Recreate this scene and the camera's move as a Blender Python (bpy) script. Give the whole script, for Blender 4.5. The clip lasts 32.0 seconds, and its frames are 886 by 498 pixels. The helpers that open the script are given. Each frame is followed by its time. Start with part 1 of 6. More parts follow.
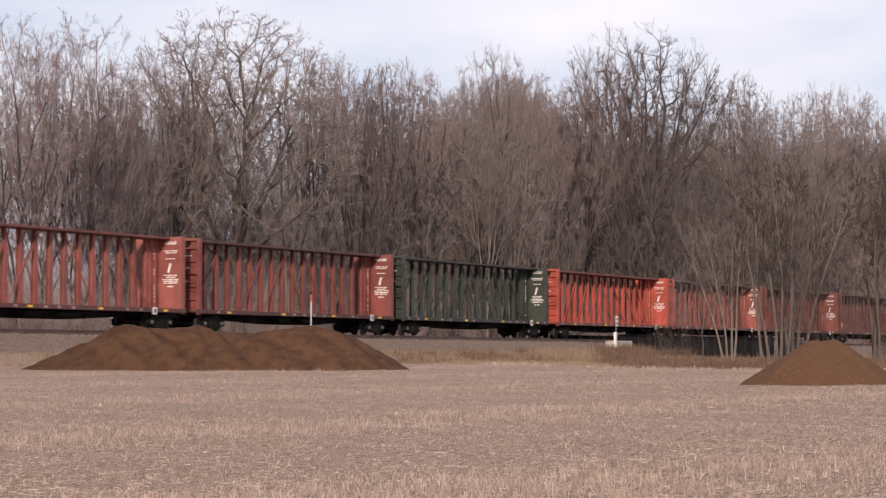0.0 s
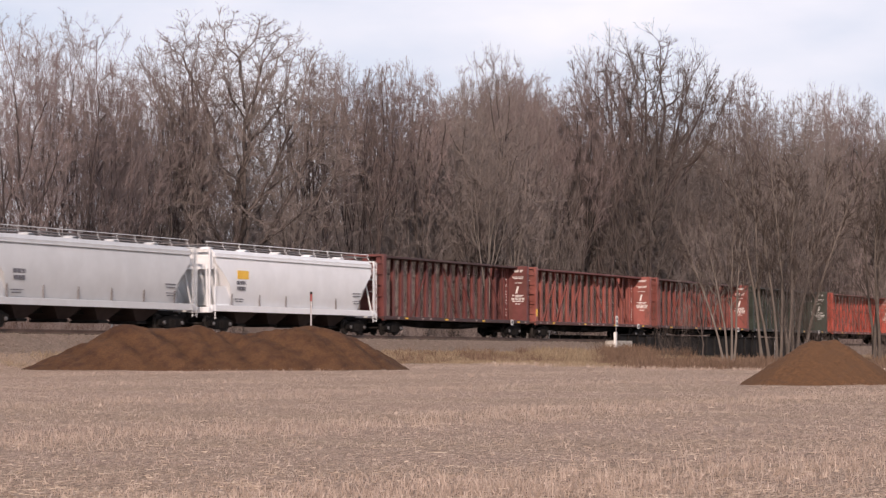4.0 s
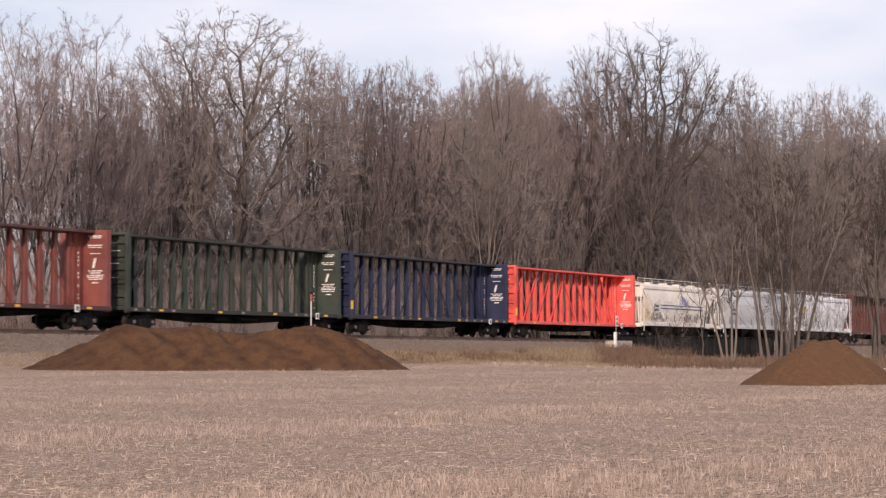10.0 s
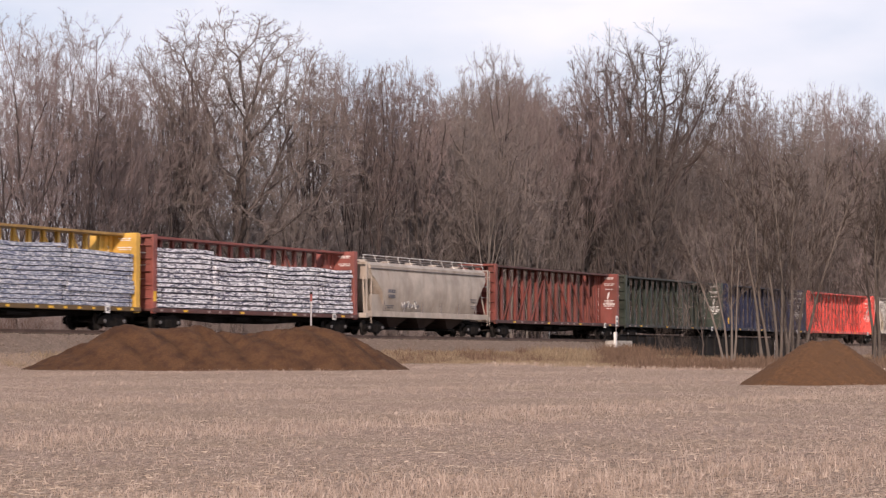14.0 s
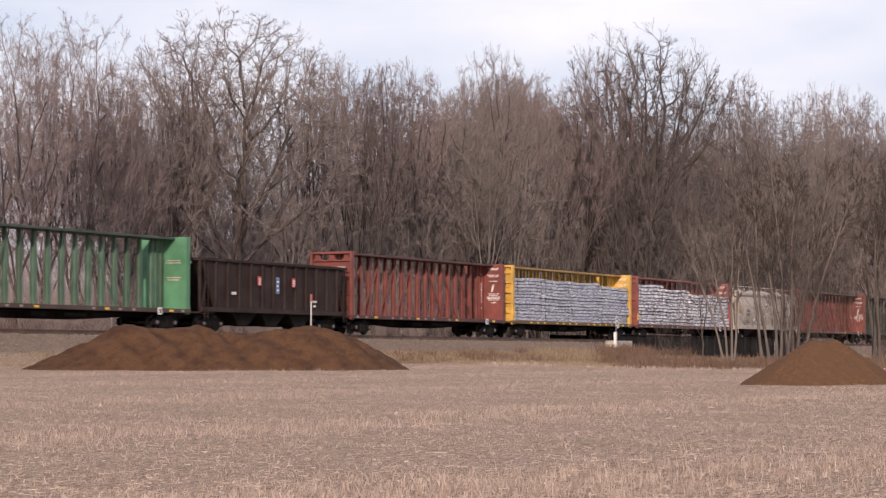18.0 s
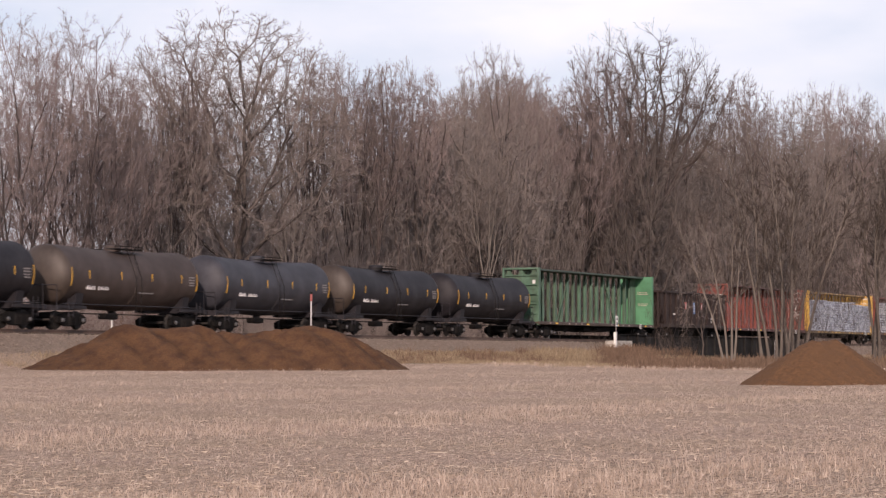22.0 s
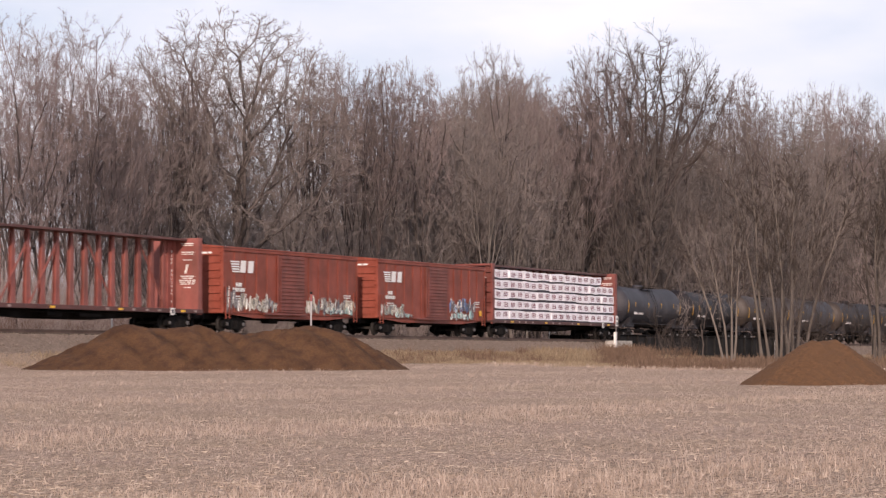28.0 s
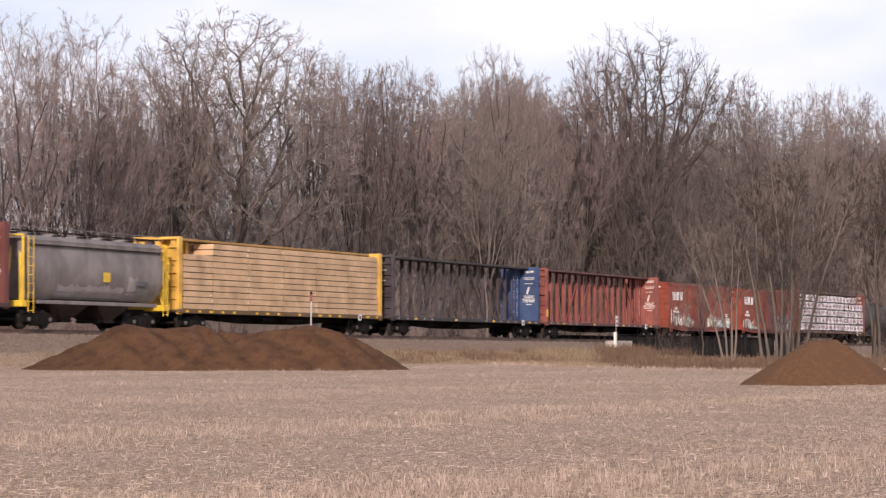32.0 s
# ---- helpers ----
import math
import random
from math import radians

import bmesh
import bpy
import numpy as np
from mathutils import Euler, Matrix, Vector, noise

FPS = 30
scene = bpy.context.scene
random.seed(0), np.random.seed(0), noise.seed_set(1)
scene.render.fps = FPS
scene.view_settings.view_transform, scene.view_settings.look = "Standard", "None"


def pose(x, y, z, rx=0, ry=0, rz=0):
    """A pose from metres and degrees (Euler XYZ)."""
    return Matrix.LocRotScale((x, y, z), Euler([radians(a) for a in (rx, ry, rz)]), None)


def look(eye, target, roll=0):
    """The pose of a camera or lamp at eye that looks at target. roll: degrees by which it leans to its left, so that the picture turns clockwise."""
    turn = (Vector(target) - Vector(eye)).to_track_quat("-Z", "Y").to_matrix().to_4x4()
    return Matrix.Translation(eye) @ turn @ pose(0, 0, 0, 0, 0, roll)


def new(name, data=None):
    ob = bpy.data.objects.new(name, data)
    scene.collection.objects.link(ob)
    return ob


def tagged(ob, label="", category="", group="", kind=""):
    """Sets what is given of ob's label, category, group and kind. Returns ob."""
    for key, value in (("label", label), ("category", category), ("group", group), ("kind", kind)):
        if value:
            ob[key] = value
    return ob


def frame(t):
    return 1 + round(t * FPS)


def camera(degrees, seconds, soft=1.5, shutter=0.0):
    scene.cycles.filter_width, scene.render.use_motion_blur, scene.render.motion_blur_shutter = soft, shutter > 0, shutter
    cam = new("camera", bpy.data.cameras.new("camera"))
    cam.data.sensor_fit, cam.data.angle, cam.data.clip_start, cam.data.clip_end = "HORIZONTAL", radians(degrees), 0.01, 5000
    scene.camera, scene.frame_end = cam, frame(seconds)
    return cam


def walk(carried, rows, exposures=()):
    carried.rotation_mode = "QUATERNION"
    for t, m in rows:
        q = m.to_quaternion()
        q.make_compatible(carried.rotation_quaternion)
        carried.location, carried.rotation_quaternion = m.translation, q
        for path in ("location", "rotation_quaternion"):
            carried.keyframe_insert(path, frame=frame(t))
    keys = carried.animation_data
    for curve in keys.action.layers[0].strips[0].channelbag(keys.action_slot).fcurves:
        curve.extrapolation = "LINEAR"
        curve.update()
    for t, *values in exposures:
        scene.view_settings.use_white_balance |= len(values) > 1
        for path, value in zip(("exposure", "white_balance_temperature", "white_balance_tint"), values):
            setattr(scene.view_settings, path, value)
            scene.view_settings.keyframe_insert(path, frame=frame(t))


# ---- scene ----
from itertools import product

# ---- plan: metres, camera looks along +Y, track runs away to the right ----
EYE = 1.6
cam = camera(20.16, 32.0, soft=1.3, shutter=0.3)
walk(cam, [(0.0, pose(0, 0, EYE, 90 + 2.48, 0, 0)), (32.0, pose(0, 0, EYE, 90 + 2.48, 0, 0))],
     exposures=[(0.0, -0.20, 6900, 25), (10.0, -0.18, 6900, 25), (20.0, -0.15, 6900, 25), (29.0, -0.11, 6900, 25), (32.0, -0.04, 6900, 25)])

TH = radians(24.5)                      # track direction, from +Y towards +X
SN, CS = math.sin(TH), math.cos(TH)
TX, TY = 5.99, 172.54                   # a point on the track's centre line, s = 0
RAIL = 2.88                             # height of the rail's top
SPEED = 17.572                          # the train's speed, m/s


def on_track(s, e=0.0):
    """World x, y of a point s metres along the track and e metres to its near side."""
    return TX + SN * s + CS * e, TY + CS * s - SN * e


# ---- light: thin high cloud, low sun from behind the camera ----
SUN_EL, SUN_AZ = 21.0, 184.0
world = bpy.data.worlds.new("sky")
scene.world = world
world.use_nodes = True
wn, wl = world.node_tree.nodes, world.node_tree.links
wn.clear()
w_out, w_bg, w_sky = wn.new("ShaderNodeOutputWorld"), wn.new("ShaderNodeBackground"), wn.new("ShaderNodeTexSky")
w_sky.sky_type, w_sky.sun_disc = "NISHITA", False
w_sky.sun_elevation, w_sky.sun_rotation = radians(SUN_EL), radians(SUN_AZ)
w_sky.air_density, w_sky.dust_density, w_sky.ozone_density = 1.0, 1.6, 1.5
w_co, w_map, w_noise = wn.new("ShaderNodeTexCoord"), wn.new("ShaderNodeMapping"), wn.new("ShaderNodeTexNoise")
w_map.inputs["Scale"].default_value = (3.0, 3.0, 9.0)
w_noise.inputs["Scale"].default_value, w_noise.inputs["Detail"].default_value = 1.6, 6.0
w_ramp = wn.new("ShaderNodeValToRGB")
w_ramp.color_ramp.elements[0].position, w_ramp.color_ramp.elements[1].position = 0.36, 0.66
w_mix = wn.new("ShaderNodeMixRGB")
w_mix.inputs["Color2"].default_value = (10.6, 11.6, 12.3, 1)
wl.new(w_co.outputs["Generated"], w_map.inputs["Vector"])
wl.new(w_map.outputs["Vector"], w_noise.inputs["Vector"])
wl.new(w_noise.outputs["Fac"], w_ramp.inputs["Fac"])
w_sep, w_high = wn.new("ShaderNodeSeparateXYZ"), wn.new("ShaderNodeMapRange")
w_high.inputs["From Min"].default_value, w_high.inputs["From Max"].default_value = 0.16, 0.75
w_high.inputs["To Min"].default_value, w_high.inputs["To Max"].default_value = 1.0, 0.40
wl.new(w_co.outputs["Generated"], w_sep.inputs["Vector"])
wl.new(w_sep.outputs["Z"], w_high.inputs["Value"])
w_fac, w_fac2 = wn.new("ShaderNodeMath"), wn.new("ShaderNodeMath")
w_fac.operation = w_fac2.operation = "MULTIPLY"
wl.new(w_ramp.outputs["Color"], w_fac.inputs[0])
wl.new(w_high.outputs["Result"], w_fac.inputs[1])
wl.new(w_fac.outputs[0], w_mix.inputs["Fac"])
w_tint = wn.new("ShaderNodeMixRGB")
w_fac2.inputs[1].default_value = 0.7
wl.new(w_high.outputs["Result"], w_fac2.inputs[0])
wl.new(w_fac2.outputs[0], w_tint.inputs["Fac"])
w_tint.inputs["Color2"].default_value = (7.6, 9.6, 11.6, 1)
wl.new(w_sky.outputs["Color"], w_tint.inputs["Color1"])
wl.new(w_tint.outputs["Color"], w_mix.inputs["Color1"])
wl.new(w_mix.outputs["Color"], w_bg.inputs["Color"])
wl.new(w_bg.outputs["Background"], w_out.inputs["Surface"])
w_bg.inputs["Strength"].default_value = 0.098

sun = new("sun", bpy.data.lights.new("sun", "SUN"))
sun.data.energy, sun.data.angle, sun.data.color = 3.9, radians(0.8), (1.0, 0.88, 0.74)
_e, _a = radians(SUN_EL), radians(SUN_AZ)
sun.matrix_world = look((0, 0, 60), Vector((0, 0, 60)) - Vector((math.sin(_a) * math.cos(_e), math.cos(_a) * math.cos(_e), math.sin(_e))))
# ---- materials ----
def graph(name):
    m = bpy.data.materials.new(name)
    m.use_nodes = True
    n, l = m.node_tree.nodes, m.node_tree.links
    return m, n, l, n["Principled BSDF"]


def noise_node(n, l, vec, scale, detail=4.0, rough=0.6, stretch=None):
    if stretch:
        mp = n.new("ShaderNodeMapping")
        mp.inputs["Scale"].default_value = stretch
        l.new(vec, mp.inputs["Vector"])
        vec = mp.outputs["Vector"]
    t = n.new("ShaderNodeTexNoise")
    t.inputs["Scale"].default_value, t.inputs["Detail"].default_value, t.inputs["Roughness"].default_value = scale, detail, rough
    l.new(vec, t.inputs["Vector"])
    return t.outputs["Fac"]


def ramp(n, l, fac, a, b):
    r = n.new("ShaderNodeMapRange")
    r.inputs["From Min"].default_value, r.inputs["From Max"].default_value = a, b
    l.new(fac, r.inputs["Value"])
    return r.outputs["Result"]


def mixc(n, l, fac, c1, c2, kind="MIX"):
    m = n.new("ShaderNodeMixRGB")
    m.blend_type = kind
    for sock, c in (("Fac", fac), ("Color1", c1), ("Color2", c2)):
        if hasattr(c, "node"):
            l.new(c, m.inputs[sock])
        elif sock == "Fac":
            m.inputs[sock].default_value = c
        else:
            m.inputs[sock].default_value = (*c, 1) if len(c) == 3 else c
    return m.outputs["Color"]


def bump(n, l, b, height, strength, dist):
    u = n.new("ShaderNodeBump")
    u.inputs["Strength"].default_value, u.inputs["Distance"].default_value = strength, dist
    l.new(height, u.inputs["Height"])
    l.new(u.outputs["Normal"], b.inputs["Normal"])


PAINTS = {}


def paint(name, col, dirt=(0.09, 0.07, 0.055), amount=0.45, rough=0.55, rust=0.25, metal=0.0, gloss=0.4, fade=1.0):
    """Weathered vehicle paint: patchy fading, streaks that run down, grime and rust spots."""
    m, n, l, b = graph(name)
    PAINTS[m.name] = col
    co = n.new("ShaderNodeTexCoord").outputs["Object"]
    patch = noise_node(n, l, co, 0.7, 5)
    streak = noise_node(n, l, co, 2.2, 5, 0.65, (0.62, 0.62, 0.10))
    fine = noise_node(n, l, co, 14.0, 4)
    pale = tuple(min(1, c * (1 + 0.25 * fade) + 0.02 * fade) for c in col)
    deep = tuple(c * (1 - 0.28 * fade) for c in col)
    c = mixc(n, l, ramp(n, l, patch, 0.3, 0.7), deep, pale)
    k = n.new("ShaderNodeMath")
    k.operation = "MULTIPLY"
    l.new(ramp(n, l, streak, 0.45, 0.75), k.inputs[0])
    k.inputs[1].default_value = amount
    c = mixc(n, l, k.outputs[0], c, dirt)
    k2 = n.new("ShaderNodeMath")
    k2.operation = "MULTIPLY"
    l.new(ramp(n, l, fine, 0.60, 0.74), k2.inputs[0])
    k2.inputs[1].default_value = rust
    c = mixc(n, l, k2.outputs[0], c, (0.13, 0.055, 0.03))
    l.new(c, b.inputs["Base Color"])
    b.inputs["Roughness"].default_value, b.inputs["Metallic"].default_value = rough, metal
    b.inputs["Specular IOR Level"].default_value = gloss
    bump(n, l, b, fine, 0.12, 0.01)
    return m


def rough_mat(name, c1, c2, scale, rough=0.9, bstr=0.5, bdist=0.03, c3=None, stretch=None):
    """A two- or three-tone natural surface with relief."""
    m, n, l, b = graph(name)
    co = n.new("ShaderNodeTexCoord").outputs["Object"]
    f1 = noise_node(n, l, co, scale, 6, 0.65, stretch)
    f2 = noise_node(n, l, co, scale * 0.13, 4)
    c = mixc(n, l, ramp(n, l, f1, 0.32, 0.68), c1, c2)
    if c3:
        c = mixc(n, l, ramp(n, l, f2, 0.42, 0.66), c, c3)
    l.new(c, b.inputs["Base Color"])
    b.inputs["Roughness"].default_value = rough
    b.inputs["Specular IOR Level"].default_value = 0.2
    bump(n, l, b, f1, bstr, bdist)
    return m


def varied(name, c1, c2, scale=1.5, rough=0.9, island=False):
    """Bark, straw and twigs: the tone changes from piece to piece and along each piece."""
    m, n, l, b = graph(name)
    co = n.new("ShaderNodeTexCoord").outputs["Object"]
    f = noise_node(n, l, co, scale, 4)
    c = mixc(n, l, ramp(n, l, f, 0.3, 0.7), c1, c2)
    src = n.new("ShaderNodeNewGeometry").outputs["Random Per Island"] if island else n.new("ShaderNodeObjectInfo").outputs["Random"]
    c = mixc(n, l, ramp(n, l, src, -0.3, 1.3), tuple(v * 0.62 for v in c1), c)
    l.new(c, b.inputs["Base Color"])
    b.inputs["Roughness"].default_value = rough
    b.inputs["Specular IOR Level"].default_value = 0.15
    return m


M_RED = paint("red_oxide_paint", (0.215, 0.052, 0.040))
M_RED2 = paint("faded_red_paint", (0.28, 0.078, 0.062))
M_DRED = paint("dark_red_paint", (0.145, 0.036, 0.032))
M_ORANGE = paint("orange_red_paint", (0.42, 0.072, 0.045), amount=0.3)
M_BRIGHT = paint("bright_red_paint", (0.80, 0.105, 0.085), amount=0.12, rust=0.06)
M_DGREEN = paint("dark_green_paint", (0.022, 0.036, 0.026))
M_BLUE = paint("dark_blue_paint", (0.008, 0.014, 0.052), dirt=(0.018, 0.020, 0.036), amount=0.3, rust=0.05)
M_BLUE2 = paint("mid_blue_paint", (0.026, 0.066, 0.17), amount=0.2)
M_BLACK = paint("black_car_paint", (0.050, 0.041, 0.052), amount=0.35)
M_LGREEN = paint("light_green_paint", (0.072, 0.150, 0.100), dirt=(0.075, 0.055, 0.040), amount=0.6, rust=0.5)
M_GREENP = paint("clean_green_paint", (0.065, 0.225, 0.115), amount=0.15)
M_YELLOW = paint("yellow_paint", (0.68, 0.40, 0.075), amount=0.25)
M_HYEL = paint("bright_yellow_paint", (0.78, 0.52, 0.04), amount=0.12)
M_WHITE = paint("white_hopper_paint", (0.80, 0.82, 0.84), dirt=(0.56, 0.56, 0.55), amount=0.10, rust=0.02, fade=0.2)
M_GREYW = paint("grey_white_paint", (0.56, 0.58, 0.595), dirt=(0.42, 0.40, 0.40), amount=0.14, rust=0.02, fade=0.25)
M_CREAM = paint("cream_hopper_paint", (0.83, 0.78, 0.70), dirt=(0.52, 0.46, 0.38), amount=0.30, fade=0.35, rust=0.08)
M_TAN = paint("tan_hopper_paint", (0.44, 0.385, 0.33), dirt=(0.19, 0.115, 0.07), amount=0.5, rust=0.12)
M_CREAMY = paint("yellowed_cream_paint", (0.72, 0.60, 0.42), dirt=(0.40, 0.28, 0.16), amount=0.4, fade=0.4)
M_GREY = paint("grey_hopper_paint", (0.20, 0.18, 0.175), dirt=(0.07, 0.055, 0.05), amount=0.6, rust=0.1)
M_COAL = paint("black_hopper_paint", (0.026, 0.015, 0.013), dirt=(0.055, 0.03, 0.024), amount=0.4, gloss=0.2, rough=0.7)
M_TANK = paint("black_tank_paint", (0.0125, 0.0103, 0.0138), dirt=(0.024, 0.019, 0.022), amount=0.2, rough=0.58, rust=0.05, gloss=0.22)
M_TANK2 = paint("blue_grey_tank_paint", (0.036, 0.036, 0.046), dirt=(0.050, 0.045, 0.050), amount=0.35, rough=0.58, rust=0.05, gloss=0.28)
M_TANK3 = paint("rusty_tank_paint", (0.046, 0.030, 0.025), dirt=(0.060, 0.040, 0.032), amount=0.5, rough=0.65, rust=0.25)
M_BROWNH = paint("brown_tank_head", (0.042, 0.029, 0.023), amount=0.35)
M_BOX = paint("boxcar_brown_paint", (0.262, 0.052, 0.028), dirt=(0.10, 0.04, 0.026), amount=0.55)
M_EMB = paint("clean_white_emblem", (0.86, 0.85, 0.84), amount=0.05, rust=0.0, fade=0.2)
M_BOXD = paint("boxcar_door_paint", (0.195, 0.047, 0.033), amount=0.4)
M_TRUCK = paint("truck_iron", (0.008, 0.007, 0.007), dirt=(0.016, 0.012, 0.010), amount=0.4, rough=0.9, rust=0.12, gloss=0.06)
M_WHEEL = paint("wheel_steel", (0.016, 0.014, 0.013), amount=0.3, rough=0.7, gloss=0.15)
M_CAP = paint("bearing_cap_metal", (0.22, 0.21, 0.21), amount=0.3, rough=0.3, rust=0.2, metal=0.6)
M_MARK = paint("white_lettering", (0.80, 0.79, 0.76), amount=0.15, rust=0.05, rough=0.6)
M_DMARK = paint("dark_lettering", (0.12, 0.12, 0.14), amount=0.1, rough=0.6)
M_BMARK = paint("blue_lettering", (0.05, 0.08, 0.26), amount=0.1, rough=0.6)
M_TYEL = paint("dulled_yellow_strip", (0.55, 0.30, 0.03), amount=0.4)
M_TMARK = paint("dulled_lettering", (0.58, 0.56, 0.57), amount=0.3)
M_YMARK = paint("amber_reflector", (0.85, 0.46, 0.03), amount=0.1, rust=0.05, rough=0.35)
M_RMARK = paint("red_placard", (0.62, 0.08, 0.08), amount=0.1)
M_GRAF1 = paint("pale_graffiti", (0.46, 0.43, 0.35), amount=0.3)
M_GRAF2 = paint("teal_graffiti", (0.30, 0.50, 0.50), amount=0.2)
M_GRAF3 = paint("blue_graffiti", (0.13, 0.22, 0.42), amount=0.2)
M_GRAFG = paint("grey_graffiti", (0.30, 0.29, 0.29), amount=0.3)
def wrap_mat(name, light, dark, lo, hi, scale=1.0):
    """Crumpled plastic wrap: pale sheets broken by dark streaks and blotches of noise."""
    m, n, l, b = graph(name)
    co = n.new("ShaderNodeTexCoord").outputs["Object"]
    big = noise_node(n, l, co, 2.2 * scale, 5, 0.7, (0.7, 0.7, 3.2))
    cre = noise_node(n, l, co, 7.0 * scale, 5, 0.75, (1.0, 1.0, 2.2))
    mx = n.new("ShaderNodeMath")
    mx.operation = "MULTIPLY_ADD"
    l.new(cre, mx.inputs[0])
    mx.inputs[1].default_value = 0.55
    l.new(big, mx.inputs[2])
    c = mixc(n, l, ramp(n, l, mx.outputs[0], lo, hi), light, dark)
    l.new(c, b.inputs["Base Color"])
    b.inputs["Roughness"].default_value = 0.38
    bump(n, l, b, cre, 0.5, 0.04)
    return m


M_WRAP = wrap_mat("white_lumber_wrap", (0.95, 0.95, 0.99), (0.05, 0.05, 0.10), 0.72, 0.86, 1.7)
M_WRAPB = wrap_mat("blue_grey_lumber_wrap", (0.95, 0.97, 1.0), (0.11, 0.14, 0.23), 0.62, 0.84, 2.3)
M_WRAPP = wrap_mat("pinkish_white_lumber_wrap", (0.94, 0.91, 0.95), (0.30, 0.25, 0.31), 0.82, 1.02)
M_PACKGAP = paint("dark_pack_gap", (0.035, 0.033, 0.052), amount=0.3)
M_EMBLEM = paint("maroon_print", (0.24, 0.06, 0.09), amount=0.2)
M_LUMBER = paint("bare_lumber", (0.575, 0.395, 0.240), dirt=(0.42, 0.28, 0.17), amount=0.25, rough=0.7, rust=0.05)
M_STICK = paint("sawn_batten", (0.15, 0.095, 0.058), amount=0.4)
# yellow of the top chords: soiled, and browned to carry their shadow
M_YELD = paint("soiled_shaded_yellow_chord", (0.34, 0.20, 0.055), dirt=(0.10, 0.06, 0.03), amount=0.6)
M_STICKD = paint("soiled_yellow_sill", (0.13, 0.075, 0.022), amount=0.6)
M_STICKB = paint("rusty_dark_sill", (0.055, 0.034, 0.024), amount=0.5, rust=0.4)
M_RAIL = paint("rusty_rail", (0.10, 0.06, 0.045), amount=0.4, rough=0.6, rust=0.4)
M_TIE = rough_mat("creosoted_wood", (0.05, 0.04, 0.032), (0.09, 0.072, 0.06), 9.0)
M_BALLAST = rough_mat("grey_ballast", (0.155, 0.112, 0.086), (0.33, 0.252, 0.20), 7.0, bstr=1.0, bdist=0.08, c3=(0.21, 0.16, 0.125))
M_CONC = rough_mat("old_concrete", (0.32, 0.295, 0.26), (0.46, 0.43, 0.385), 3.0, bstr=0.2)
M_DIRT = rough_mat("brown_topsoil", (0.086, 0.043, 0.022), (0.160, 0.081, 0.040), 15.0, bstr=1.0, bdist=0.07, c3=(0.074, 0.037, 0.022))
M_DIRT2 = rough_mat("tan_topsoil", (0.096, 0.049, 0.025), (0.166, 0.087, 0.044), 9.0, bstr=0.9, bdist=0.05, c3=(0.122, 0.065, 0.034))
# dark diagonal bands painted into the soil for the shade of its furrows
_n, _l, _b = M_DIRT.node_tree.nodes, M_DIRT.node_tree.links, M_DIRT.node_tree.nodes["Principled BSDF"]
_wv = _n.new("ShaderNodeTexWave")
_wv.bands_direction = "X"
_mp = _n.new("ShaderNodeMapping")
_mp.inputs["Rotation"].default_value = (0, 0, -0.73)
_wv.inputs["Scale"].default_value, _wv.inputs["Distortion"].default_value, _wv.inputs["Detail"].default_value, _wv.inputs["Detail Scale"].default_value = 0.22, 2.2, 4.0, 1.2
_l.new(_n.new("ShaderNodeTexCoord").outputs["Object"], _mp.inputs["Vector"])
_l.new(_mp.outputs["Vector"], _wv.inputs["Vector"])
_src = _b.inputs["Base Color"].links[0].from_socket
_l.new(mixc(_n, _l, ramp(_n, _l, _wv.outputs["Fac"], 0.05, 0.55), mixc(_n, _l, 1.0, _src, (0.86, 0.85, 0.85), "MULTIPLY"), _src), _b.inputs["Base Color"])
M_STEEL = paint("dark_bridge_steel", (0.008, 0.007, 0.007), dirt=(0.02, 0.015, 0.013), amount=0.4, rust=0.12, gloss=0.1, rough=0.8)
M_DULLG = paint("overpainted_grey", (0.30, 0.275, 0.275), amount=0.2)
M_POSTG = paint("weathered_white_post", (0.42, 0.41, 0.42), amount=0.3)
M_REDF = paint("faded_red_band", (0.26, 0.07, 0.065), amount=0.3)
M_DULL = paint("dull_plate", (0.36, 0.27, 0.25), amount=0.5)
M_POSTW = paint("white_post_paint", (0.78, 0.77, 0.74), amount=0.15)
M_BARK = varied("grey_brown_bark", (0.084, 0.070, 0.064), (0.162, 0.134, 0.124), 1.2)
M_BARKD = varied("dark_bark", (0.070, 0.056, 0.053), (0.132, 0.106, 0.102), 1.2)
M_BARKL = varied("pale_bark", (0.150, 0.127, 0.111), (0.272, 0.231, 0.204), 1.6)
M_BARKP = varied("pale_smooth_bark", (0.205, 0.178, 0.156), (0.35, 0.31, 0.275), 1.6)
M_TWIG = varied("brown_twigs", (0.192, 0.163, 0.150), (0.325, 0.276, 0.254), 0.4)
M_TWIGR = varied("reddish_twigs", (0.218, 0.175, 0.167), (0.364, 0.292, 0.279), 0.4)
M_SCRUB = varied("tan_brushwood", (0.310, 0.258, 0.238), (0.485, 0.405, 0.375), 0.4, island=True)
M_SCRUBR = varied("mauve_brushwood", (0.305, 0.244, 0.230), (0.476, 0.382, 0.361), 0.4, island=True)
M_BRUSHW = varied("russet_brushwood", (0.165, 0.112, 0.095), (0.275, 0.190, 0.160), 0.4, island=True)
M_TWIGL = varied("grey_tan_twigs", (0.094, 0.075, 0.066), (0.162, 0.129, 0.114), 0.4)
M_STRAW = varied("straw", (0.36, 0.278, 0.225), (0.760, 0.622, 0.535), 3.0, island=True)
M_LOOSE = varied("loose_straw", (0.41, 0.32, 0.25), (0.83, 0.69, 0.56), 3.0, island=True)
M_GRASS = varied("dry_grass_blades", (0.27, 0.205, 0.137), (0.48, 0.372, 0.258), 1.0, island=True)
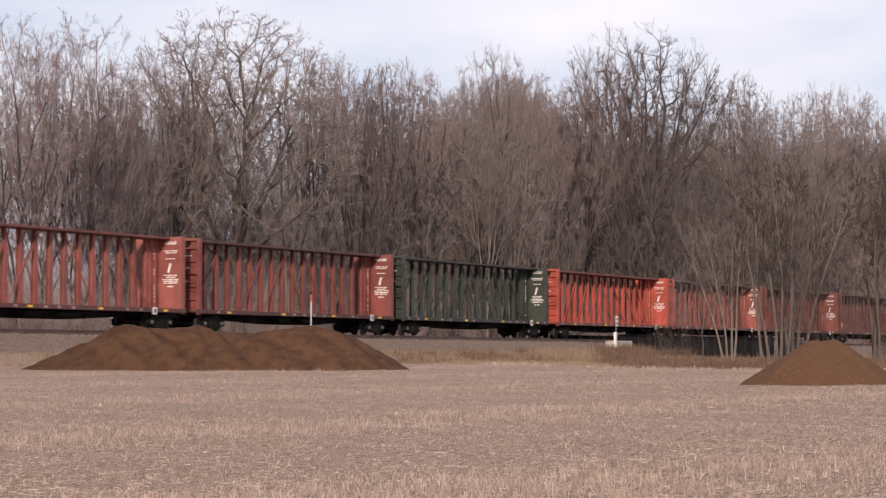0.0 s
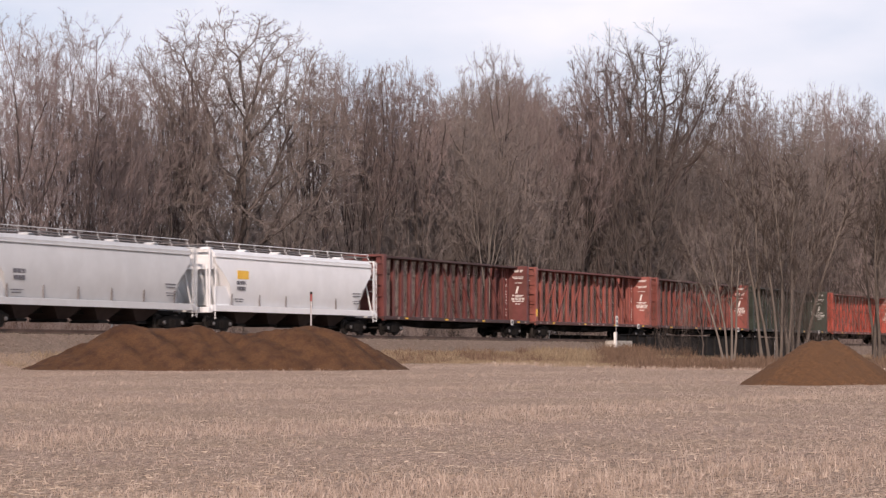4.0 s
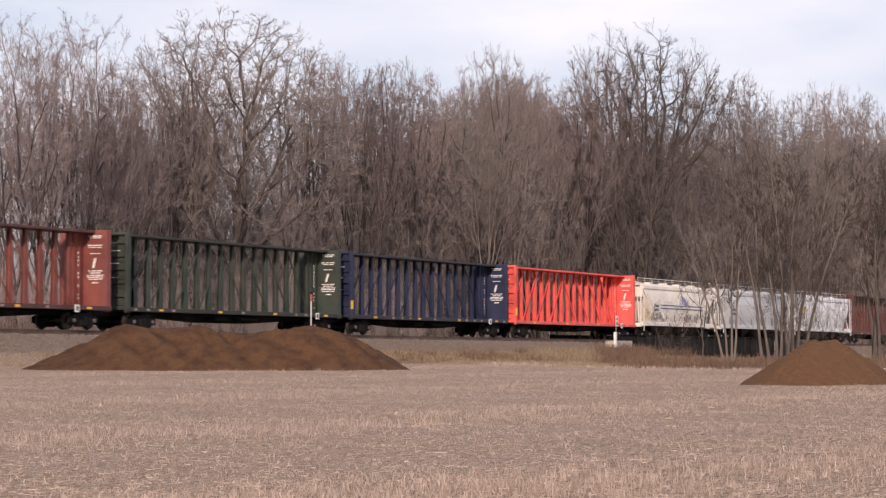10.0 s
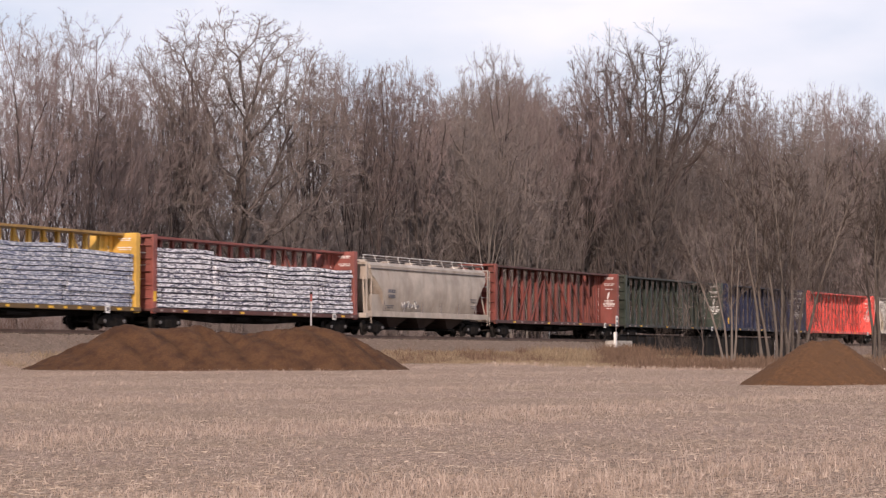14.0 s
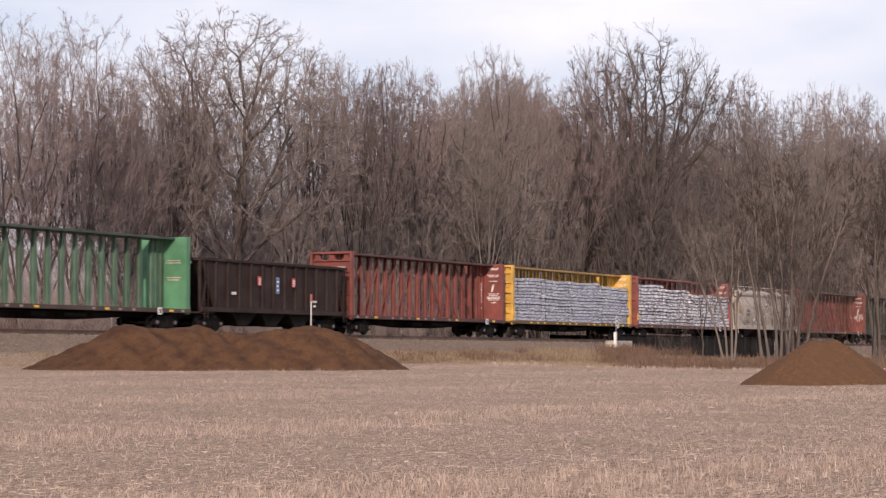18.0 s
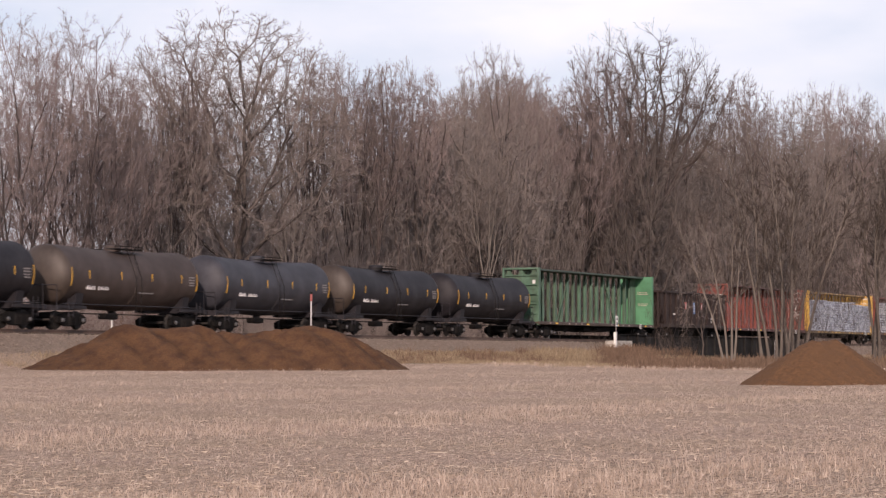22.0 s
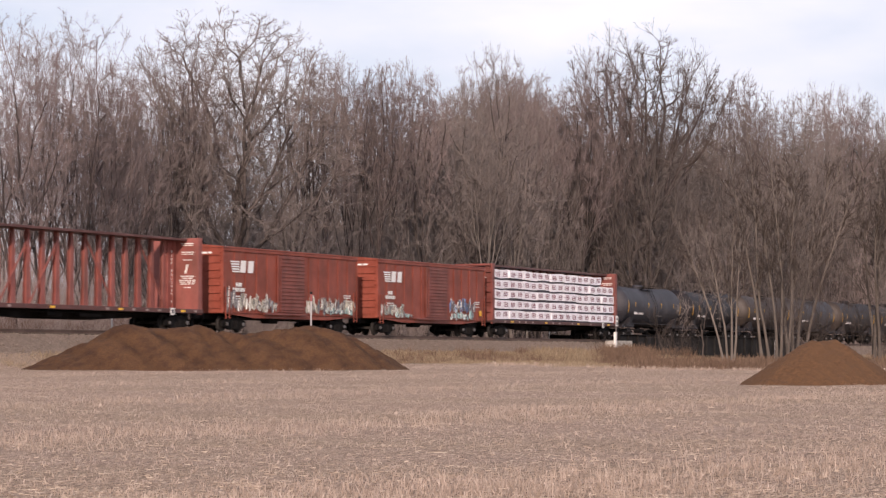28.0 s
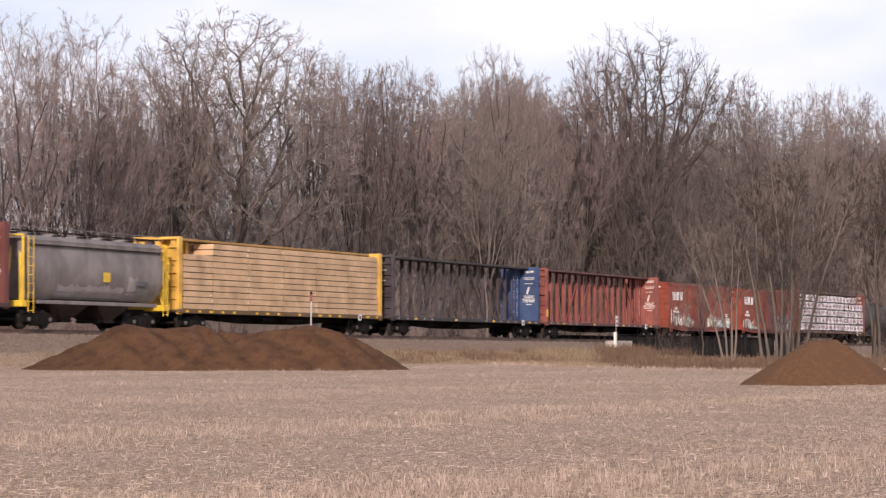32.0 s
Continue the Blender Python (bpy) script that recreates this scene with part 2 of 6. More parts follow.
M_BRUSH = varied("brown_brush", (0.145, 0.092, 0.066), (0.32, 0.222, 0.158), 1.0, island=True)
# ---- mesh tools ----
class Shape:
    """Vertices and faces gathered piece by piece for one mesh."""

    def __init__(self):
        self.v, self.f, self.smooth = [], [], False

    def add(self, verts, faces):
        k = len(self.v)
        self.v += [tuple(p) for p in verts]
        self.f += [tuple(i + k for i in f) for f in faces]
        return self

    def box(self, x0, x1, y0, y1, z0, z1, c=0.0):
        """A box, with its twelve edges cut off by c."""
        c = min(c, (x1 - x0) * 0.45, (y1 - y0) * 0.45, (z1 - z0) * 0.45)
        if c <= 0:
            vs = [(x, y, z) for x in (x0, x1) for y in (y0, y1) for z in (z0, z1)]
            return self.add(vs, [(0, 1, 3, 2), (4, 6, 7, 5), (0, 4, 5, 1), (2, 3, 7, 6), (0, 2, 6, 4), (1, 5, 7, 3)])
        vs, index = [], {}
        lo, hi = (x0, y0, z0), (x1, y1, z1)
        for sgn in product((0, 1), repeat=3):
            for ax in range(3):
                p = [(hi[i] - c if sgn[i] else lo[i] + c) for i in range(3)]
                p[ax] = hi[ax] if sgn[ax] else lo[ax]
                index[sgn, ax] = len(vs)
                vs.append(p)
        fs = []
        for ax in range(3):
            o = [i for i in range(3) if i != ax]
            for side in (0, 1):
                q = []
                for a, b2 in ((0, 0), (1, 0), (1, 1), (0, 1)):
                    sg = [0, 0, 0]
                    sg[ax], sg[o[0]], sg[o[1]] = side, a, b2
                    q.append(index[tuple(sg), ax])
                fs.append(tuple(q))
        for ax in range(3):
            o = [i for i in range(3) if i != ax]
            for a, b2 in product((0, 1), repeat=2):
                s0, s1 = [0, 0, 0], [0, 0, 0]
                s0[ax], s1[ax] = 0, 1
                for sg in (s0, s1):
                    sg[o[0]], sg[o[1]] = a, b2
                fs.append((index[tuple(s0), o[0]], index[tuple(s1), o[0]], index[tuple(s1), o[1]], index[tuple(s0), o[1]]))
        for sgn in product((0, 1), repeat=3):
            fs.append(tuple(index[sgn, ax] for ax in range(3)))
        return self.add(vs, fs)

    def prism(self, poly, a, b, axis="x"):
        """A polygon drawn out along an axis. poly is in the two other axes, in order."""
        n = len(poly)
        put = {"x": lambda p, t: (t, p[0], p[1]), "y": lambda p, t: (p[0], t, p[1]), "z": lambda p, t: (p[0], p[1], t)}[axis]
        vs = [put(p, a) for p in poly] + [put(p, b) for p in poly]
        fs = [tuple(range(n)), tuple(range(2 * n - 1, n - 1, -1))] + [(i, (i + 1) % n, n + (i + 1) % n, n + i) for i in range(n)]
        return self.add(vs, fs)

    def tube(self, pts, r, k=6):
        """A round bar along points, with closed ends."""
        pts = [Vector(p) for p in pts]
        vs, fs = [], []
        for i, p in enumerate(pts):
            d = (pts[min(i + 1, len(pts) - 1)] - pts[max(i - 1, 0)]).normalized()
            u = d.orthogonal().normalized() if i == 0 else (u - d * u.dot(d)).normalized()
            w = d.cross(u)
            rr = r[i] if isinstance(r, (list, tuple)) else r
            vs += [p + (u * math.cos(j * 6.28319 / k) + w * math.sin(j * 6.28319 / k)) * rr for j in range(k)]
        for i in range(len(pts) - 1):
            fs += [(i * k + j, i * k + (j + 1) % k, (i + 1) * k + (j + 1) % k, (i + 1) * k + j) for j in range(k)]
        m = (len(pts) - 1) * k
        fs += [tuple(range(k - 1, -1, -1)), tuple(range(m, m + k))]
        return self.add(vs, fs)

    def lathe(self, prof, axis="x", k=32):
        """A profile of (along, radius) turned round an axis."""
        vs, fs = [], []
        for t, r in prof:
            for j in range(k):
                a = j * 2 * math.pi / k
                p, q = r * math.cos(a), r * math.sin(a)
                vs.append({"x": (t, p, q), "y": (p, t, q), "z": (p, q, t)}[axis])
        for i in range(len(prof) - 1):
            fs += [(i * k + j, i * k + (j + 1) % k, (i + 1) * k + (j + 1) % k, (i + 1) * k + j) for j in range(k)]
        m = (len(prof) - 1) * k
        fs += [tuple(range(k - 1, -1, -1)), tuple(range(m, m + k))]
        return self.add(vs, fs)

    def moved(self, dx=0, dy=0, dz=0):
        self.v = [(x + dx, y + dy, z + dz) for x, y, z in self.v]
        return self

    def mesh(self, name):
        me = bpy.data.meshes.new(name)
        me.from_pydata(self.v, [], self.f)
        bm = bmesh.new()
        bm.from_mesh(me)
        bmesh.ops.recalc_face_normals(bm, faces=bm.faces)
        bm.to_mesh(me)
        bm.free()
        if self.smooth:
            me.shade_smooth()
            me.set_sharp_from_angle(angle=radians(35))
        return me


def part(name, shape, material, parent=None, label="", at=None):
    """One mesh object under a thing or under a part; shape may be a ready mesh."""
    me = shape.mesh(name) if isinstance(shape, Shape) else shape
    if not me.materials:
        me.materials.append(material)
    ob = new(name, me)
    ob.parent = parent
    if at is not None:
        ob.location = at
    return tagged(ob, label)


def thing(name, label, category, group="", kind=""):
    return tagged(new(name), label, category, group, kind)


def fast_mesh(name, verts, quads, material, smooth=False):
    """A large mesh from arrays of vertices and quads."""
    me = bpy.data.meshes.new(name)
    nq = len(quads)
    me.vertices.add(len(verts))
    me.vertices.foreach_set("co", np.asarray(verts, dtype=np.float32).ravel())
    me.loops.add(nq * 4)
    me.loops.foreach_set("vertex_index", np.asarray(quads, dtype=np.int32).ravel())
    me.polygons.add(nq)
    me.polygons.foreach_set("loop_start", np.arange(0, nq * 4, 4, dtype=np.int32))
    me.update(calc_edges=True)
    if smooth:
        me.shade_smooth()
    me.materials.append(material)
    return me
# ---- ground: one sheet to the horizon ----
rng = np.random.default_rng(7)
BR0, BR1 = 11.0, 56.0                   # the bridge, along the track


def smooth(t):
    t = np.clip(t, 0, 1)
    return t * t * (3 - 2 * t)


def lump(x, y, k, seed=0.0):
    """Gentle unevenness from a few sine waves."""
    return (np.sin(x * k + 1.3 * seed) * np.cos(y * k * 0.83 + seed) + 0.5 * np.sin(x * k * 2.3 + y * k * 1.7 + seed)) / 1.5


def track_coords(x, y):
    rx, ry = x - TX, y - TY
    return rx * SN + ry * CS, rx * CS - ry * SN


def ground_z(x, y):
    """Height of the ground: the field rises gently to the bank, the creek cuts through under the bridge."""
    s, e = track_coords(x, y)
    field = np.clip(0.0104 * y, -0.1, 1.25) + 0.02 * lump(x, y, 0.5)
    width = np.clip(4.5 + (s + 65) * 0.17, 4.5, 14.0)
    near = RAIL - 1.05 + (field - RAIL + 1.05) * smooth((e - 3.0) / width)
    far = RAIL - 1.05 - 0.5 * smooth((-e - 3.0) / 5) + 0.15 * lump(x, y, 0.21, 2.0)
    z = np.where(e > 0, near, far)
    cut = smooth((s - BR0 + 1.0) / 4) * (1 - smooth((s - BR1 - 3) / 4))
    cut = cut * (1 - smooth((e - 9) / 9)) * (1 - smooth((-e - 60) / 20))
    return z - 2.3 * cut + 0.03 * lump(x, y, 1.1, 4.0) * (np.abs(e) > 4)


def field_edge(x):
    """Where the stubble ends and the rough grass of the bank and ditch begins."""
    return np.interp(x, [-40, -4, 0.5, 3.9, 6.7, 13, 27, 60], [119, 122, 122, 117, 108.5, 101, 96, 88])


xs = np.concatenate([[-3000, -1500, -700, -400, -250], np.arange(-160, -60, 10), np.arange(-60, 90, 0.8), np.arange(90, 200, 10), [250, 400, 700, 1500, 3000]])
ys = np.concatenate([[-3000, -1500, -700, -400, -200], np.arange(-120, 10, 10), np.arange(10, 260, 0.8), np.arange(260, 400, 10), [450, 600, 900, 1500, 3000]])
gx, gy = np.meshgrid(xs, ys)
gz = ground_z(gx, gy)
gv = np.stack([gx, gy, gz], -1).reshape(-1, 3)
nx, ny = len(xs), len(ys)
gi = (np.arange(ny - 1)[:, None] * nx + np.arange(nx - 1)[None]).reshape(-1)
gq = np.stack([gi, gi + 1, gi + nx + 1, gi + nx], -1)

# the ground's material: stubble soil, dry grass on the bank, leaf litter under the trees
M_GROUND, n_, l_, b_ = graph("ground_cover")
co_ = n_.new("ShaderNodeTexCoord").outputs["Object"]
zone = n_.new("ShaderNodeAttribute")
zone.attribute_name = "zone"
sep = n_.new("ShaderNodeSeparateColor")
l_.new(zone.outputs["Color"], sep.inputs["Color"])
fine_ = noise_node(n_, l_, co_, 9.0, 7, 0.7)
grain_ = noise_node(n_, l_, co_, 30.0, 6, 0.75, (1.0, 0.55, 1.0))
mid_ = noise_node(n_, l_, co_, 0.55, 5, 0.6, (0.35, 1.6, 1.0))
wide_ = noise_node(n_, l_, co_, 0.09, 4, 0.5, (0.4, 1.5, 1.0))
soil = mixc(n_, l_, ramp(n_, l_, grain_, 0.36, 0.64), (0.158, 0.100, 0.076), (0.590, 0.432, 0.345))
soil = mixc(n_, l_, ramp(n_, l_, mid_, 0.38, 0.66), soil, mixc(n_, l_, ramp(n_, l_, grain_, 0.38, 0.62), (0.180, 0.120, 0.086), (0.560, 0.415, 0.322)))
soil = mixc(n_, l_, ramp(n_, l_, wide_, 0.45, 0.75), soil, mixc(n_, l_, ramp(n_, l_, grain_, 0.38, 0.62), (0.172, 0.116, 0.080), (0.510, 0.380, 0.280)))
row_map = n_.new("ShaderNodeMapping")   # crumbs and ridges along the drill rows, their light and shade painted as colour
row_map.inputs["Rotation"].default_value = (0, 0, 0.585)
l_.new(co_, row_map.inputs["Vector"])
row_ = noise_node(n_, l_, row_map.outputs["Vector"], 34.0, 4, 0.7, (1.0, 0.13, 1.0))
soil = mixc(n_, l_, ramp(n_, l_, row_, 0.41, 0.57), mixc(n_, l_, 1.0, soil, (0.56, 0.545, 0.525), "MULTIPLY"), mixc(n_, l_, 1.0, soil, (1.42, 1.46, 1.45), "MULTIPLY"))
grass = mixc(n_, l_, ramp(n_, l_, fine_, 0.30, 0.70), (0.20, 0.140, 0.080), (0.46, 0.335, 0.195))
grass = mixc(n_, l_, ramp(n_, l_, mid_, 0.40, 0.70), grass, mixc(n_, l_, ramp(n_, l_, fine_, 0.3, 0.7), (0.16, 0.115, 0.085), (0.30, 0.23, 0.18)))
litter = mixc(n_, l_, ramp(n_, l_, fine_, 0.30, 0.70), (0.085, 0.06, 0.042), (0.20, 0.145, 0.105))
c_ = mixc(n_, l_, sep.outputs["Red"], soil, grass)
c_ = mixc(n_, l_, sep.outputs["Green"], c_, litter)
l_.new(c_, b_.inputs["Base Color"])
b_.inputs["Roughness"].default_value, b_.inputs["Specular IOR Level"].default_value = 0.95, 0.1
bump(n_, l_, b_, fine_, 0.8, 0.05)

ground_me = fast_mesh("ground", gv, gq, M_GROUND, True)
gs, ge = track_coords(gx, gy)
w_ = np.clip(4.5 + (gs + 65) * 0.17, 4.5, 14.0)
edge = 0.9 * lump(gx, gy, 0.7, 1.0)
bare = smooth((gs + 52) / 14)
grass_w = ((0.35 + 0.65 * bare) * smooth((w_ + 2.0 + edge - ge) / 1.5) * (ge > -6)).reshape(-1)
past = smooth((gy - field_edge(gx) + edge) / 2.0) * (gx > -2) * (ge > -6)
grass_w = np.maximum(grass_w, past.reshape(-1))
litter_w = smooth((-ge - 7 + edge) / 3).reshape(-1)
zone_data = np.stack([grass_w, litter_w, grass_w * 0, grass_w * 0 + 1], -1)
ground_me.color_attributes.new("zone", "FLOAT_COLOR", "POINT").data.foreach_set("color", zone_data.astype(np.float32).ravel())
tagged(new("ground", ground_me), "harvested stubble field, dry grass bank and leaf-strewn wood floor", "ground", kind="structure")


# ---- railway bed ----
def sweep(name, prof, s0, s1, material, label, category, step=8.0):
    """A cross-section (e, z) drawn along the track."""
    n = max(2, int((s1 - s0) / step) + 1)
    ss = np.linspace(s0, s1, n)
    vs = [(*on_track(s, e), RAIL + z) for s in ss for e, z in prof]
    k = len(prof)
    fs = [(i * k + j, i * k + (j + 1) % k, (i + 1) * k + (j + 1) % k, (i + 1) * k + j) for i in range(n - 1) for j in range(k)]
    fs += [tuple(range(k)), tuple(range((n - 1) * k, n * k))]
    sh = Shape().add(vs, fs)
    return tagged(part(name, sh, material), label, category, kind="structure")


BED = [(-8, -4.0), (-3.6, -1.25), (-2.0, -0.24), (2.0, -0.24), (3.9, -1.2), (8, -4.0)]
sweep("ballast_bed", BED, -760, BR0, M_BALLAST, "grey crushed-stone ballast shoulder under the track", "track bed")
sweep("ballast_bed", BED, BR1, 760, M_BALLAST, "grey crushed-stone ballast beyond the bridge", "track bed")
railp = [(-0.075, -0.17), (-0.075, -0.155), (-0.012, -0.13), (-0.012, -0.045), (-0.036, -0.03), (-0.036, 0.0), (0.036, 0.0), (0.036, -0.03), (0.012, -0.045), (0.012, -0.13), (0.075, -0.155), (0.075, -0.17)]
for side in (-0.755, 0.755):
    sweep("rail", [(e + side, z) for e, z in railp], -760, 760, M_RAIL, "rusty steel rail on wooden sleepers", "rail")
tie_me = Shape().box(-0.115, 0.115, -1.3, 1.3, -0.36, -0.17, 0.015).mesh("sleeper")
tie_me.materials.append(M_TIE)
YAW = math.degrees(math.pi / 2 - TH)
track = thing("sleepers", "row of dark creosoted wooden sleepers in ballast", "sleepers", kind="structure")
for i in range(300):
    ob = part("sleeper", tie_me, M_TIE, track)
    s = -75 + i * 0.52
    ob.matrix_local = pose(*on_track(s, rng.uniform(-0.03, 0.03)), RAIL, 0, 0, YAW + rng.uniform(-0.6, 0.6))
tv, tq = [], []
for i in range(1250):
    s = -75 - 0.56 * (i + 1) if i < 610 else 82 + 0.56 * (i - 609)
    k = len(tv)
    for ds, e, z in product((-0.115, 0.115), (-1.3, 1.3), (-0.36, -0.17)):
        tv.append((*on_track(s + ds, e), RAIL + z))
    tq += [(k, k + 1, k + 3, k + 2), (k + 4, k + 6, k + 7, k + 5), (k, k + 4, k + 5, k + 1), (k + 2, k + 3, k + 7, k + 6), (k, k + 2, k + 6, k + 4), (k + 1, k + 5, k + 7, k + 3)]
tagged(new("distant_sleepers", fast_mesh("distant_sleepers", tv, tq, M_TIE)), "sleepers further along the track", "sleepers", kind="stuff")

# loose stones on the near ballast shoulder
n_st = 9000
st_s, st_e = rng.uniform(-85, 120, n_st), rng.uniform(1.3, 4.6, n_st)
keep = (st_s < BR0) | (st_s > BR1)
st_s, st_e = st_s[keep], st_e[keep]
st_z = np.interp(st_e, [1.3, 2.0, 3.9, 8.0], [-0.24, -0.24, -1.2, -4.0]) + RAIL
sx, sy = on_track(st_s, st_e)
st_z = np.maximum(st_z, ground_z(sx, sy))
r_st = rng.uniform(0.03, 0.075, len(sx))
octa = np.array([(1, 0, 0), (0, 1, 0), (-1, 0, 0), (0, -1, 0), (0, 0, 0.8), (0, 0, -0.8)])
sv = np.stack([sx, sy, st_z], -1)[:, None] + octa[None] * r_st[:, None, None] * rng.uniform(0.6, 1.3, (len(sx), 6, 1))
oq = np.array([(0, 1, 4, 4), (1, 2, 4, 4), (2, 3, 4, 4), (3, 0, 4, 4), (1, 0, 5, 5), (2, 1, 5, 5), (3, 2, 5, 5), (0, 3, 5, 5)])
me = bpy.data.meshes.new("ballast_stones")
tri = (np.arange(len(sx))[:, None, None] * 6 + oq[None, :, :3]).reshape(-1, 3)
me.from_pydata(sv.reshape(-1, 3).tolist(), [], tri.tolist())
M_STONE = varied("ballast_stone", (0.20, 0.155, 0.125), (0.40, 0.325, 0.27), 4.0, island=True)
me.materials.append(M_STONE)
tagged(new("ballast_stones", me), "loose grey crushed stones on the track shoulder", "ballast", kind="stuff")

# ---- bridge over the creek ----
bridge = thing("railway_bridge", "low dark steel girder bridge with concrete abutments over a creek", "bridge", kind="structure")


def beam(name, s0, s1, e0, e1, z0, z1, mat, parent, label="", c=0.03):
    sh = Shape().box(s0, s1, e0, e1, z0, z1, c)
    sh.v = [(*on_track(s, e), RAIL + z) for s, e, z in sh.v]
    return part(name, sh, mat, parent, label)


for e in (-2.75, 2.62):
    beam("girder", BR0 - 0.6, BR1 + 0.6, e, e + 0.13, -1.55, 0.30, M_STEEL, bridge)
    beam("flange", BR0 - 0.6, BR1 + 0.6, e - 0.14, e + 0.27, 0.304, 0.36, M_STEEL, bridge)
    for k in range(22):
        beam("stiffener", BR0 + 1 + k * 2.0, BR0 + 1.1 + k * 2.0, e - 0.12, e + 0.25, -1.5, 0.30, M_STEEL, bridge, "", 0.0)
beam("deck", BR0 - 0.6, BR1 + 0.6, -2.6, 2.6, -0.62, -0.37, M_TIE, bridge, "dark timber bridge deck")
for s0, s1 in ((BR0 - 1.6, BR0 + 0.5), (BR1 - 0.5, BR1 + 1.6)):
    beam("abutment", s0, s1, -3.4, 3.0, -4.2, -1.56, M_CONC, bridge, "weathered concrete abutment")
beam("wing_wall", BR0 - 4.3, BR0 - 0.6, 3.05, 3.75, -1.9, -0.12, M_CONC, bridge, "pale concrete wing wall")
for k in range(3):
    beam("pier", BR0 + 9.5 + 10 * k, BR0 + 10.4 + 10 * k, -2.9, 2.9, -4.6, -1.56, M_CONC, bridge, "concrete pier")


# ---- heaps of soil ----
def heap(name, cx, cy, spine, half_w, top, ends, label, furrow, soil, flat=0.93):
    """A ridge of tipped loads along x: steep worn sides with runnels, lumpy crest. ends: run-out of the two tips."""
    lo, hi = spine
    u = np.linspace(lo - ends[0] - 0.5, hi + ends[1] + 0.5, 200)
    w = np.linspace(-half_w - 0.4, half_w + 0.4, 70)
    x, y = np.meshgrid(u, w)
    over = np.where(x < lo, (lo - x) / ends[0], np.where(x > hi, (x - hi) / ends[1], 0.0))
    d = np.sqrt(over ** 2 + (y / half_w) ** 2 + 0.006)
    crest = top(x) * (1 + 0.03 * lump(x, y, 2.1, 5.0))
    h = crest * np.clip(1.05 - d, 0, 1)
    h = np.minimum(h, crest * flat + 0.02 * lump(x, y, 3.0, 1.0))
    mid = np.clip(h / crest, 0, 1) * np.clip(1.3 - h / crest, 0, 1) * 2
    h = h + furrow * mid * np.abs(np.sin((x + 0.9 * y) * 1.9 + 0.9 * np.sin(x * 0.9) + 0.5 * np.sin(y * 1.5)))
    h = h + (0.030 * lump(x, y, 7.0, 2.0) + 0.02 * lump(x, y, 17.0, 3.0)) * (h > 0.02) - 0.06
    wx, wy = cx + x, cy + y
    z = ground_z(wx, wy) + h
    v = np.stack([wx, wy, z], -1).reshape(-1, 3)
    i = (np.arange(69)[:, None] * 200 + np.arange(199)[None]).reshape(-1)
    q = np.stack([i, i + 1, i + 201, i + 200], -1)
    return tagged(new(name, fast_mesh(name, v, q, soil, True)), label, "soil heap", "soil heaps")


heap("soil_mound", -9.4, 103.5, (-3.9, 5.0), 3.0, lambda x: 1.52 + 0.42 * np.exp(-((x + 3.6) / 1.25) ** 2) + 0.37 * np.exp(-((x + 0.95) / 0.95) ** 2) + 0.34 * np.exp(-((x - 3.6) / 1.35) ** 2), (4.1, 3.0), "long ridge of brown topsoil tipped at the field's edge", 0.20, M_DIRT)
heap("soil_mound", 11.5, 75.5, (-0.25, 0.3), 2.2, lambda x: 1.40 + 0 * x, (2.25, 2.15), "small rounded heap of brown topsoil on the stubble", 0.02, M_DIRT2, 1.1)

# ---- lineside posts ----
def lineside(name, s, e, label, category):
    x, y = on_track(s, e)
    ob = thing(name, label, category)
    ob.matrix_world = pose(x, y, float(ground_z(np.array(x), np.array(y))), 0, 0, YAW)
    return ob


mile = lineside("marker_sign", 5.9, 4.1, "small white number sign on a thin steel post", "track sign")
part("post", Shape().tube([(0, 0, -0.3), (0.22, 0, 2.2)], 0.035), M_GREY, mile)
part("sign_plate", Shape().box(0.0, 0.46, -0.06, -0.035, 1.95, 2.68, 0.01), M_POSTW, mile, "white plate with dark marks")
for zz in (2.05, 2.38):
    part("mark", Shape().box(0.11, 0.35, -0.067, -0.061, zz, zz + 0.18), M_DMARK, mile)
stub = lineside("white_post", 5.4, 4.3, "short stout post painted white", "post")
part("post_body", Shape().prism([(-0.10, -0.09), (0.10, -0.09), (0.10, 0.09), (-0.10, 0.09)], -0.4, 1.55, "z"), M_POSTW, stub)
mk = thing("trail_marker", "slender white marker post with a red top, behind the soil heap", "marker post")
mk_z = float(ground_z(np.array(-6.35), np.array(120.0)))
mk.matrix_world = pose(-6.35, 120.0, mk_z, 0, 0, 20)
part("post_body", Shape().box(-0.04, 0.04, -0.02, 0.02, -0.3, 4.28 - mk_z, 0.006), M_POSTG, mk)
part("red_band", Shape().box(-0.055, 0.055, -0.035, 0.035, 4.28 - mk_z, 4.62 - mk_z, 0.01), M_REDF, mk, "faded red band")
part("cap", Shape().box(-0.06, 0.06, -0.03, 0.03, 4.62 - mk_z, 4.74 - mk_z, 0.01), M_TRUCK, mk)
for s, e in ((-46.95, -4.4), (14.53, -4.4)):
    far_post = lineside("white_stake", s, e, "thin white stake on the far side of the track", "stake")
    part("stake_body", Shape().box(-0.06, 0.06, -0.03, 0.03, -0.3, 3.92 - far_post.matrix_world.translation.z, 0.008), M_POSTW, far_post)
stub_b = lineside("white_post", 43.8, 4.3, "thin post painted white before the bridge", "post")
part("post_body", Shape().prism([(-0.05, -0.05), (0.05, -0.05), (0.05, 0.05), (-0.05, 0.05)], -0.4, 3.00 - stub_b.matrix_world.translation.z, "z"), M_POSTG, stub_b)
# ---- bare trees ----
def unit(a):
    return a / np.maximum(np.linalg.norm(a, axis=-1, keepdims=True), 1e-6)


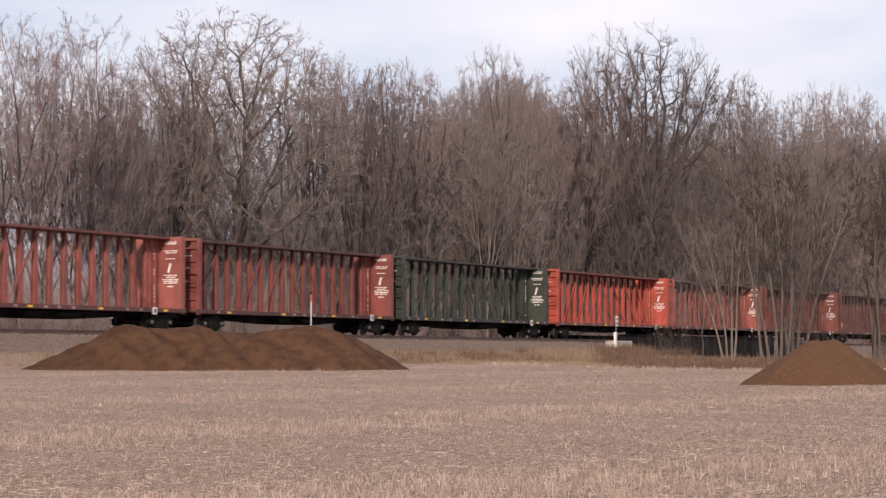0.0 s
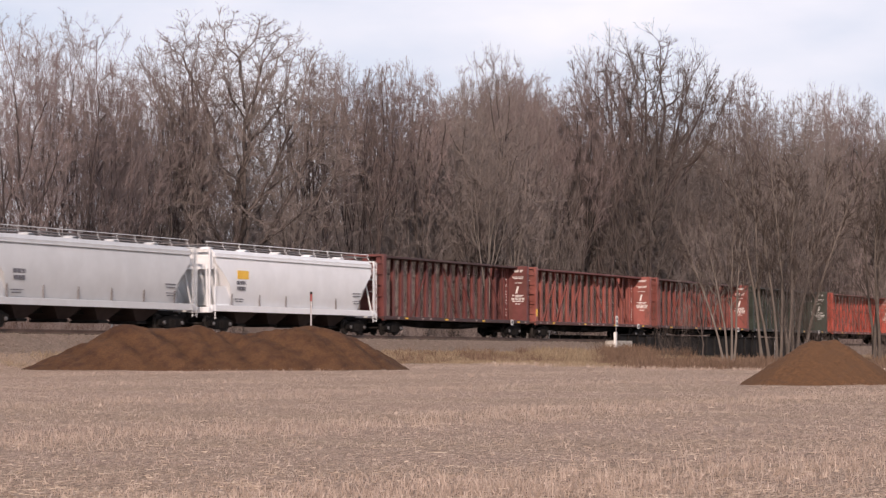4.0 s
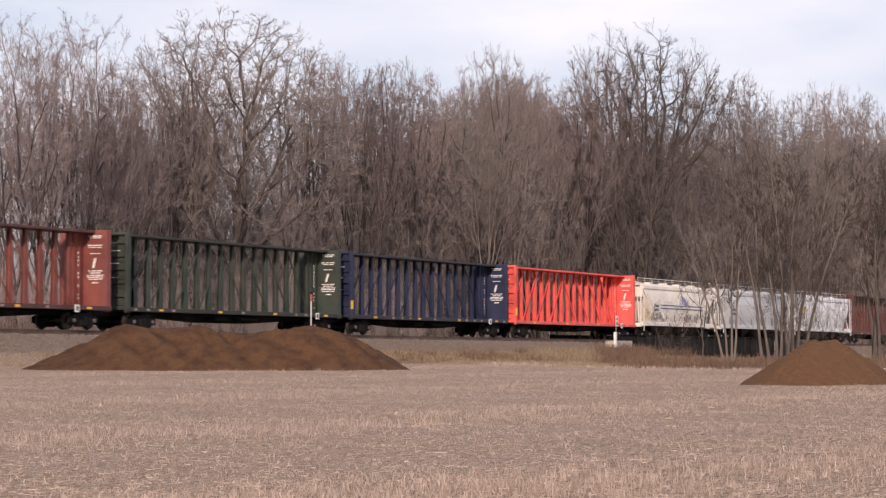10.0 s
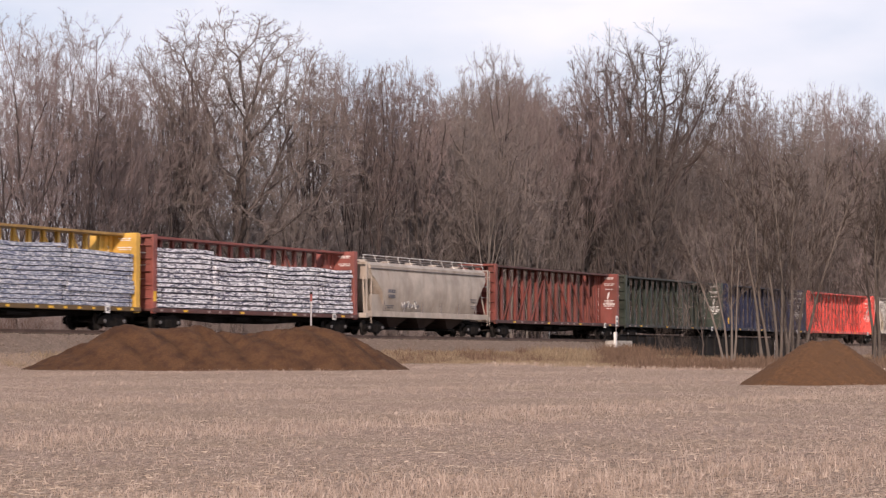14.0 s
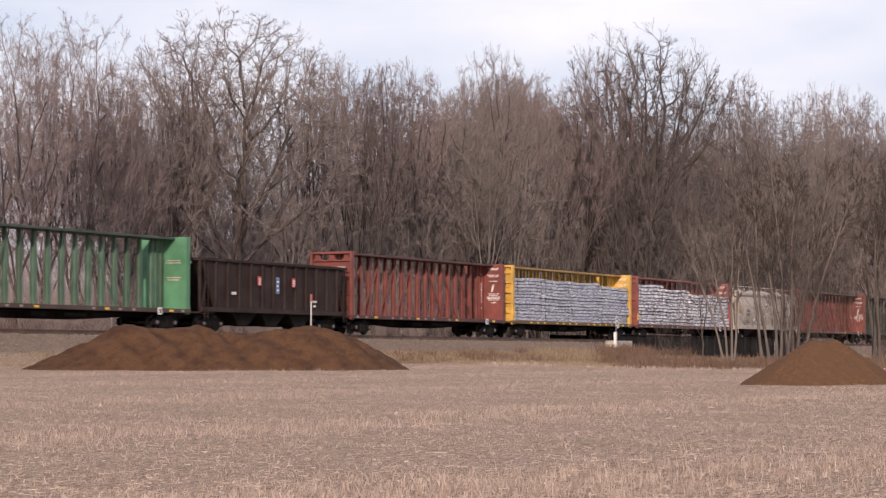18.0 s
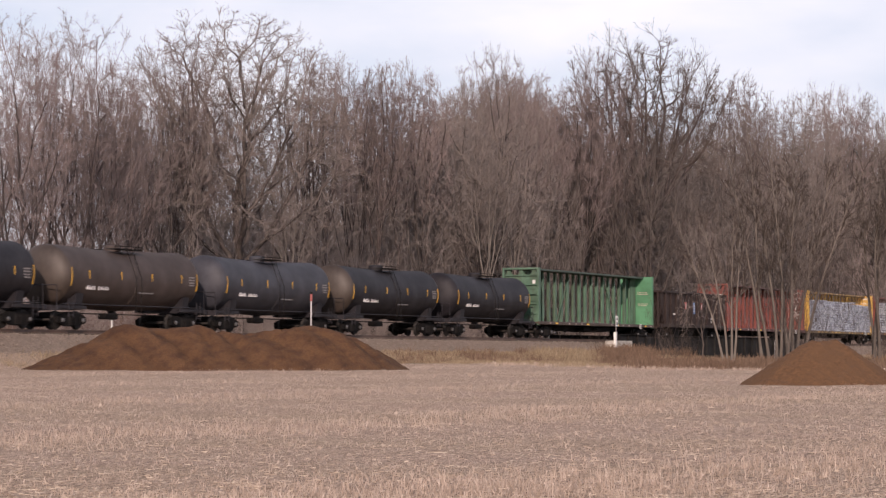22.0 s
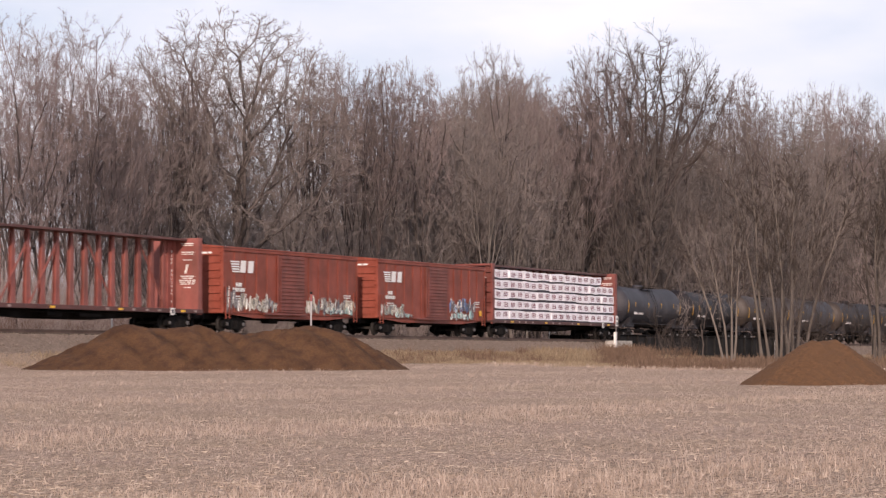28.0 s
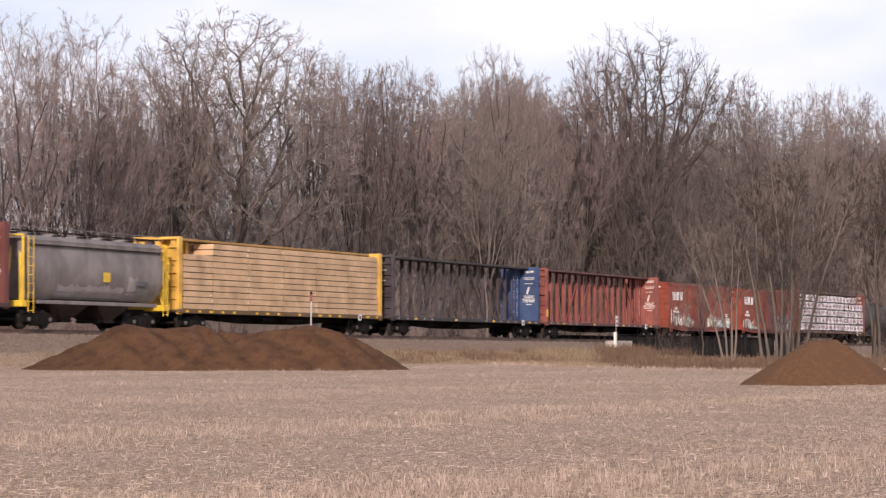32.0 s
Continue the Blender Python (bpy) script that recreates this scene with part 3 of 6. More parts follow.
def grow(r, base, way, length, seg, wander, lift):
    """Crooked stems: n of them at once, each with seg pieces."""
    n = len(base)
    pts = [base]
    d = unit(way)
    for i in range(seg):
        d = unit(d + r.normal(0, wander, (n, 3)) + np.array([0, 0, lift]))
        pts.append(pts[-1] + d * (length / seg)[:, None])
    return np.stack(pts, 1)


def branch_off(r, parents, radii, count, t0, t1, spread, ratio, seg, wander, lift, taper=0.55):
    """Side branches from each parent stem."""
    n, m = parents.shape[0], parents.shape[1] - 1
    who = np.repeat(np.arange(n), count)
    t = r.uniform(t0, t1, len(who))
    f = t * m
    i = np.minimum(f.astype(int), m - 1)
    g = (f - i)[:, None]
    a, b = parents[who, i], parents[who, i + 1]
    base = a + (b - a) * g
    rad = radii[who, i] * (1 - g[:, 0]) + radii[who, i + 1] * g[:, 0]
    along = unit(b - a)
    side = unit(np.cross(along, r.normal(0, 1, (len(who), 3))))
    ang = r.normal(spread, 0.16, len(who))[:, None]
    way = along * np.cos(ang) + side * np.sin(ang)
    plen = np.linalg.norm(np.diff(parents, axis=1), axis=2).sum(1)[who]
    length = plen * ratio * r.uniform(0.65, 1.25, len(who)) * (1.12 - 0.55 * t)
    p = grow(r, base, way, length, seg, wander, lift)
    r0 = np.maximum(rad * taper * r.uniform(0.7, 1.0, len(who)), 0.006)
    rr = r0[:, None] * np.linspace(1, 0.35, seg + 1)[None]
    return p, rr


def tubes(p, rr, k):
    """Vertices and quads of round stems with k sides; k = 2 gives a flat twig."""
    n, m = p.shape[0], p.shape[1]
    d = unit(p[:, -1] - p[:, 0])
    ref = np.where(np.abs(d[:, 2:3]) < 0.8, np.array([[0, 0, 1.0]]), np.array([[1.0, 0, 0]]))
    u = unit(np.cross(d, ref))
    w = np.cross(d, u)
    if k == 2:
        turn = np.random.default_rng(n).uniform(0, 3.14159, (n, 1))
        u = u * np.cos(turn) + w * np.sin(turn)
    a = np.arange(k) * 2 * np.pi / k
    ring = u[:, None, None] * np.cos(a)[None, None, :, None] + w[:, None, None] * np.sin(a)[None, None, :, None]
    v = p[:, :, None] + ring * rr[:, :, None, None]
    i = np.arange(n)[:, None, None] * m * k + np.arange(m - 1)[None, :, None] * k
    j = np.arange(k)[None, None] if k > 2 else np.array([[[0]]])
    q = np.stack([i + j, i + (j + 1) % k, i + k + (j + 1) % k, i + k + j], -1)
    return v.reshape(-1, 3), q.reshape(-1, 4)


def join(pieces):
    vs, qs, k = [], [], 0
    for v, q in pieces:
        vs.append(v)
        qs.append(q + k)
        k += len(v)
    return np.concatenate(vs), np.concatenate(qs)


def crown_tree(seed, height, clear=0.25, limbs=9, spread=0.60, reach=0.62, lift=0.10, counts=(11, 7, 5, 2), stems=1, lean=0.10, rise=0.80, slim=1.0, fine=1.0, bark=None, twig=None, feet=()):
    """A bare tree: trunk and sinuous rising limbs in one mesh, branches down to the finest twigs in another."""
    r = np.random.default_rng(seed)
    base = np.zeros((stems, 3))
    if stems > 1:
        base[:, :2] = r.normal(0, 0.30, (stems, 2))
    way = np.concatenate([r.normal(0, 0.05 if stems == 1 else lean, (stems, 2)), np.ones((stems, 1))], 1)
    for q, (dx, dy, lx, ly) in enumerate(feet):
        base[q, :2], way[q, :2] = (dx, dy), (lx, ly)
    trunk = grow(r, base, way, height * rise * r.uniform(0.9, 1.08, stems), 11, 0.04 if feet else 0.075, 0.0 if feet else 0.06)
    r0 = height * 0.0125 * slim * (1.0 if stems == 1 else 0.62)
    trr = np.full((stems, 1), r0) * np.linspace(1.0, 0.16, 12)[None]
    trr[:, 0] *= 1.35
    n2, n3, n4, n5 = counts
    l1, r1 = branch_off(r, trunk, trr, max(3, limbs // stems), clear, 0.92, spread, reach, 9, 0.11, lift, 0.62)
    l2, r2 = branch_off(r, l1, r1, n2, 0.14, 1.0, 0.60, 0.40, 4, 0.13, 0.05, 0.50)
    top, rt = branch_off(r, trunk, trr, max(4, n2), 0.55, 1.0, 0.50, 0.20, 4, 0.13, 0.06, 0.55)
    l2, r2 = np.concatenate([l2, top]), np.concatenate([r2, rt])
    l3, r3 = branch_off(r, l2, r2, n3, 0.10, 1.0, 0.62, 0.50, 2, 0.15, 0.04, 0.55)
    l4, r4 = branch_off(r, l3, r3, n4, 0.08, 1.0, 0.62, 0.56, 1, 0.12, 0.02, 0.6)
    l5, r5 = branch_off(r, l4, r4, n5, 0.10, 1.0, 0.60, 0.62, 1, 0.12, 0.02, 0.7)
    r2, r3 = np.maximum(r2, 0.016 * fine), np.maximum(r3, 0.010 * fine)
    r4, r5 = np.maximum(r4, 0.0066 * fine), np.maximum(r5, 0.0052 * fine)
    wood = join([tubes(trunk, trr, 8), tubes(l1, np.maximum(r1, 0.022), 5)])
    crown = join([tubes(l2, r2, 4), tubes(l3, r3, 3), tubes(l4, r4, 2), tubes(l5, r5, 2)])
    k = height / np.percentile(crown[0][:, 2], 99.0)
    for v in (wood[0], crown[0]):
        v[:, 2] *= k
        v[:, 2] = np.minimum(v[:, 2], height + (v[:, 2] - height) * 0.4)
    return fast_mesh("trunk", *wood, bark, True), fast_mesh("crown", *crown, twig)


def split(r, p, tips, k):
    """Share tips out among k limbs that leave p, by the way in which they lie."""
    way = unit(tips - p)
    seeds = way[r.choice(len(tips), k, replace=False)]
    for _ in range(3):
        near = np.argmax(way @ seeds.T, axis=1)
        seeds = np.stack([unit(way[near == j].mean(0)) if (near == j).any() else seeds[j] for j in range(k)])
    return [tips[near == j] for j in range(k) if (near == j).any()]


def fork_tree(seed, height, clear=0.25, wide=0.27, low=0.22, tips=900, first=4, twigs=(4, 2), slim=1.0, stems=1, bark=None, twig=None, fine=1.0, crook=0.05):
    """A bare tree that forks again and again until its twigs fill an uneven dome."""
    r = np.random.default_rng(seed)
    u = unit(r.normal(0, 1, (tips * 2, 3)))
    u = u[u[:, 2] > -0.8][:tips]
    lobes = unit(r.normal(0, 1, (9, 3)))
    bulge = 0.86 + 0.16 * np.max(np.clip(u @ lobes.T, 0, 1) ** 5, axis=1)
    u = u * (r.random(len(u)) ** 0.42 * bulge)[:, None]
    mid, half = height * (1 + low) / 2, height * (1 - low) / 2
    pts = u * np.array([wide * height, wide * height, half]) + np.array([0, 0, mid])
    rad = lambda n: 0.0122 * slim * height / 20 * n ** 0.45
    runs = {}

    def limb(p0, d0, p1, d1, n0, n1):
        seg = 6 if n0 > 60 else 4 if n0 > 12 else 2
        ln = np.linalg.norm(p1 - p0)
        a, b = p0 + d0 * ln * 0.34, p1 - d1 * ln * 0.30
        t = np.linspace(0, 1, seg + 1)[:, None]
        q = (1 - t) ** 3 * p0 + 3 * t * (1 - t) ** 2 * a + 3 * t * t * (1 - t) * b + t ** 3 * p1
        q[1:-1] += r.normal(0, crook * ln * 0.35, (seg - 1, 3))
        runs.setdefault(seg, []).append((q, np.linspace(rad(n0), rad(n1), seg + 1)))
        return unit(q[-1] - q[-2])

    todo = []
    foot = [np.array([x, y, 0.0]) for x, y in r.normal(0, 0.3 if stems > 1 else 0.0, (stems, 2))]
    shares = [pts] if stems == 1 else split(r, np.array([0, 0, 0.1]), pts, stems)
    for p0, mine in zip(foot, shares):
        c = mine.mean(0)
        p1 = np.array([p0[0] + (c[0] - p0[0]) * 0.22, p0[1] + (c[1] - p0[1]) * 0.22, height * clear * r.uniform(0.8, 1.15)])
        d = limb(p0, np.array([0, 0, 1.0]), p1, unit(c - p1), len(mine) * 1.2, len(mine))
        todo.append((p1, d, mine, first))
    while todo:
        p0, d0, mine, k = todo.pop()
        for part_ in split(r, p0, mine, min(k, len(mine))):
            n = len(part_)
            if n == 1:
                out = part_[0] - p0
                out = out * min(1.0, 0.085 * height / max(np.linalg.norm(out), 0.01))
                limb(p0, d0, p0 + out, unit(out + np.array([0, 0, 0.3])), 1, 0.6)
                continue
            c = part_.mean(0)
            f = r.uniform(0.26, 0.42) if n > 60 else r.uniform(0.38, 0.60) if n > 8 else r.uniform(0.5, 0.7)
            p1 = p0 + (c - p0) * f
            d1 = limb(p0, d0, p1, unit(c - p1 + np.array([0, 0, 0.10]) * np.linalg.norm(c - p1)), max(n * 0.9, 1), n * 0.8)
            todo.append((p1, d1, part_, 2 if r.random() < 0.55 else 3))
    wood, thin, ends = [], [], []
    for seg, got in sorted(runs.items()):
        p, rr = np.stack([q for q, _ in got]), np.stack([w for _, w in got])
        if seg == 2:
            rr = np.maximum(rr, 0.0075 * fine)
            thin.append(tubes(p, rr, 3))
            ends.append((p, rr))
        else:
            wood.append(tubes(p, np.maximum(rr, 0.012 * fine), 7 if seg == 6 else 4))
    p, rr = ends[0]
    a, ra = branch_off(r, p, rr, twigs[0], 0.0, 1.0, 0.55, 0.80, 2, 0.10, 0.06, 0.6)
    b, rb = branch_off(r, a, ra, twigs[1], 0.1, 1.0, 0.52, 0.58, 1, 0.12, 0.05, 0.8)
    c, rc = branch_off(r, b, rb, 1, 0.1, 0.9, 0.55, 0.62, 1, 0.12, 0.05, 0.8)
    thin += [tubes(a, np.maximum(ra, 0.0058 * fine), 2), tubes(b, np.maximum(rb, 0.0050 * fine), 2), tubes(c, np.maximum(rc, 0.0044 * fine), 2)]
    wood, thin = join(wood), join(thin)
    k = height / np.percentile(thin[0][:, 2], 99.5)
    for v in (wood[0], thin[0]):
        v[:, 2] *= k
    return fast_mesh("trunk", *wood, bark, True), fast_mesh("crown", *thin, twig)


FULL, THIN = (6, 3), (4, 2)
KINDS = [
    fork_tree(11, 20, 0.22, 0.30, 0.16, 1050, 7, (5, 3), bark=M_BARK, twig=M_TWIG),
    fork_tree(12, 20, 0.30, 0.15, 0.40, 400, 3, FULL, bark=M_BARKD, twig=M_TWIGR),
    fork_tree(13, 20, 0.14, 0.18, 0.40, 460, 4, FULL, stems=2, bark=M_BARKD, twig=M_TWIGR),
    fork_tree(14, 20, 0.20, 0.29, 0.30, 500, 5, (5, 2), slim=1.2, bark=M_BARKD, twig=M_TWIG),
    fork_tree(15, 20, 0.18, 0.22, 0.18, 390, 4, FULL, stems=3, bark=M_BARK, twig=M_TWIG),
    fork_tree(16, 20, 0.28, 0.19, 0.42, 440, 4, FULL, bark=M_BARKD, twig=M_TWIGR),
    crown_tree(17, 12, 0.30, 40, 0.38, 0.20, 0.08, (6, 4, 3, 1), 5, 0.07, 0.94, 0.95, 0.9, M_BARKL, M_TWIGL,
               ((-0.63, 0.0, -0.135, 0.02), (-0.19, 0.3, -0.075, -0.03), (0.09, -0.2, 0.0, 0.05), (0.34, 0.1, 0.06, -0.04), (0.69, 0.2, 0.11, 0.02))),
    crown_tree(18, 9, 0.30, 28, 0.45, 0.24, 0.07, (6, 4, 3, 1), 4, 0.05, 0.94, 1.1, 0.9, M_BARKL, M_TWIGL,
               ((-0.22, 0.0, -0.20, 0.03), (0.0, 0.2, -0.07, -0.03), (0.22, -0.1, -0.01, 0.04), (0.34, 0.15, 0.07, 0.0))),
    fork_tree(21, 20, 0.14, 0.28, 0.08, 260, 4, THIN, 0.9, bark=M_BARK, twig=M_TWIG, fine=1.7),
    fork_tree(22, 20, 0.14, 0.24, 0.06, 260, 3, THIN, 0.9, 2, bark=M_BARKD, twig=M_TWIG, fine=1.7),
    fork_tree(23, 20, 0.30, 0.22, 0.12, 240, 4, THIN, 0.9, bark=M_BARKD, twig=M_TWIG, fine=1.7),
    fork_tree(24, 20, 0.16, 0.25, 0.08, 260, 3, THIN, 0.9, 3, bark=M_BARK, twig=M_TWIG, fine=1.7),
    fork_tree(26, 20, 0.30, 0.20, 0.34, 240, 3, THIN, 1.0, 2, bark=M_BARKP, twig=M_TWIG, fine=1.4),
    fork_tree(27, 20, 0.20, 0.30, 0.20, 380, 4, FULL, bark=M_BARKD, twig=M_TWIGR, crook=0.07),
    fork_tree(29, 20, 0.44, 0.27, 0.46, 500, 7, (5, 3), slim=1.3, bark=M_BARKD, twig=M_TWIGL, fine=0.85, crook=0.015),
]
TREE_LABEL = ["broad-crowned bare tree with grey-brown bark", "tall narrow bare tree with reddish twigs", "twin-stemmed bare tree with reddish twigs",
              "spreading bare tree with dark limbs", "bare tree of three close stems", "high-crowned bare tree with a clear trunk",
              "clump of slender pale-barked bare stems", "group of upright pale-barked saplings",
              "bare woodland tree branched low down", "forked bare woodland tree", "bare woodland tree with a straight trunk", "bare tree of several thin stems", "bare tree with pale smooth trunks and limbs", "open vase-shaped bare tree with reddish twigs", "tall bare tree with dark limbs in a fan"]


def plant(kind, x, y, height, turn, group="trees of the wood", wide=1.0):
    ob = thing("tree", TREE_LABEL[kind], "bare tree", group)
    k = height / {6: 12.0, 7: 9.0}.get(kind, 20.0)
    for name, me in zip(("trunk", "crown"), KINDS[kind]):
        part(name, me, None, ob)
    z = float(ground_z(np.array(x), np.array(y))) - 0.15
    ob.matrix_world = pose(x, y, z, 0, 0, turn) @ Matrix.Diagonal((k * wide, k * wide, k, 1))
    return ob


# the skyline of the wood: bearing from the field (x / y) and slope up to the tree tops
SKY_B = [-0.21, -0.178, -0.164, -0.146, -0.127, -0.119, -0.103, -0.087, -0.060, -0.046, -0.033, -0.0145, 0.0036, 0.0218, 0.040, 0.051, 0.0626, 0.092, 0.110, 0.119, 0.135, 0.151, 0.169, 0.21]
SKY_T = [1.03 * v for v in (0.134, 0.134, 0.136, 0.135, 0.121, 0.128, 0.136, 0.137, 0.133, 0.126, 0.116, 0.116, 0.115, 0.123, 0.111, 0.116, 0.125, 0.134, 0.118, 0.111, 0.110, 0.112, 0.106, 0.103)]


def clearing(b, e):
    """One spot by the middle of the wood where only the front row stands."""
    return abs(b - 0.030) < 0.0075 and e > 10


def in_wood(b, e):
    """World x, y where the bearing b meets the line e metres beyond the track, and the full tree height there."""
    x0, y0 = on_track(0, -e)
    s = (b * y0 - x0) / (SN - b * CS)
    x, y = on_track(s, -e)
    return x, y, float(np.interp(b, SKY_B, SKY_T)) * y


# trees that stand out: bearing, distance beyond the track, kind, turn, width
for b, e, kind, turn, wide, tall in (
        (-0.172, 10, 13, 20, 0.9, 1.0), (-0.161, 14, 13, 110, 0.75, 0.93), (-0.149, 11, 13, 210, 0.85, 1.0), (-0.139, 15, 2, 40, 0.9, 0.88), (-0.129, 10, 13, 300, 0.75, 0.93),
        (-0.108, 12, 13, 160, 0.85, 0.95), (-0.083, 10, 0, 10, 1.45, 0.98), (-0.060, 14, 3, 200, 0.8, 0.90), (-0.048, 12, 1, 250, 1.0, 0.93), (-0.036, 15, 2, 330, 0.9, 0.97), (-0.027, 11, 1, 10, 1.0, 0.98), (-0.018, 12, 5, 30, 0.9, 1.0), (-0.008, 10, 1, 210, 1.0, 0.97),
        (0.000, 14, 4, 70, 0.8, 1.0), (0.010, 16, 3, 260, 0.7, 0.97), (0.0195, 9, 0, 300, 0.72, 1.07), (0.028, 13, 5, 110, 0.85, 1.0), (0.036, 12, 2, 160, 0.9, 0.98), (0.045, 15, 4, 190, 0.7, 1.0),
        (0.054, 12, 1, 60, 1.0, 1.0), (0.0650, 11, 2, 310, 0.75, 1.04), (0.0825, 9, 14, 100, 1.12, 1.035), (0.074, 15, 5, 15, 0.7, 0.72), (0.106, 16, 4, 45, 0.6, 0.70),
        (0.120, 11, 1, 220, 0.9, 1.0), (0.131, 14, 2, 80, 0.8, 0.88), (0.146, 9, 0, 140, 0.62, 0.93), (0.158, 14, 5, 10, 0.9, 0.95), (0.169, 12, 0, 20, 0.5, 0.97)):
    x, y, h = in_wood(b, e)
    plant(kind, x, y, h * tall, turn, "", wide)

for b, e, turn, tall in ((0.0175, 6.0, 20, 0.72), (0.0265, 6.5, 130, 0.80), (0.0345, 6.2, 250, 0.70), (0.047, 6.8, 60, 0.62), (-0.061, 6.5, 300, 0.55)):
    x, y, h = in_wood(b, e)
    plant(12, x, y, h * tall, turn, "", 0.8)

tr = random.Random(5)
for i in range(12):
    b, e = tr.uniform(-0.11, 0.2), tr.uniform(6.5, 16)
    x, y, h = in_wood(b, e)
    plant(tr.choice((0, 1, 2, 3, 4, 5)), x, y, h * tr.uniform(0.66, 0.97) * (0.76 if 0.055 < b < 0.118 else 1.0), tr.uniform(0, 360), wide=tr.uniform(0.75, 1.05))
for i in range(170):
    b, e = -0.21 + 0.41 * ((i * 0.618) % 1.0), tr.uniform(8, 46)
    x, y, h = in_wood(b, e)
    if clearing(b, e):
        plant(5, x, y, h * tr.uniform(0.9, 1.0), tr.uniform(0, 360), wide=0.9)
        continue
    if b < -0.115:
        if i % 6 == 0:
            plant(tr.choice((13, 9)), x, y, h * tr.uniform(0.55, 0.8), tr.uniform(0, 360), wide=tr.uniform(0.7, 0.95))
        continue
    if b < -0.04:
        if i % 2 == 0 and e < 18:
            continue
        plant(tr.choice((8, 9)), x, y, h * tr.uniform(0.38, 0.58), tr.uniform(0, 360), wide=tr.uniform(1.1, 1.5))
        continue
    plant(tr.choice((8, 9, 10, 11)), x, y, h * tr.uniform(0.45, 0.82), tr.uniform(0, 360), wide=tr.uniform(0.9, 1.25))
for i in range(42):
    b, e = 0.098 + 0.1 * ((i * 0.618) % 1.0), tr.uniform(8, 40)
    x, y, h = in_wood(b, e)
    plant(tr.choice((8, 9, 10, 11)), x, y, h * tr.uniform(0.6, 0.93), tr.uniform(0, 360), wide=tr.uniform(1.0, 1.3))
for i in range(12):
    b, e = 0.002 + 0.0055 * i, tr.uniform(9, 22)
    x, y, h = in_wood(b, e)
    if not clearing(b, e):
        plant(tr.choice((8, 9, 5)), x, y, h * tr.uniform(0.82, 0.98) * (0.8 if b > 0.05 else 1.0), tr.uniform(0, 360), wide=tr.uniform(0.85, 1.05))
for i in range(5):
    b, e = -0.136 + 0.0062 * i, tr.uniform(8, 20)
    x, y, h = in_wood(b, e)
    plant(tr.choice((8, 9, 13)), x, y, h * tr.uniform(0.65, 0.85), tr.uniform(0, 360), wide=tr.uniform(0.8, 1.0))

for i in range(30):
    b, e = -0.045 + 0.0053 * i, tr.uniform(18, 42)
    x, y, h = in_wood(b, e)
    if not clearing(b, e):
        plant(tr.choice((8, 9, 10, 11)), x, y, h * tr.uniform(0.84, 0.97) * (0.76 if 0.055 < b < 0.116 else 1.0), tr.uniform(0, 360), wide=tr.uniform(0.8, 1.05))
for i in range(11):
    b, e = -0.004 + 0.0052 * i, tr.uniform(11, 26)
    x, y, h = in_wood(b, e)
    plant(tr.choice((1, 5, 5)), x, y, h * tr.uniform(0.88, 0.99), tr.uniform(0, 360), wide=tr.uniform(1.0, 1.2))
for i in range(9):
    b, e = -0.112 + 0.0078 * i, tr.uniform(20, 40)
    x, y, h = in_wood(b, e)
    plant(tr.choice((8, 9, 10, 11)), x, y, h * tr.uniform(0.72, 0.86), tr.uniform(0, 360), wide=tr.uniform(0.8, 1.0))

# pale stems on the creek bank, between field and bridge
for x, y, h, kind, turn in ((15.6, 136.5, 8.6, 7, 0), (18.34, 138, 12.4, 6, 0), (20.9, 147, 12.4, 7, 160), (26.2, 150, 12.6, 7, 90)):
    plant(kind, x, y, h, turn, "pale trees on the creek bank")
for x, y, h, kind, turn in ((14.7, 141, 8.2, 8, 40), (19.6, 144, 9.6, 9, 120), (27.2, 148, 9.0, 11, 200)):
    plant(kind, x, y, h, turn, "twiggy young trees on the creek bank", 0.9)


# undergrowth: joined, nobody could count it
def thicket(name, label, material, spots, height, stems, seed, rad=0.016, lean=0.26):
    r = np.random.default_rng(seed)
    n = len(spots)
    base = np.repeat(np.array(spots, dtype=float), stems, 0)
    base[:, :2] += r.normal(0, 0.35, (n * stems, 2))
    way = np.concatenate([r.normal(0, lean, (n * stems, 2)), np.ones((n * stems, 1))], 1)
    length = np.repeat(np.asarray(height, dtype=float), stems) * r.uniform(0.5, 1.15, n * stems)
    p = grow(r, base, way, length, 4, 0.16, 0.03)
    rr = np.full((n * stems, 1), rad) * np.linspace(1, 0.35, 5)[None]
    a, ra = branch_off(r, p, rr, 6, 0.2, 1.0, 0.6, 0.45, 2, 0.15, 0.05, 0.7)
    b, rb = branch_off(r, a, ra, 3, 0.2, 1.0, 0.6, 0.6, 1, 0.15, 0.05, 0.8)
    v, q = join([tubes(p, rr, 3), tubes(a, np.maximum(ra, rad * 0.45), 2), tubes(b, np.maximum(rb, rad * 0.32), 2)])
    return tagged(new(name, fast_mesh(name, v, q, material)), label, "undergrowth", kind="stuff")


def spots_along(n, s0, s1, e0, e1, seed):
    r = np.random.default_rng(seed)
    s, e = r.uniform(s0, s1, n), r.uniform(e0, e1, n)
    x, y = on_track(s, e)
    return np.stack([x, y, ground_z(x, y) - 0.05], -1)


def wood_spots(n, e0, e1, seed):
    r = random.Random(seed)
    out = []
    for i in range(n):
        x, y, h = in_wood(r.uniform(-0.21, 0.2), r.uniform(e0, e1))
        out.append((x, y, float(ground_z(np.array(x), np.array(y))) - 0.05))
    return np.array(out)


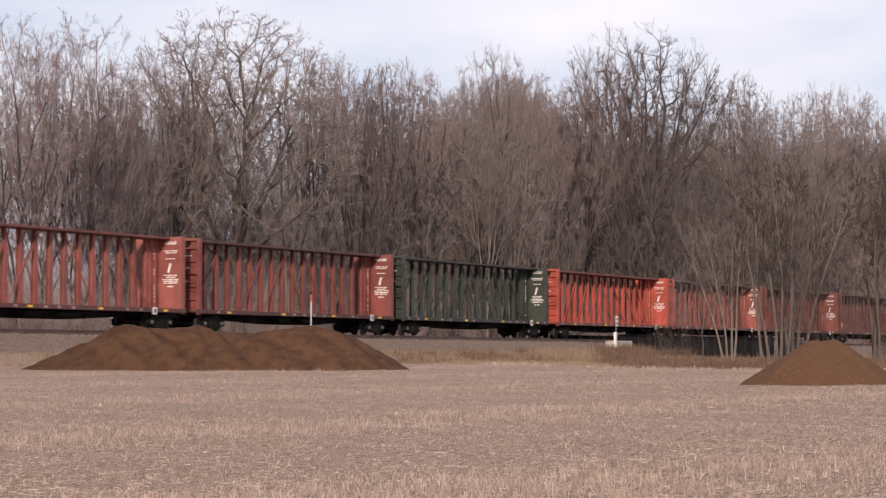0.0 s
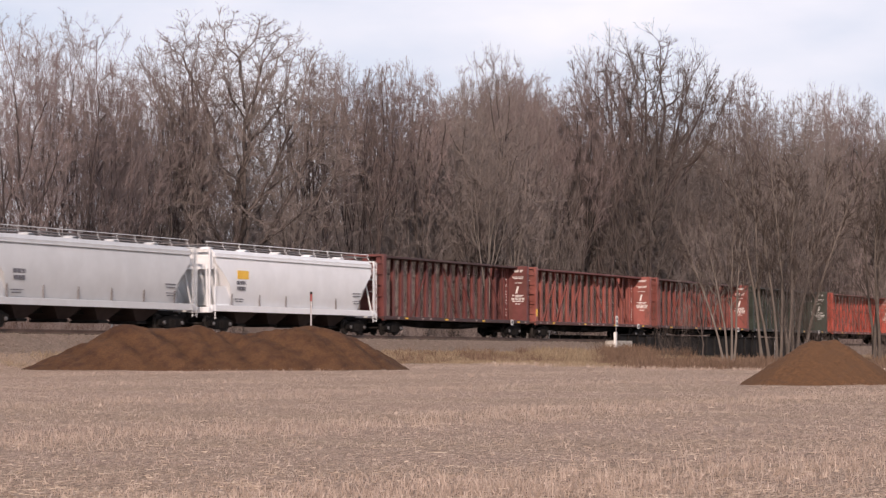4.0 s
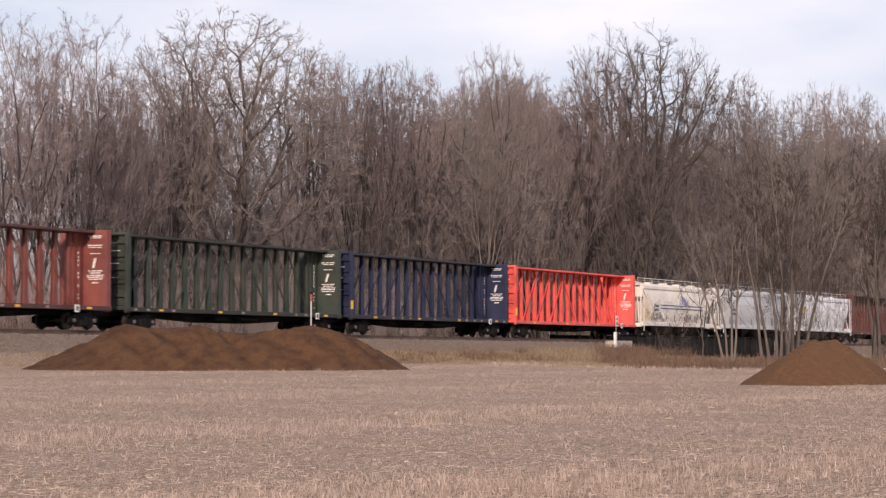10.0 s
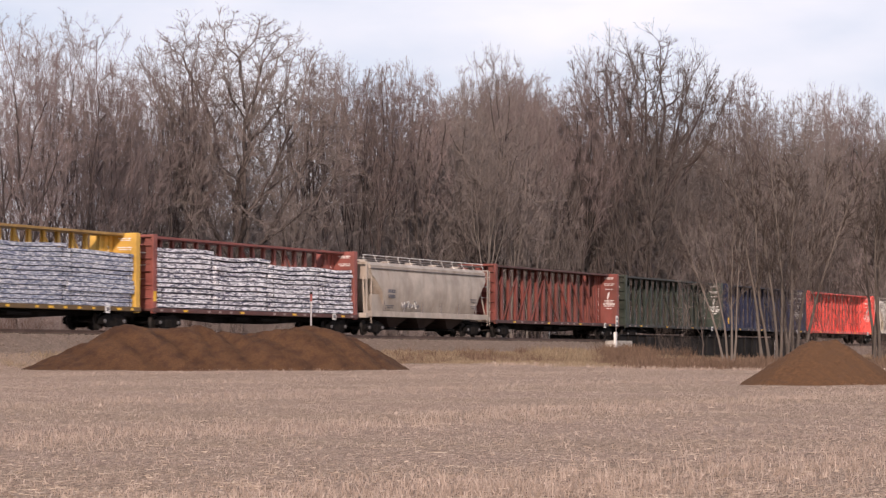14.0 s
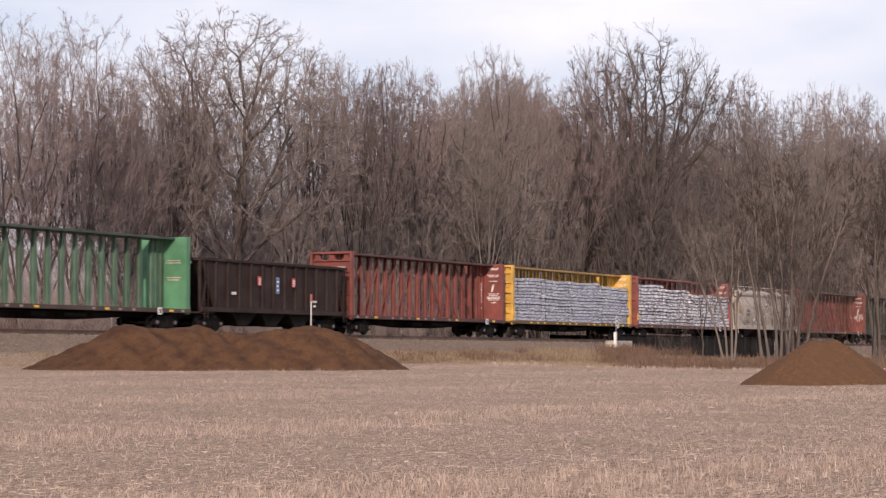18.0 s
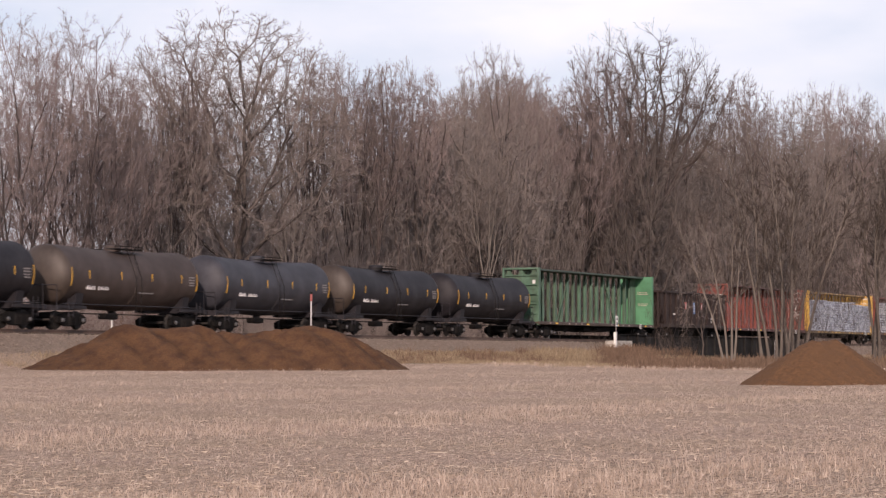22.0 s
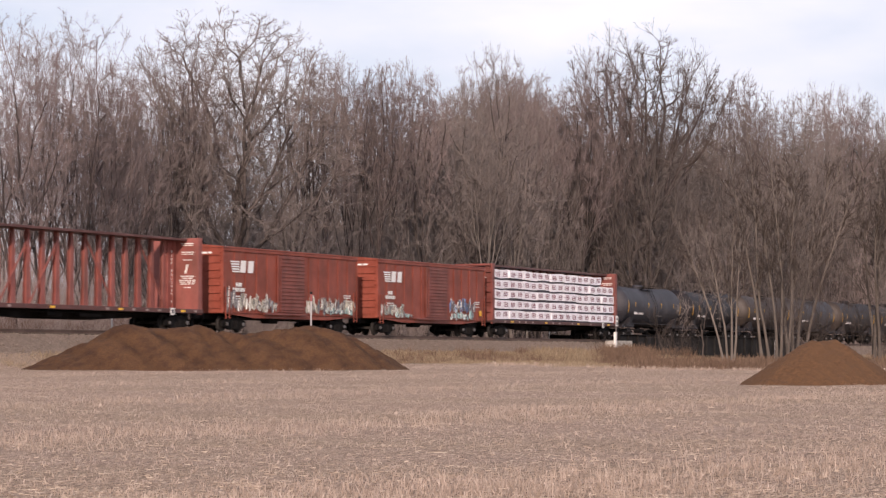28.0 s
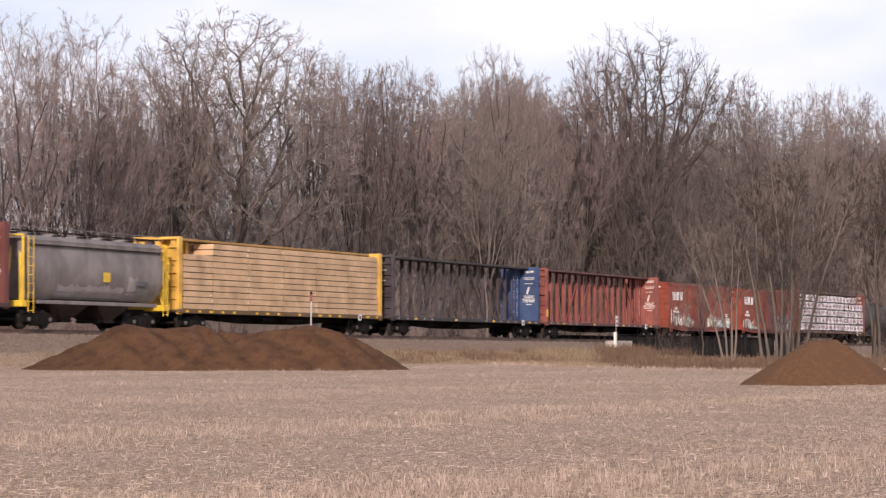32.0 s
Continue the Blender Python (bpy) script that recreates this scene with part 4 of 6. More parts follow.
def gaps(b):
    """The wood is thin at its end and at one spot by the middle: less growth there."""
    return np.where(b < -0.118, 0.40, np.where(b < -0.084, 0.62, np.where(np.abs(b + 0.066) < 0.008, 0.62, np.where(np.abs(b - 0.030) < 0.010, 0.42, 1.0))))


r_far = np.random.default_rng(9)
fb, fd = r_far.uniform(-0.23, 0.23, 760), r_far.uniform(280, 400, 760)
sp = np.stack([fb * fd, fd, ground_z(fb * fd, fd) - 0.1], -1)
thicket("far_trees", "distant hedge of bare trees beyond the wood", M_SCRUBR, sp, np.minimum(r_far.uniform(0.035, 0.070, 760) * np.where(fb < -0.115, 1.05, gaps(fb) ** 0.4), np.where(fb < -0.115, 0.061, np.where(np.abs(fb - 0.030) < 0.008, 0.038, 1.0))) * fd, 3, 41, 0.045)
sp = wood_spots(760, 5.5, 17, 31)
thicket("undergrowth", "brown tangle of bare shrubs along the wood's edge", M_SCRUB, sp, np.random.default_rng(1).uniform(2.0, 8.5, len(sp)) * np.sqrt(gaps(sp[:, 0] / sp[:, 1])), 5, 32, 0.0095)
sp = wood_spots(600, 40, 75, 38)
thicket("undergrowth", "dense bare saplings at the back of the wood", M_SCRUBR, sp, np.random.default_rng(6).uniform(6.0, 13.0, len(sp)) * gaps(sp[:, 0] / sp[:, 1]), 5, 39, 0.020)
re_ = np.random.default_rng(12)
sp = np.array([(x, y, float(ground_z(np.array(x), np.array(y))) - 0.05) for x, y, h in (in_wood(re_.uniform(-0.21, -0.112), re_.uniform(6, 20)) for k in range(80))])
thicket("undergrowth", "tangled mauve-brown brush at the thin end of the wood", M_SCRUBR, sp, re_.uniform(3.0, 6.6, 80), 5, 45, 0.010)
sp = np.array([(x, y, float(ground_z(np.array(x), np.array(y))) - 0.05) for x, y, h in (in_wood(re_.uniform(-0.20, -0.10), re_.uniform(5.2, 8.5)) for k in range(90))])
thicket("undergrowth", "low brown brush beside the track at the wood's end", M_BRUSHW, sp, re_.uniform(1.5, 3.6, 90), 5, 46, 0.010, 0.4)
rs = np.random.default_rng(8)
sb, sd = rs.uniform(0.126, 0.19, 34), rs.uniform(131, 160, 34)
sp = np.stack([sb * sd, sd, ground_z(sb * sd, sd) - 0.05], -1)
thicket("undergrowth", "tall thin bare saplings between the pale trees", M_TWIGL, sp, rs.uniform(4.0, 11.0, 34), 3, 42, 0.009, 0.10)
sp = wood_spots(760, 12, 42, 33)
thicket("undergrowth", "grey-brown bare saplings deeper in the wood", M_SCRUBR, sp, np.random.default_rng(2).uniform(4.5, 11.5, len(sp)) * gaps(sp[:, 0] / sp[:, 1]), 5, 34, 0.013)
sp = spots_along(20, 36, 75, 5.5, 20, 35)
thicket("undergrowth", "bare tan shrubs on the creek bank", M_TWIGL, sp, np.random.default_rng(3).uniform(1.0, 3.5, len(sp)), 6, 36)
sp = np.array([(b * y, y, float(ground_z(np.array(b * y), np.array(y))) - 0.05) for b, y in ((0.0875, 149), (0.0905, 151), (0.0935, 150), (0.0965, 153), (0.0640, 166))])
thicket("undergrowth", "open bare shrubs rising before the bridge", M_TWIGL, sp, np.array((3.2, 3.6, 2.6, 2.2, 1.8)), 6, 44, 0.012)
rb = np.random.default_rng(4)
bx_ = rb.uniform(9.5, 28, 90)
by_ = np.interp(bx_, [9, 14, 20, 28], [134, 131, 129, 127]) + rb.normal(0, 2.0, 90)
sp = np.stack([bx_, by_, ground_z(bx_, by_) - 0.05], -1)
thicket("undergrowth", "low reddish-brown brush along the ditch", M_BRUSH, sp, rb.uniform(0.2, 0.55, 90), 9, 37, 0.012)
# ---- stubble, grass and brush ----
def blades(name, label, material, x, y, length, width, lean, seed, category, flat=None):
    """Thin tapered stalks and blades."""
    r = np.random.default_rng(seed)
    n = len(x)
    base = np.stack([x, y, ground_z(x, y) - 0.01], -1)
    way = np.concatenate([r.normal(0, 1, (n, 2)) * lean[:, None], np.ones((n, 1))], 1)
    if flat is not None:
        way[flat, 2] = r.uniform(0.0, 0.12, flat.sum())
        base[flat, 2] += 0.03
    p = np.stack([base, base + unit(way) * length[:, None]], 1)
    v, q = tubes(p, np.stack([width, width * 0.5], -1), 2)
    return tagged(new(name, fast_mesh(name, v, q, material)), label, category, kind="stuff")


# the drill rows run away to the right; every swath leaves a strip of longer, paler stalks
RX, RY = 0.83, -0.55


def swath(x, y):
    """1 in the middle of a strip of long stubble, 0 between the strips."""
    off = (x * RX + y * RY + 25.1 + 1.1 * lump(x, y, 0.12, 3.0) + 5.85) % 11.7 - 5.85
    return np.exp(-(off / 1.7) ** 2)


def off_heaps(x, y):
    return (((x + 9.0) / 8.1) ** 2 + ((y - 103.5) / 3.1) ** 2 > 1) & (((x - 11.5) / 2.7) ** 2 + ((y - 75.5) / 2.3) ** 2 > 1) & (y < field_edge(x))


n_f = 54000
fy = 22.5 + 99 * rng.random(n_f) ** 1.6
fx = (rng.random(n_f) - 0.5) * 2 * (fy * 0.185 + 0.6)
cross = fx * RX + fy * RY
shift = np.where(rng.random(n_f) < 0.85, np.round(cross / 0.38) * 0.38 - cross + rng.normal(0, 0.03, n_f), 0.0)
fx, fy = fx + shift * RX, fy + shift * RY
density = 0.38 + 0.50 * swath(fx, fy) + 0.20 * lump(fx, fy, 0.33, 6.0) + 0.18 * lump(fx, fy, 0.9, 2.0) - 0.25 * (fy < 33)
keepf = (rng.random(n_f) < np.clip(0.10 + 0.85 * density, 0.06, 1)) & off_heaps(fx, fy)
fx, fy = fx[keepf], fy[keepf]
tall = rng.uniform(0.03, 0.072, len(fx)) * (1 + 1.0 * swath(fx, fy))
fx, fy, tall = np.repeat(fx, 3), np.repeat(fy, 3), np.repeat(tall, 3)
nf = len(fx)
fx, fy = fx + rng.normal(0, 0.05, nf), fy + rng.normal(0, 0.05, nf)
flen = tall * rng.uniform(0.6, 1.2, nf)
blades("stubble", "cut straw stalks in rows over the field", M_STRAW, fx, fy, flen, rng.uniform(0.003, 0.0065, nf), rng.uniform(0.05, 0.65, nf), 51, "stubble")
n_l = 30000
ly = 22.5 + 95 * rng.random(n_l) ** 2.1
lx = (rng.random(n_l) - 0.5) * 2 * (ly * 0.185 + 0.6)
kl = off_heaps(lx, ly)
lx, ly = lx[kl], ly[kl]
nl = len(lx)
blades("loose_straw", "loose straw lying between the stubble rows", M_LOOSE, lx, ly, rng.uniform(0.02, 0.075, nl) * np.where(rng.random(nl) < 0.015, 5.0, 1), rng.uniform(0.003, 0.006, nl), np.ones(nl), 54, "straw", np.ones(nl, bool))


def tussocks(name, label, material, cx, cy, per, tall_lo, tall_hi, seed, spread=0.22):
    r = np.random.default_rng(seed)
    x, y = np.repeat(cx, per) + r.normal(0, spread, len(cx) * per), np.repeat(cy, per) + r.normal(0, spread, len(cx) * per)
    h = np.repeat(r.uniform(tall_lo, tall_hi, len(cx)), per) * r.uniform(0.4, 1.1, len(x))
    blades(name, label, material, x, y, h, r.uniform(0.008, 0.018, len(x)), r.uniform(0.15, 0.75, len(x)), seed + 1, "weeds")


n_g = 1500
gs_, ge_ = rng.uniform(-72, 10, n_g), rng.random(n_g)
wb = np.clip(4.5 + (gs_ + 65) * 0.17, 4.5, 14.0)
bx, by = on_track(gs_, 3.1 + ge_ * (wb + 1.2))
patch = lump(bx, by, 0.45, 3.0)
kg = (rng.random(n_g) < (0.55 + 0.7 * patch) * np.clip((gs_ + 62) / 26, 0.2, 1)) & (by < 175)
tussocks("dry_grass", "tufts of straw-coloured dead grass on the bank", M_GRASS, bx[kg], by[kg], 42, 0.08, 0.30, 52, 0.40)
ks = (rng.random(n_g) < 0.16) & (gs_ > -50)
tussocks("bank_weeds", "scattered brown weed stalks on the bank", M_BRUSH, bx[ks], by[ks], 30, 0.2, 0.6, 58, 0.25)

mx = rng.uniform(0.0, 9.0, 520)
my = field_edge(mx) + np.maximum(rng.normal(3, 2, 520), 0.2) + rng.uniform(0, 13, 520)
km = rng.random(520) < 0.55 + 0.6 * lump(mx, my, 0.5, 8.0)
tussocks("dry_grass", "low golden dead grass between field and bank", M_GRASS, mx[km], my[km], 34, 0.06, 0.22, 61, 0.5)

# tussocks of brown weeds and pale grass along the field edge by the creek
n_w = 560
wx = rng.uniform(7.6, 28, n_w)
wy = field_edge(wx) + 0.8 + 24 * rng.random(n_w) ** 1.3
tussocks("weeds", "clumps of reddish-brown dead weeds along the ditch", M_BRUSH, wx, wy, 50, 0.15, 0.48, 53)
wx = rng.uniform(2.0, 28, 260)
wy = field_edge(wx) + rng.normal(0.5, 0.7, 260)
tussocks("edge_grass", "thin line of pale dead grass at the field's edge", M_STRAW, wx, wy, 14, 0.08, 0.18, 55, 0.3)
tb = rng.uniform(0.038, 0.066, 150)
ty = rng.uniform(146, 166, 150)
tussocks("dry_grass", "tall tan dead grass on the bank before the bridge", M_GRASS, tb * ty, ty, 42, 0.25, 0.62, 63, 0.45)
tb = rng.uniform(0.008, 0.046, 90)
ty = rng.uniform(134, 152, 90)
tussocks("bank_weeds", "low brown weeds among the grass of the bank", M_BRUSH, tb * ty, ty, 26, 0.12, 0.40, 67, 0.5)
tb = rng.uniform(0.064, 0.082, 130)
ty = rng.uniform(146, 166, 130)
tussocks("weeds", "thick grey-brown brush before the concrete wing wall", M_BRUSH, tb * ty, ty, 70, 0.4, 0.9, 65, 0.3)
wx, wy = on_track(rng.uniform(2.0, 11.5, 60), rng.uniform(4.3, 9.0, 60))
tussocks("weeds", "brown dead weeds around the concrete wing wall", M_BRUSH, wx, wy, 45, 0.35, 0.9, 57)
# ---- parts that all railway cars share (local x forward, near side -y, z above the rail) ----
def side_frame_mesh():
    sh = Shape()
    poly = [(-1.22, 0.62), (-1.22, 0.34), (-0.95, 0.30), (-0.55, 0.16), (0.55, 0.16), (0.95, 0.30), (1.22, 0.34), (1.22, 0.62), (0.75, 0.78), (-0.75, 0.78)]
    sh.prism(poly, -0.07, 0.07, "y")
    for x in (-0.88, 0.88):
        sh.box(x - 0.17, x + 0.17, -0.11, 0.11, 0.30, 0.62, 0.03)
    for x in (-0.2, 0.0, 0.2):
        sh.lathe([(0.22, 0.075), (0.62, 0.075)], "z", 8)
        k = len(sh.v) - 16
        sh.v[k:] = [(vx + x, vy - 0.07, vz) for vx, vy, vz in sh.v[k:]]
    return sh.mesh("side_frame")


def wheelset_mesh():
    sh = Shape()
    sh.lathe([(-0.98, 0.08), (0.98, 0.08)], "y", 10)
    for y in (-0.755, 0.755):
        o = 0.07 if y > 0 else -0.07
        sh.lathe([(y + o, 0.30), (y + o, 0.405), (y - o * 0.6, 0.425), (y - o * 0.75, 0.46), (y - o * 1.1, 0.455), (y - o * 1.1, 0.33), (y - o * 0.3, 0.27), (y - o * 0.2, 0.1)], "y", 14)
    sh.smooth = True
    return sh.mesh("wheelset")


ME_FRAME, ME_WHEEL = side_frame_mesh(), wheelset_mesh()
ME_BOLSTER = Shape().box(-0.22, 0.22, -1.1, 1.1, 0.52, 0.86, 0.04).mesh("truck")
ME_CAPS = Shape().lathe([(0.0, 0.10), (0.05, 0.10), (0.08, 0.05)], "y", 10).mesh("bearing_cap")
ME_COUP = Shape().box(-0.42, 0.35, -0.12, 0.12, 0.72, 0.98, 0.03).box(0.28, 0.62, -0.20, 0.10, 0.70, 1.0, 0.05).mesh("coupler")
ME_HOSE = Shape().tube([(0.1, 0.32, 0.75), (0.3, 0.33, 0.55), (0.5, 0.3, 0.42), (0.66, 0.24, 0.48)], 0.025, 5).mesh("air_hose")
for _me, _m in ((ME_FRAME, M_TRUCK), (ME_WHEEL, M_WHEEL), (ME_BOLSTER, M_TRUCK), (ME_CAPS, M_CAP), (ME_COUP, M_TRUCK), (ME_HOSE, M_TRUCK)):
    _me.materials.append(_m)


ROLLING = []


def running_gear(car, half, inset=1.75):
    """Two trucks with wheels, and a coupler at each end."""
    for sgn in (-1, 1):
        tk = part("truck", ME_BOLSTER, None, car, at=(sgn * (half - inset), 0, 0))
        for y in (-1.0, 1.0):
            part("side_frame", ME_FRAME, None, tk, at=(0, y, 0))
        for x in (-0.88, 0.88):
            ROLLING.append(part("wheelset", ME_WHEEL, None, tk, at=(x, 0, 0.46)))
            cap = part("bearing_cap", ME_CAPS, None, tk, "worn bearing cap")
            cap.matrix_local = pose(x, -1.11, 0.46, 0, 0, 180)
        for name, me in (("coupler", ME_COUP), ("air_hose", ME_HOSE)):
            ob = part(name, me, None, car)
            ob.matrix_local = pose(sgn * half, 0, 0, 0, 0, 0 if sgn > 0 else 180)


def lines_of_marks(car, name, mat, x0, z_rows, widths, plane, axis, h=0.1, rnd=None, label=""):
    """Unreadable lettering as short bars. axis 'x': on a side (plane is y); axis 'y': on an end (plane is x)."""
    sh = Shape()
    for z, w in zip(z_rows, widths):
        a = x0 - w / 2
        while a < x0 + w / 2 - 0.02:
            b = min(a + rnd.uniform(0.12, 0.34), x0 + w / 2)
            if axis == "x":
                sh.box(a, b, plane - 0.006, plane + 0.002, z, z + h)
            else:
                sh.box(plane - 0.006, plane + 0.002, a, b, z, z + h)
            a = b + rnd.uniform(0.03, 0.07)
    return tagged(part(name, sh, mat, car, label), label or "rows of unreadable stencilled lettering", kind="stuff")


CARS = []


def new_car(name, label, category, front, back):
    car = thing(name, label, category, "cars of the freight train")
    CARS.append((car, (front + back) / 2))
    return car, (front - back) / 2, random.Random(int(-front * 7) + 4000)


DARKENED = {}


def darkened(m):
    """Same paint, streaked with grime and darkened for shade on sills and top chords."""
    if m.name not in DARKENED:
        c = PAINTS[m.name]
        DARKENED[m.name] = paint("darkened_" + m.name, tuple(0.34 * v + 0.008 for v in c), dirt=(0.045, 0.034, 0.028), amount=0.5)
    return DARKENED[m.name]


# ---- centre-beam flat cars ----
def centerbeam(front, back, paint_m, label, end_m=None, chord_m=None, posts=17, style="truss", marks=True, inner=None, brace=0.5, sill_m=None, reflect=M_DULL, front_m=None):
    car, hl, rnd = new_car("centerbeam_flatcar", label, "flat car", front, back)
    end_m, chord_m, sill_m = end_m or paint_m, chord_m or darkened(paint_m), sill_m or darkened(paint_m)
    hw, top, deck = 1.35, 4.85, 1.14
    part("deck", Shape().box(-hl, hl, -hw + 0.06, hw - 0.06, deck - 0.12, deck, 0.02), sill_m, car)
    for sgn in (-1, 1):
        part("side_sill", Shape().box(-hl, hl, sgn * hw - 0.06, sgn * hw + 0.06, deck - 0.19, deck + 0.03, 0.02), sill_m, car)
    part("center_sill", Shape().prism([(-hl * 0.97, 0.98), (hl * 0.97, 0.98), (hl * 0.97, 0.78), (hl * 0.6, 0.70), (hl * 0.22, 0.52), (-hl * 0.22, 0.52), (-hl * 0.6, 0.70), (-hl * 0.97, 0.78)], -0.28, 0.28, "y"), M_TRUCK, car, "dark underframe")
    part("brake_gear", Shape().box(-2.2, -0.9, -1.0, -0.45, 0.62, 0.9, 0.06).box(0.6, 2.6, -0.95, -0.6, 0.66, 0.84, 0.04).tube([(-6, -0.8, 0.85), (6, -0.8, 0.85)], 0.03), M_TRUCK, car)
    # bulkheads at both ends
    for sgn in (-1, 1):
        x = sgn * hl
        xi = x - sgn * 0.42
        a, b = min(x, xi), max(x, xi)
        em_ = front_m if front_m and sgn > 0 else end_m
        xo = x - sgn * 0.18
        high = top - 0.01 if sgn > 0 else 4.37
        bh = part("bulkhead", Shape().box(min(xi, xo), max(xi, xo), -hw + 0.02, hw - 0.02, deck - 0.1, high, 0.01), em_, car)
        for y in (-hw, hw - 0.14):
            part("corner_post", Shape().box(a + 0.03, b, y, y + 0.14, deck - 0.25, top + 0.004, 0.02), em_, bh)
        part("top_rail", Shape().box(a + 0.03, b, -hw + 0.15, hw - 0.15, top - 0.14, top, 0.02), em_, bh)
        if sgn < 0:
            for y in (-0.93, 0.0, 0.93):
                part("gusset", Shape().prism([(y - 0.27, 4.375), (y + 0.27, 4.375), (y + 0.13, 4.54), (y + 0.20, top - 0.145), (y - 0.20, top - 0.145), (y - 0.13, 4.54)], min(xi, xo) + 0.02, max(xi, xo) - 0.02), em_, bh)
        for z in (1.65, 2.31, 2.97, 3.63, 4.28):
            part("rib", Shape().box(*sorted((x - sgn * 0.05, xo + sgn * 0.002)), -hw + 0.15, hw - 0.15, z, z + 0.06, 0.012), em_, bh)
        for k in range(6):
            z = 1.35 + k * 0.42
            part("rung", Shape().tube([(x + sgn * 0.05, -hw + 0.2, z), (x + sgn * 0.05, -hw + 0.62, z)], 0.016, 5), em_, bh)
    # centre beam
    part("top_chord", Shape().box(-hl + 0.43, hl - 0.43, -0.70, 0.70, top - 0.14, top - 0.02, 0.01), chord_m, car)
    span = 2 * (hl - 0.43)
    step = span / (posts + 1)
    for i in range(posts):
        x = -hl + 0.43 + step * (i + 1)
        w = {"truss": 0.17, "plate": 0.15, "slim": 0.05}[style]
        sh = Shape()
        if style == "plate":
            half_ = [(0.09, deck), (0.14, deck + 0.45), (0.17, deck + 0.9), (0.11, deck + 1.35), (0.15, deck + 1.9), (0.13, deck + 2.5), (0.08, top - 0.55), (0.07, top - 0.1)]
            for ya in (-0.10, 0.085):
                sh.prism([(x - p, z) for p, z in half_] + [(x + p, z) for p, z in reversed(half_)], ya, ya + 0.015, "y")
            sh.box(x - 0.02, x + 0.02, -0.086, 0.086, deck, top - 0.11)
            part("post", sh, paint_m, car)
            continue
        sh.prism([(x - w * 1.25, deck), (x + w * 1.25, deck), (x + w, deck + 0.7), (x + w * 0.8, top - 1.0), (x + w * 0.55, top - 0.10), (x - w * 0.55, top - 0.10), (x - w * 0.8, top - 1.0), (x - w, deck + 0.7)], -0.10, -0.085, "y")
        sh.prism([(x - w * 1.25, deck), (x + w * 1.25, deck), (x + w, deck + 0.7), (x + w * 0.8, top - 1.0), (x + w * 0.55, top - 0.10), (x - w * 0.55, top - 0.10), (x - w * 0.8, top - 1.0), (x - w, deck + 0.7)], 0.085, 0.10, "y")
        sh.box(x - 0.02, x + 0.02, -0.086, 0.086, deck, top - 0.11)
        part("post", sh, paint_m, car)
    # long braces lean in towards the middle of the car, two bays each
    for i in range(0, posts - 2, 2):
        j = i if i + 2 <= (posts - 1) // 2 else i + 2 if i >= posts // 2 else None
        if j is None or rnd.random() > brace + 0.3:
            continue
        k = i + 2 if j == i else i
        xa, xb = (-hl + 0.43 + step * (q + 1) for q in (j, k))
        part("brace", Shape().tube([(xa, -0.135, deck + 0.04), (xb, -0.135, top - 0.45)], 0.042, 4), paint_m, car)
    for sgn in (-1, 1):
        x1, x2 = sorted((sgn * (hl - 0.45), sgn * (hl - 0.45 - step * 1.05)))
        wp = part("web_panel", Shape().box(x1, x2, -0.05, 0.05, deck, top - 0.12, 0.0), inner or paint_m, car)
        for k in range(2):
            xs_ = x1 + (x2 - x1) * (0.3 + 0.4 * k)
            part("stiffener", Shape().box(xs_ - 0.04, xs_ + 0.04, -0.12, -0.052, deck, top - 0.13), inner or paint_m, wp)
    # tie-down plates and reflectors along the sill
    nrf = 19
    for i in range(nrf):
        x = -hl + 0.8 + (2 * hl - 1.6) * i / (nrf - 1) + rnd.uniform(-0.05, 0.05)
        yel = i % 5 == 2
        part("reflector" if yel else "tie_down", Shape().box(x - (0.2 if yel else 0.13), x + (0.2 if yel else 0.13), -hw - 0.075, -hw - 0.062, deck - 0.14, deck - 0.03), M_YMARK if yel else (reflect if rnd.random() < 0.6 else sill_m), car, "amber reflector" if yel else "")
    xw = hl - 3.1
    part("placard", Shape().box(xw - 0.2, xw + 0.2, -hw - 0.085, -hw - 0.065, deck - 0.30, deck + 0.06), M_MARK, car, "square white placard with a dark mark")
    part("placard_mark", Shape().box(xw - 0.1, xw + 0.1, -hw - 0.092, -hw - 0.087, deck - 0.22, deck - 0.02), M_DMARK, car)
    if not marks and front_m:
        lines_of_marks(car, "lettering", M_GRAF1, -0.6, [3.62, 3.5, 2.75, 2.63], [0.8, 0.9, 0.9, 0.7], hl - 0.43, "y", 0.06, rnd, "pale yellow stencilled lettering")
        part("end_patch", Shape().box(-hl + 0.165, -hl + 0.175, -1.05, -0.85, 3.75, 4.0), M_MARK, car, "small white patch")
    if marks:
        xi = hl - 0.43
        lines_of_marks(car, "lettering", M_MARK, -0.72, [4.55, 4.46, 4.10, 4.00, 3.70, 2.86, 2.76, 2.65, 2.56, 2.46, 2.28], [0.75, 0.62, 0.82, 0.70, 0.55, 0.80, 0.62, 0.95, 0.90, 0.80, 0.36], xi, "y", 0.052, rnd, "white stencilled lettering")
        part("emblem", Shape().prism([(-0.66, 3.02), (-0.54, 3.02), (-0.66, 3.50), (-0.80, 3.50)], xi - 0.012, xi - 0.004, "x"), M_MARK, car, "white slanted emblem")
        sh = Shape()
        for k in range(14):
            z = 1.5 + k * 0.2
            if rnd.random() < 0.8:
                sh.box(hl - 0.95, hl - 0.82, -0.062, -0.054, z, z + rnd.uniform(0.08, 0.15))
            if rnd.random() < 0.5:
                sh.box(hl - 1.52, hl - 1.46, -0.062, -0.054, z + 0.04, z + rnd.uniform(0.08, 0.15))
        part("lettering", sh, M_MARK, car, "white vertical lettering")
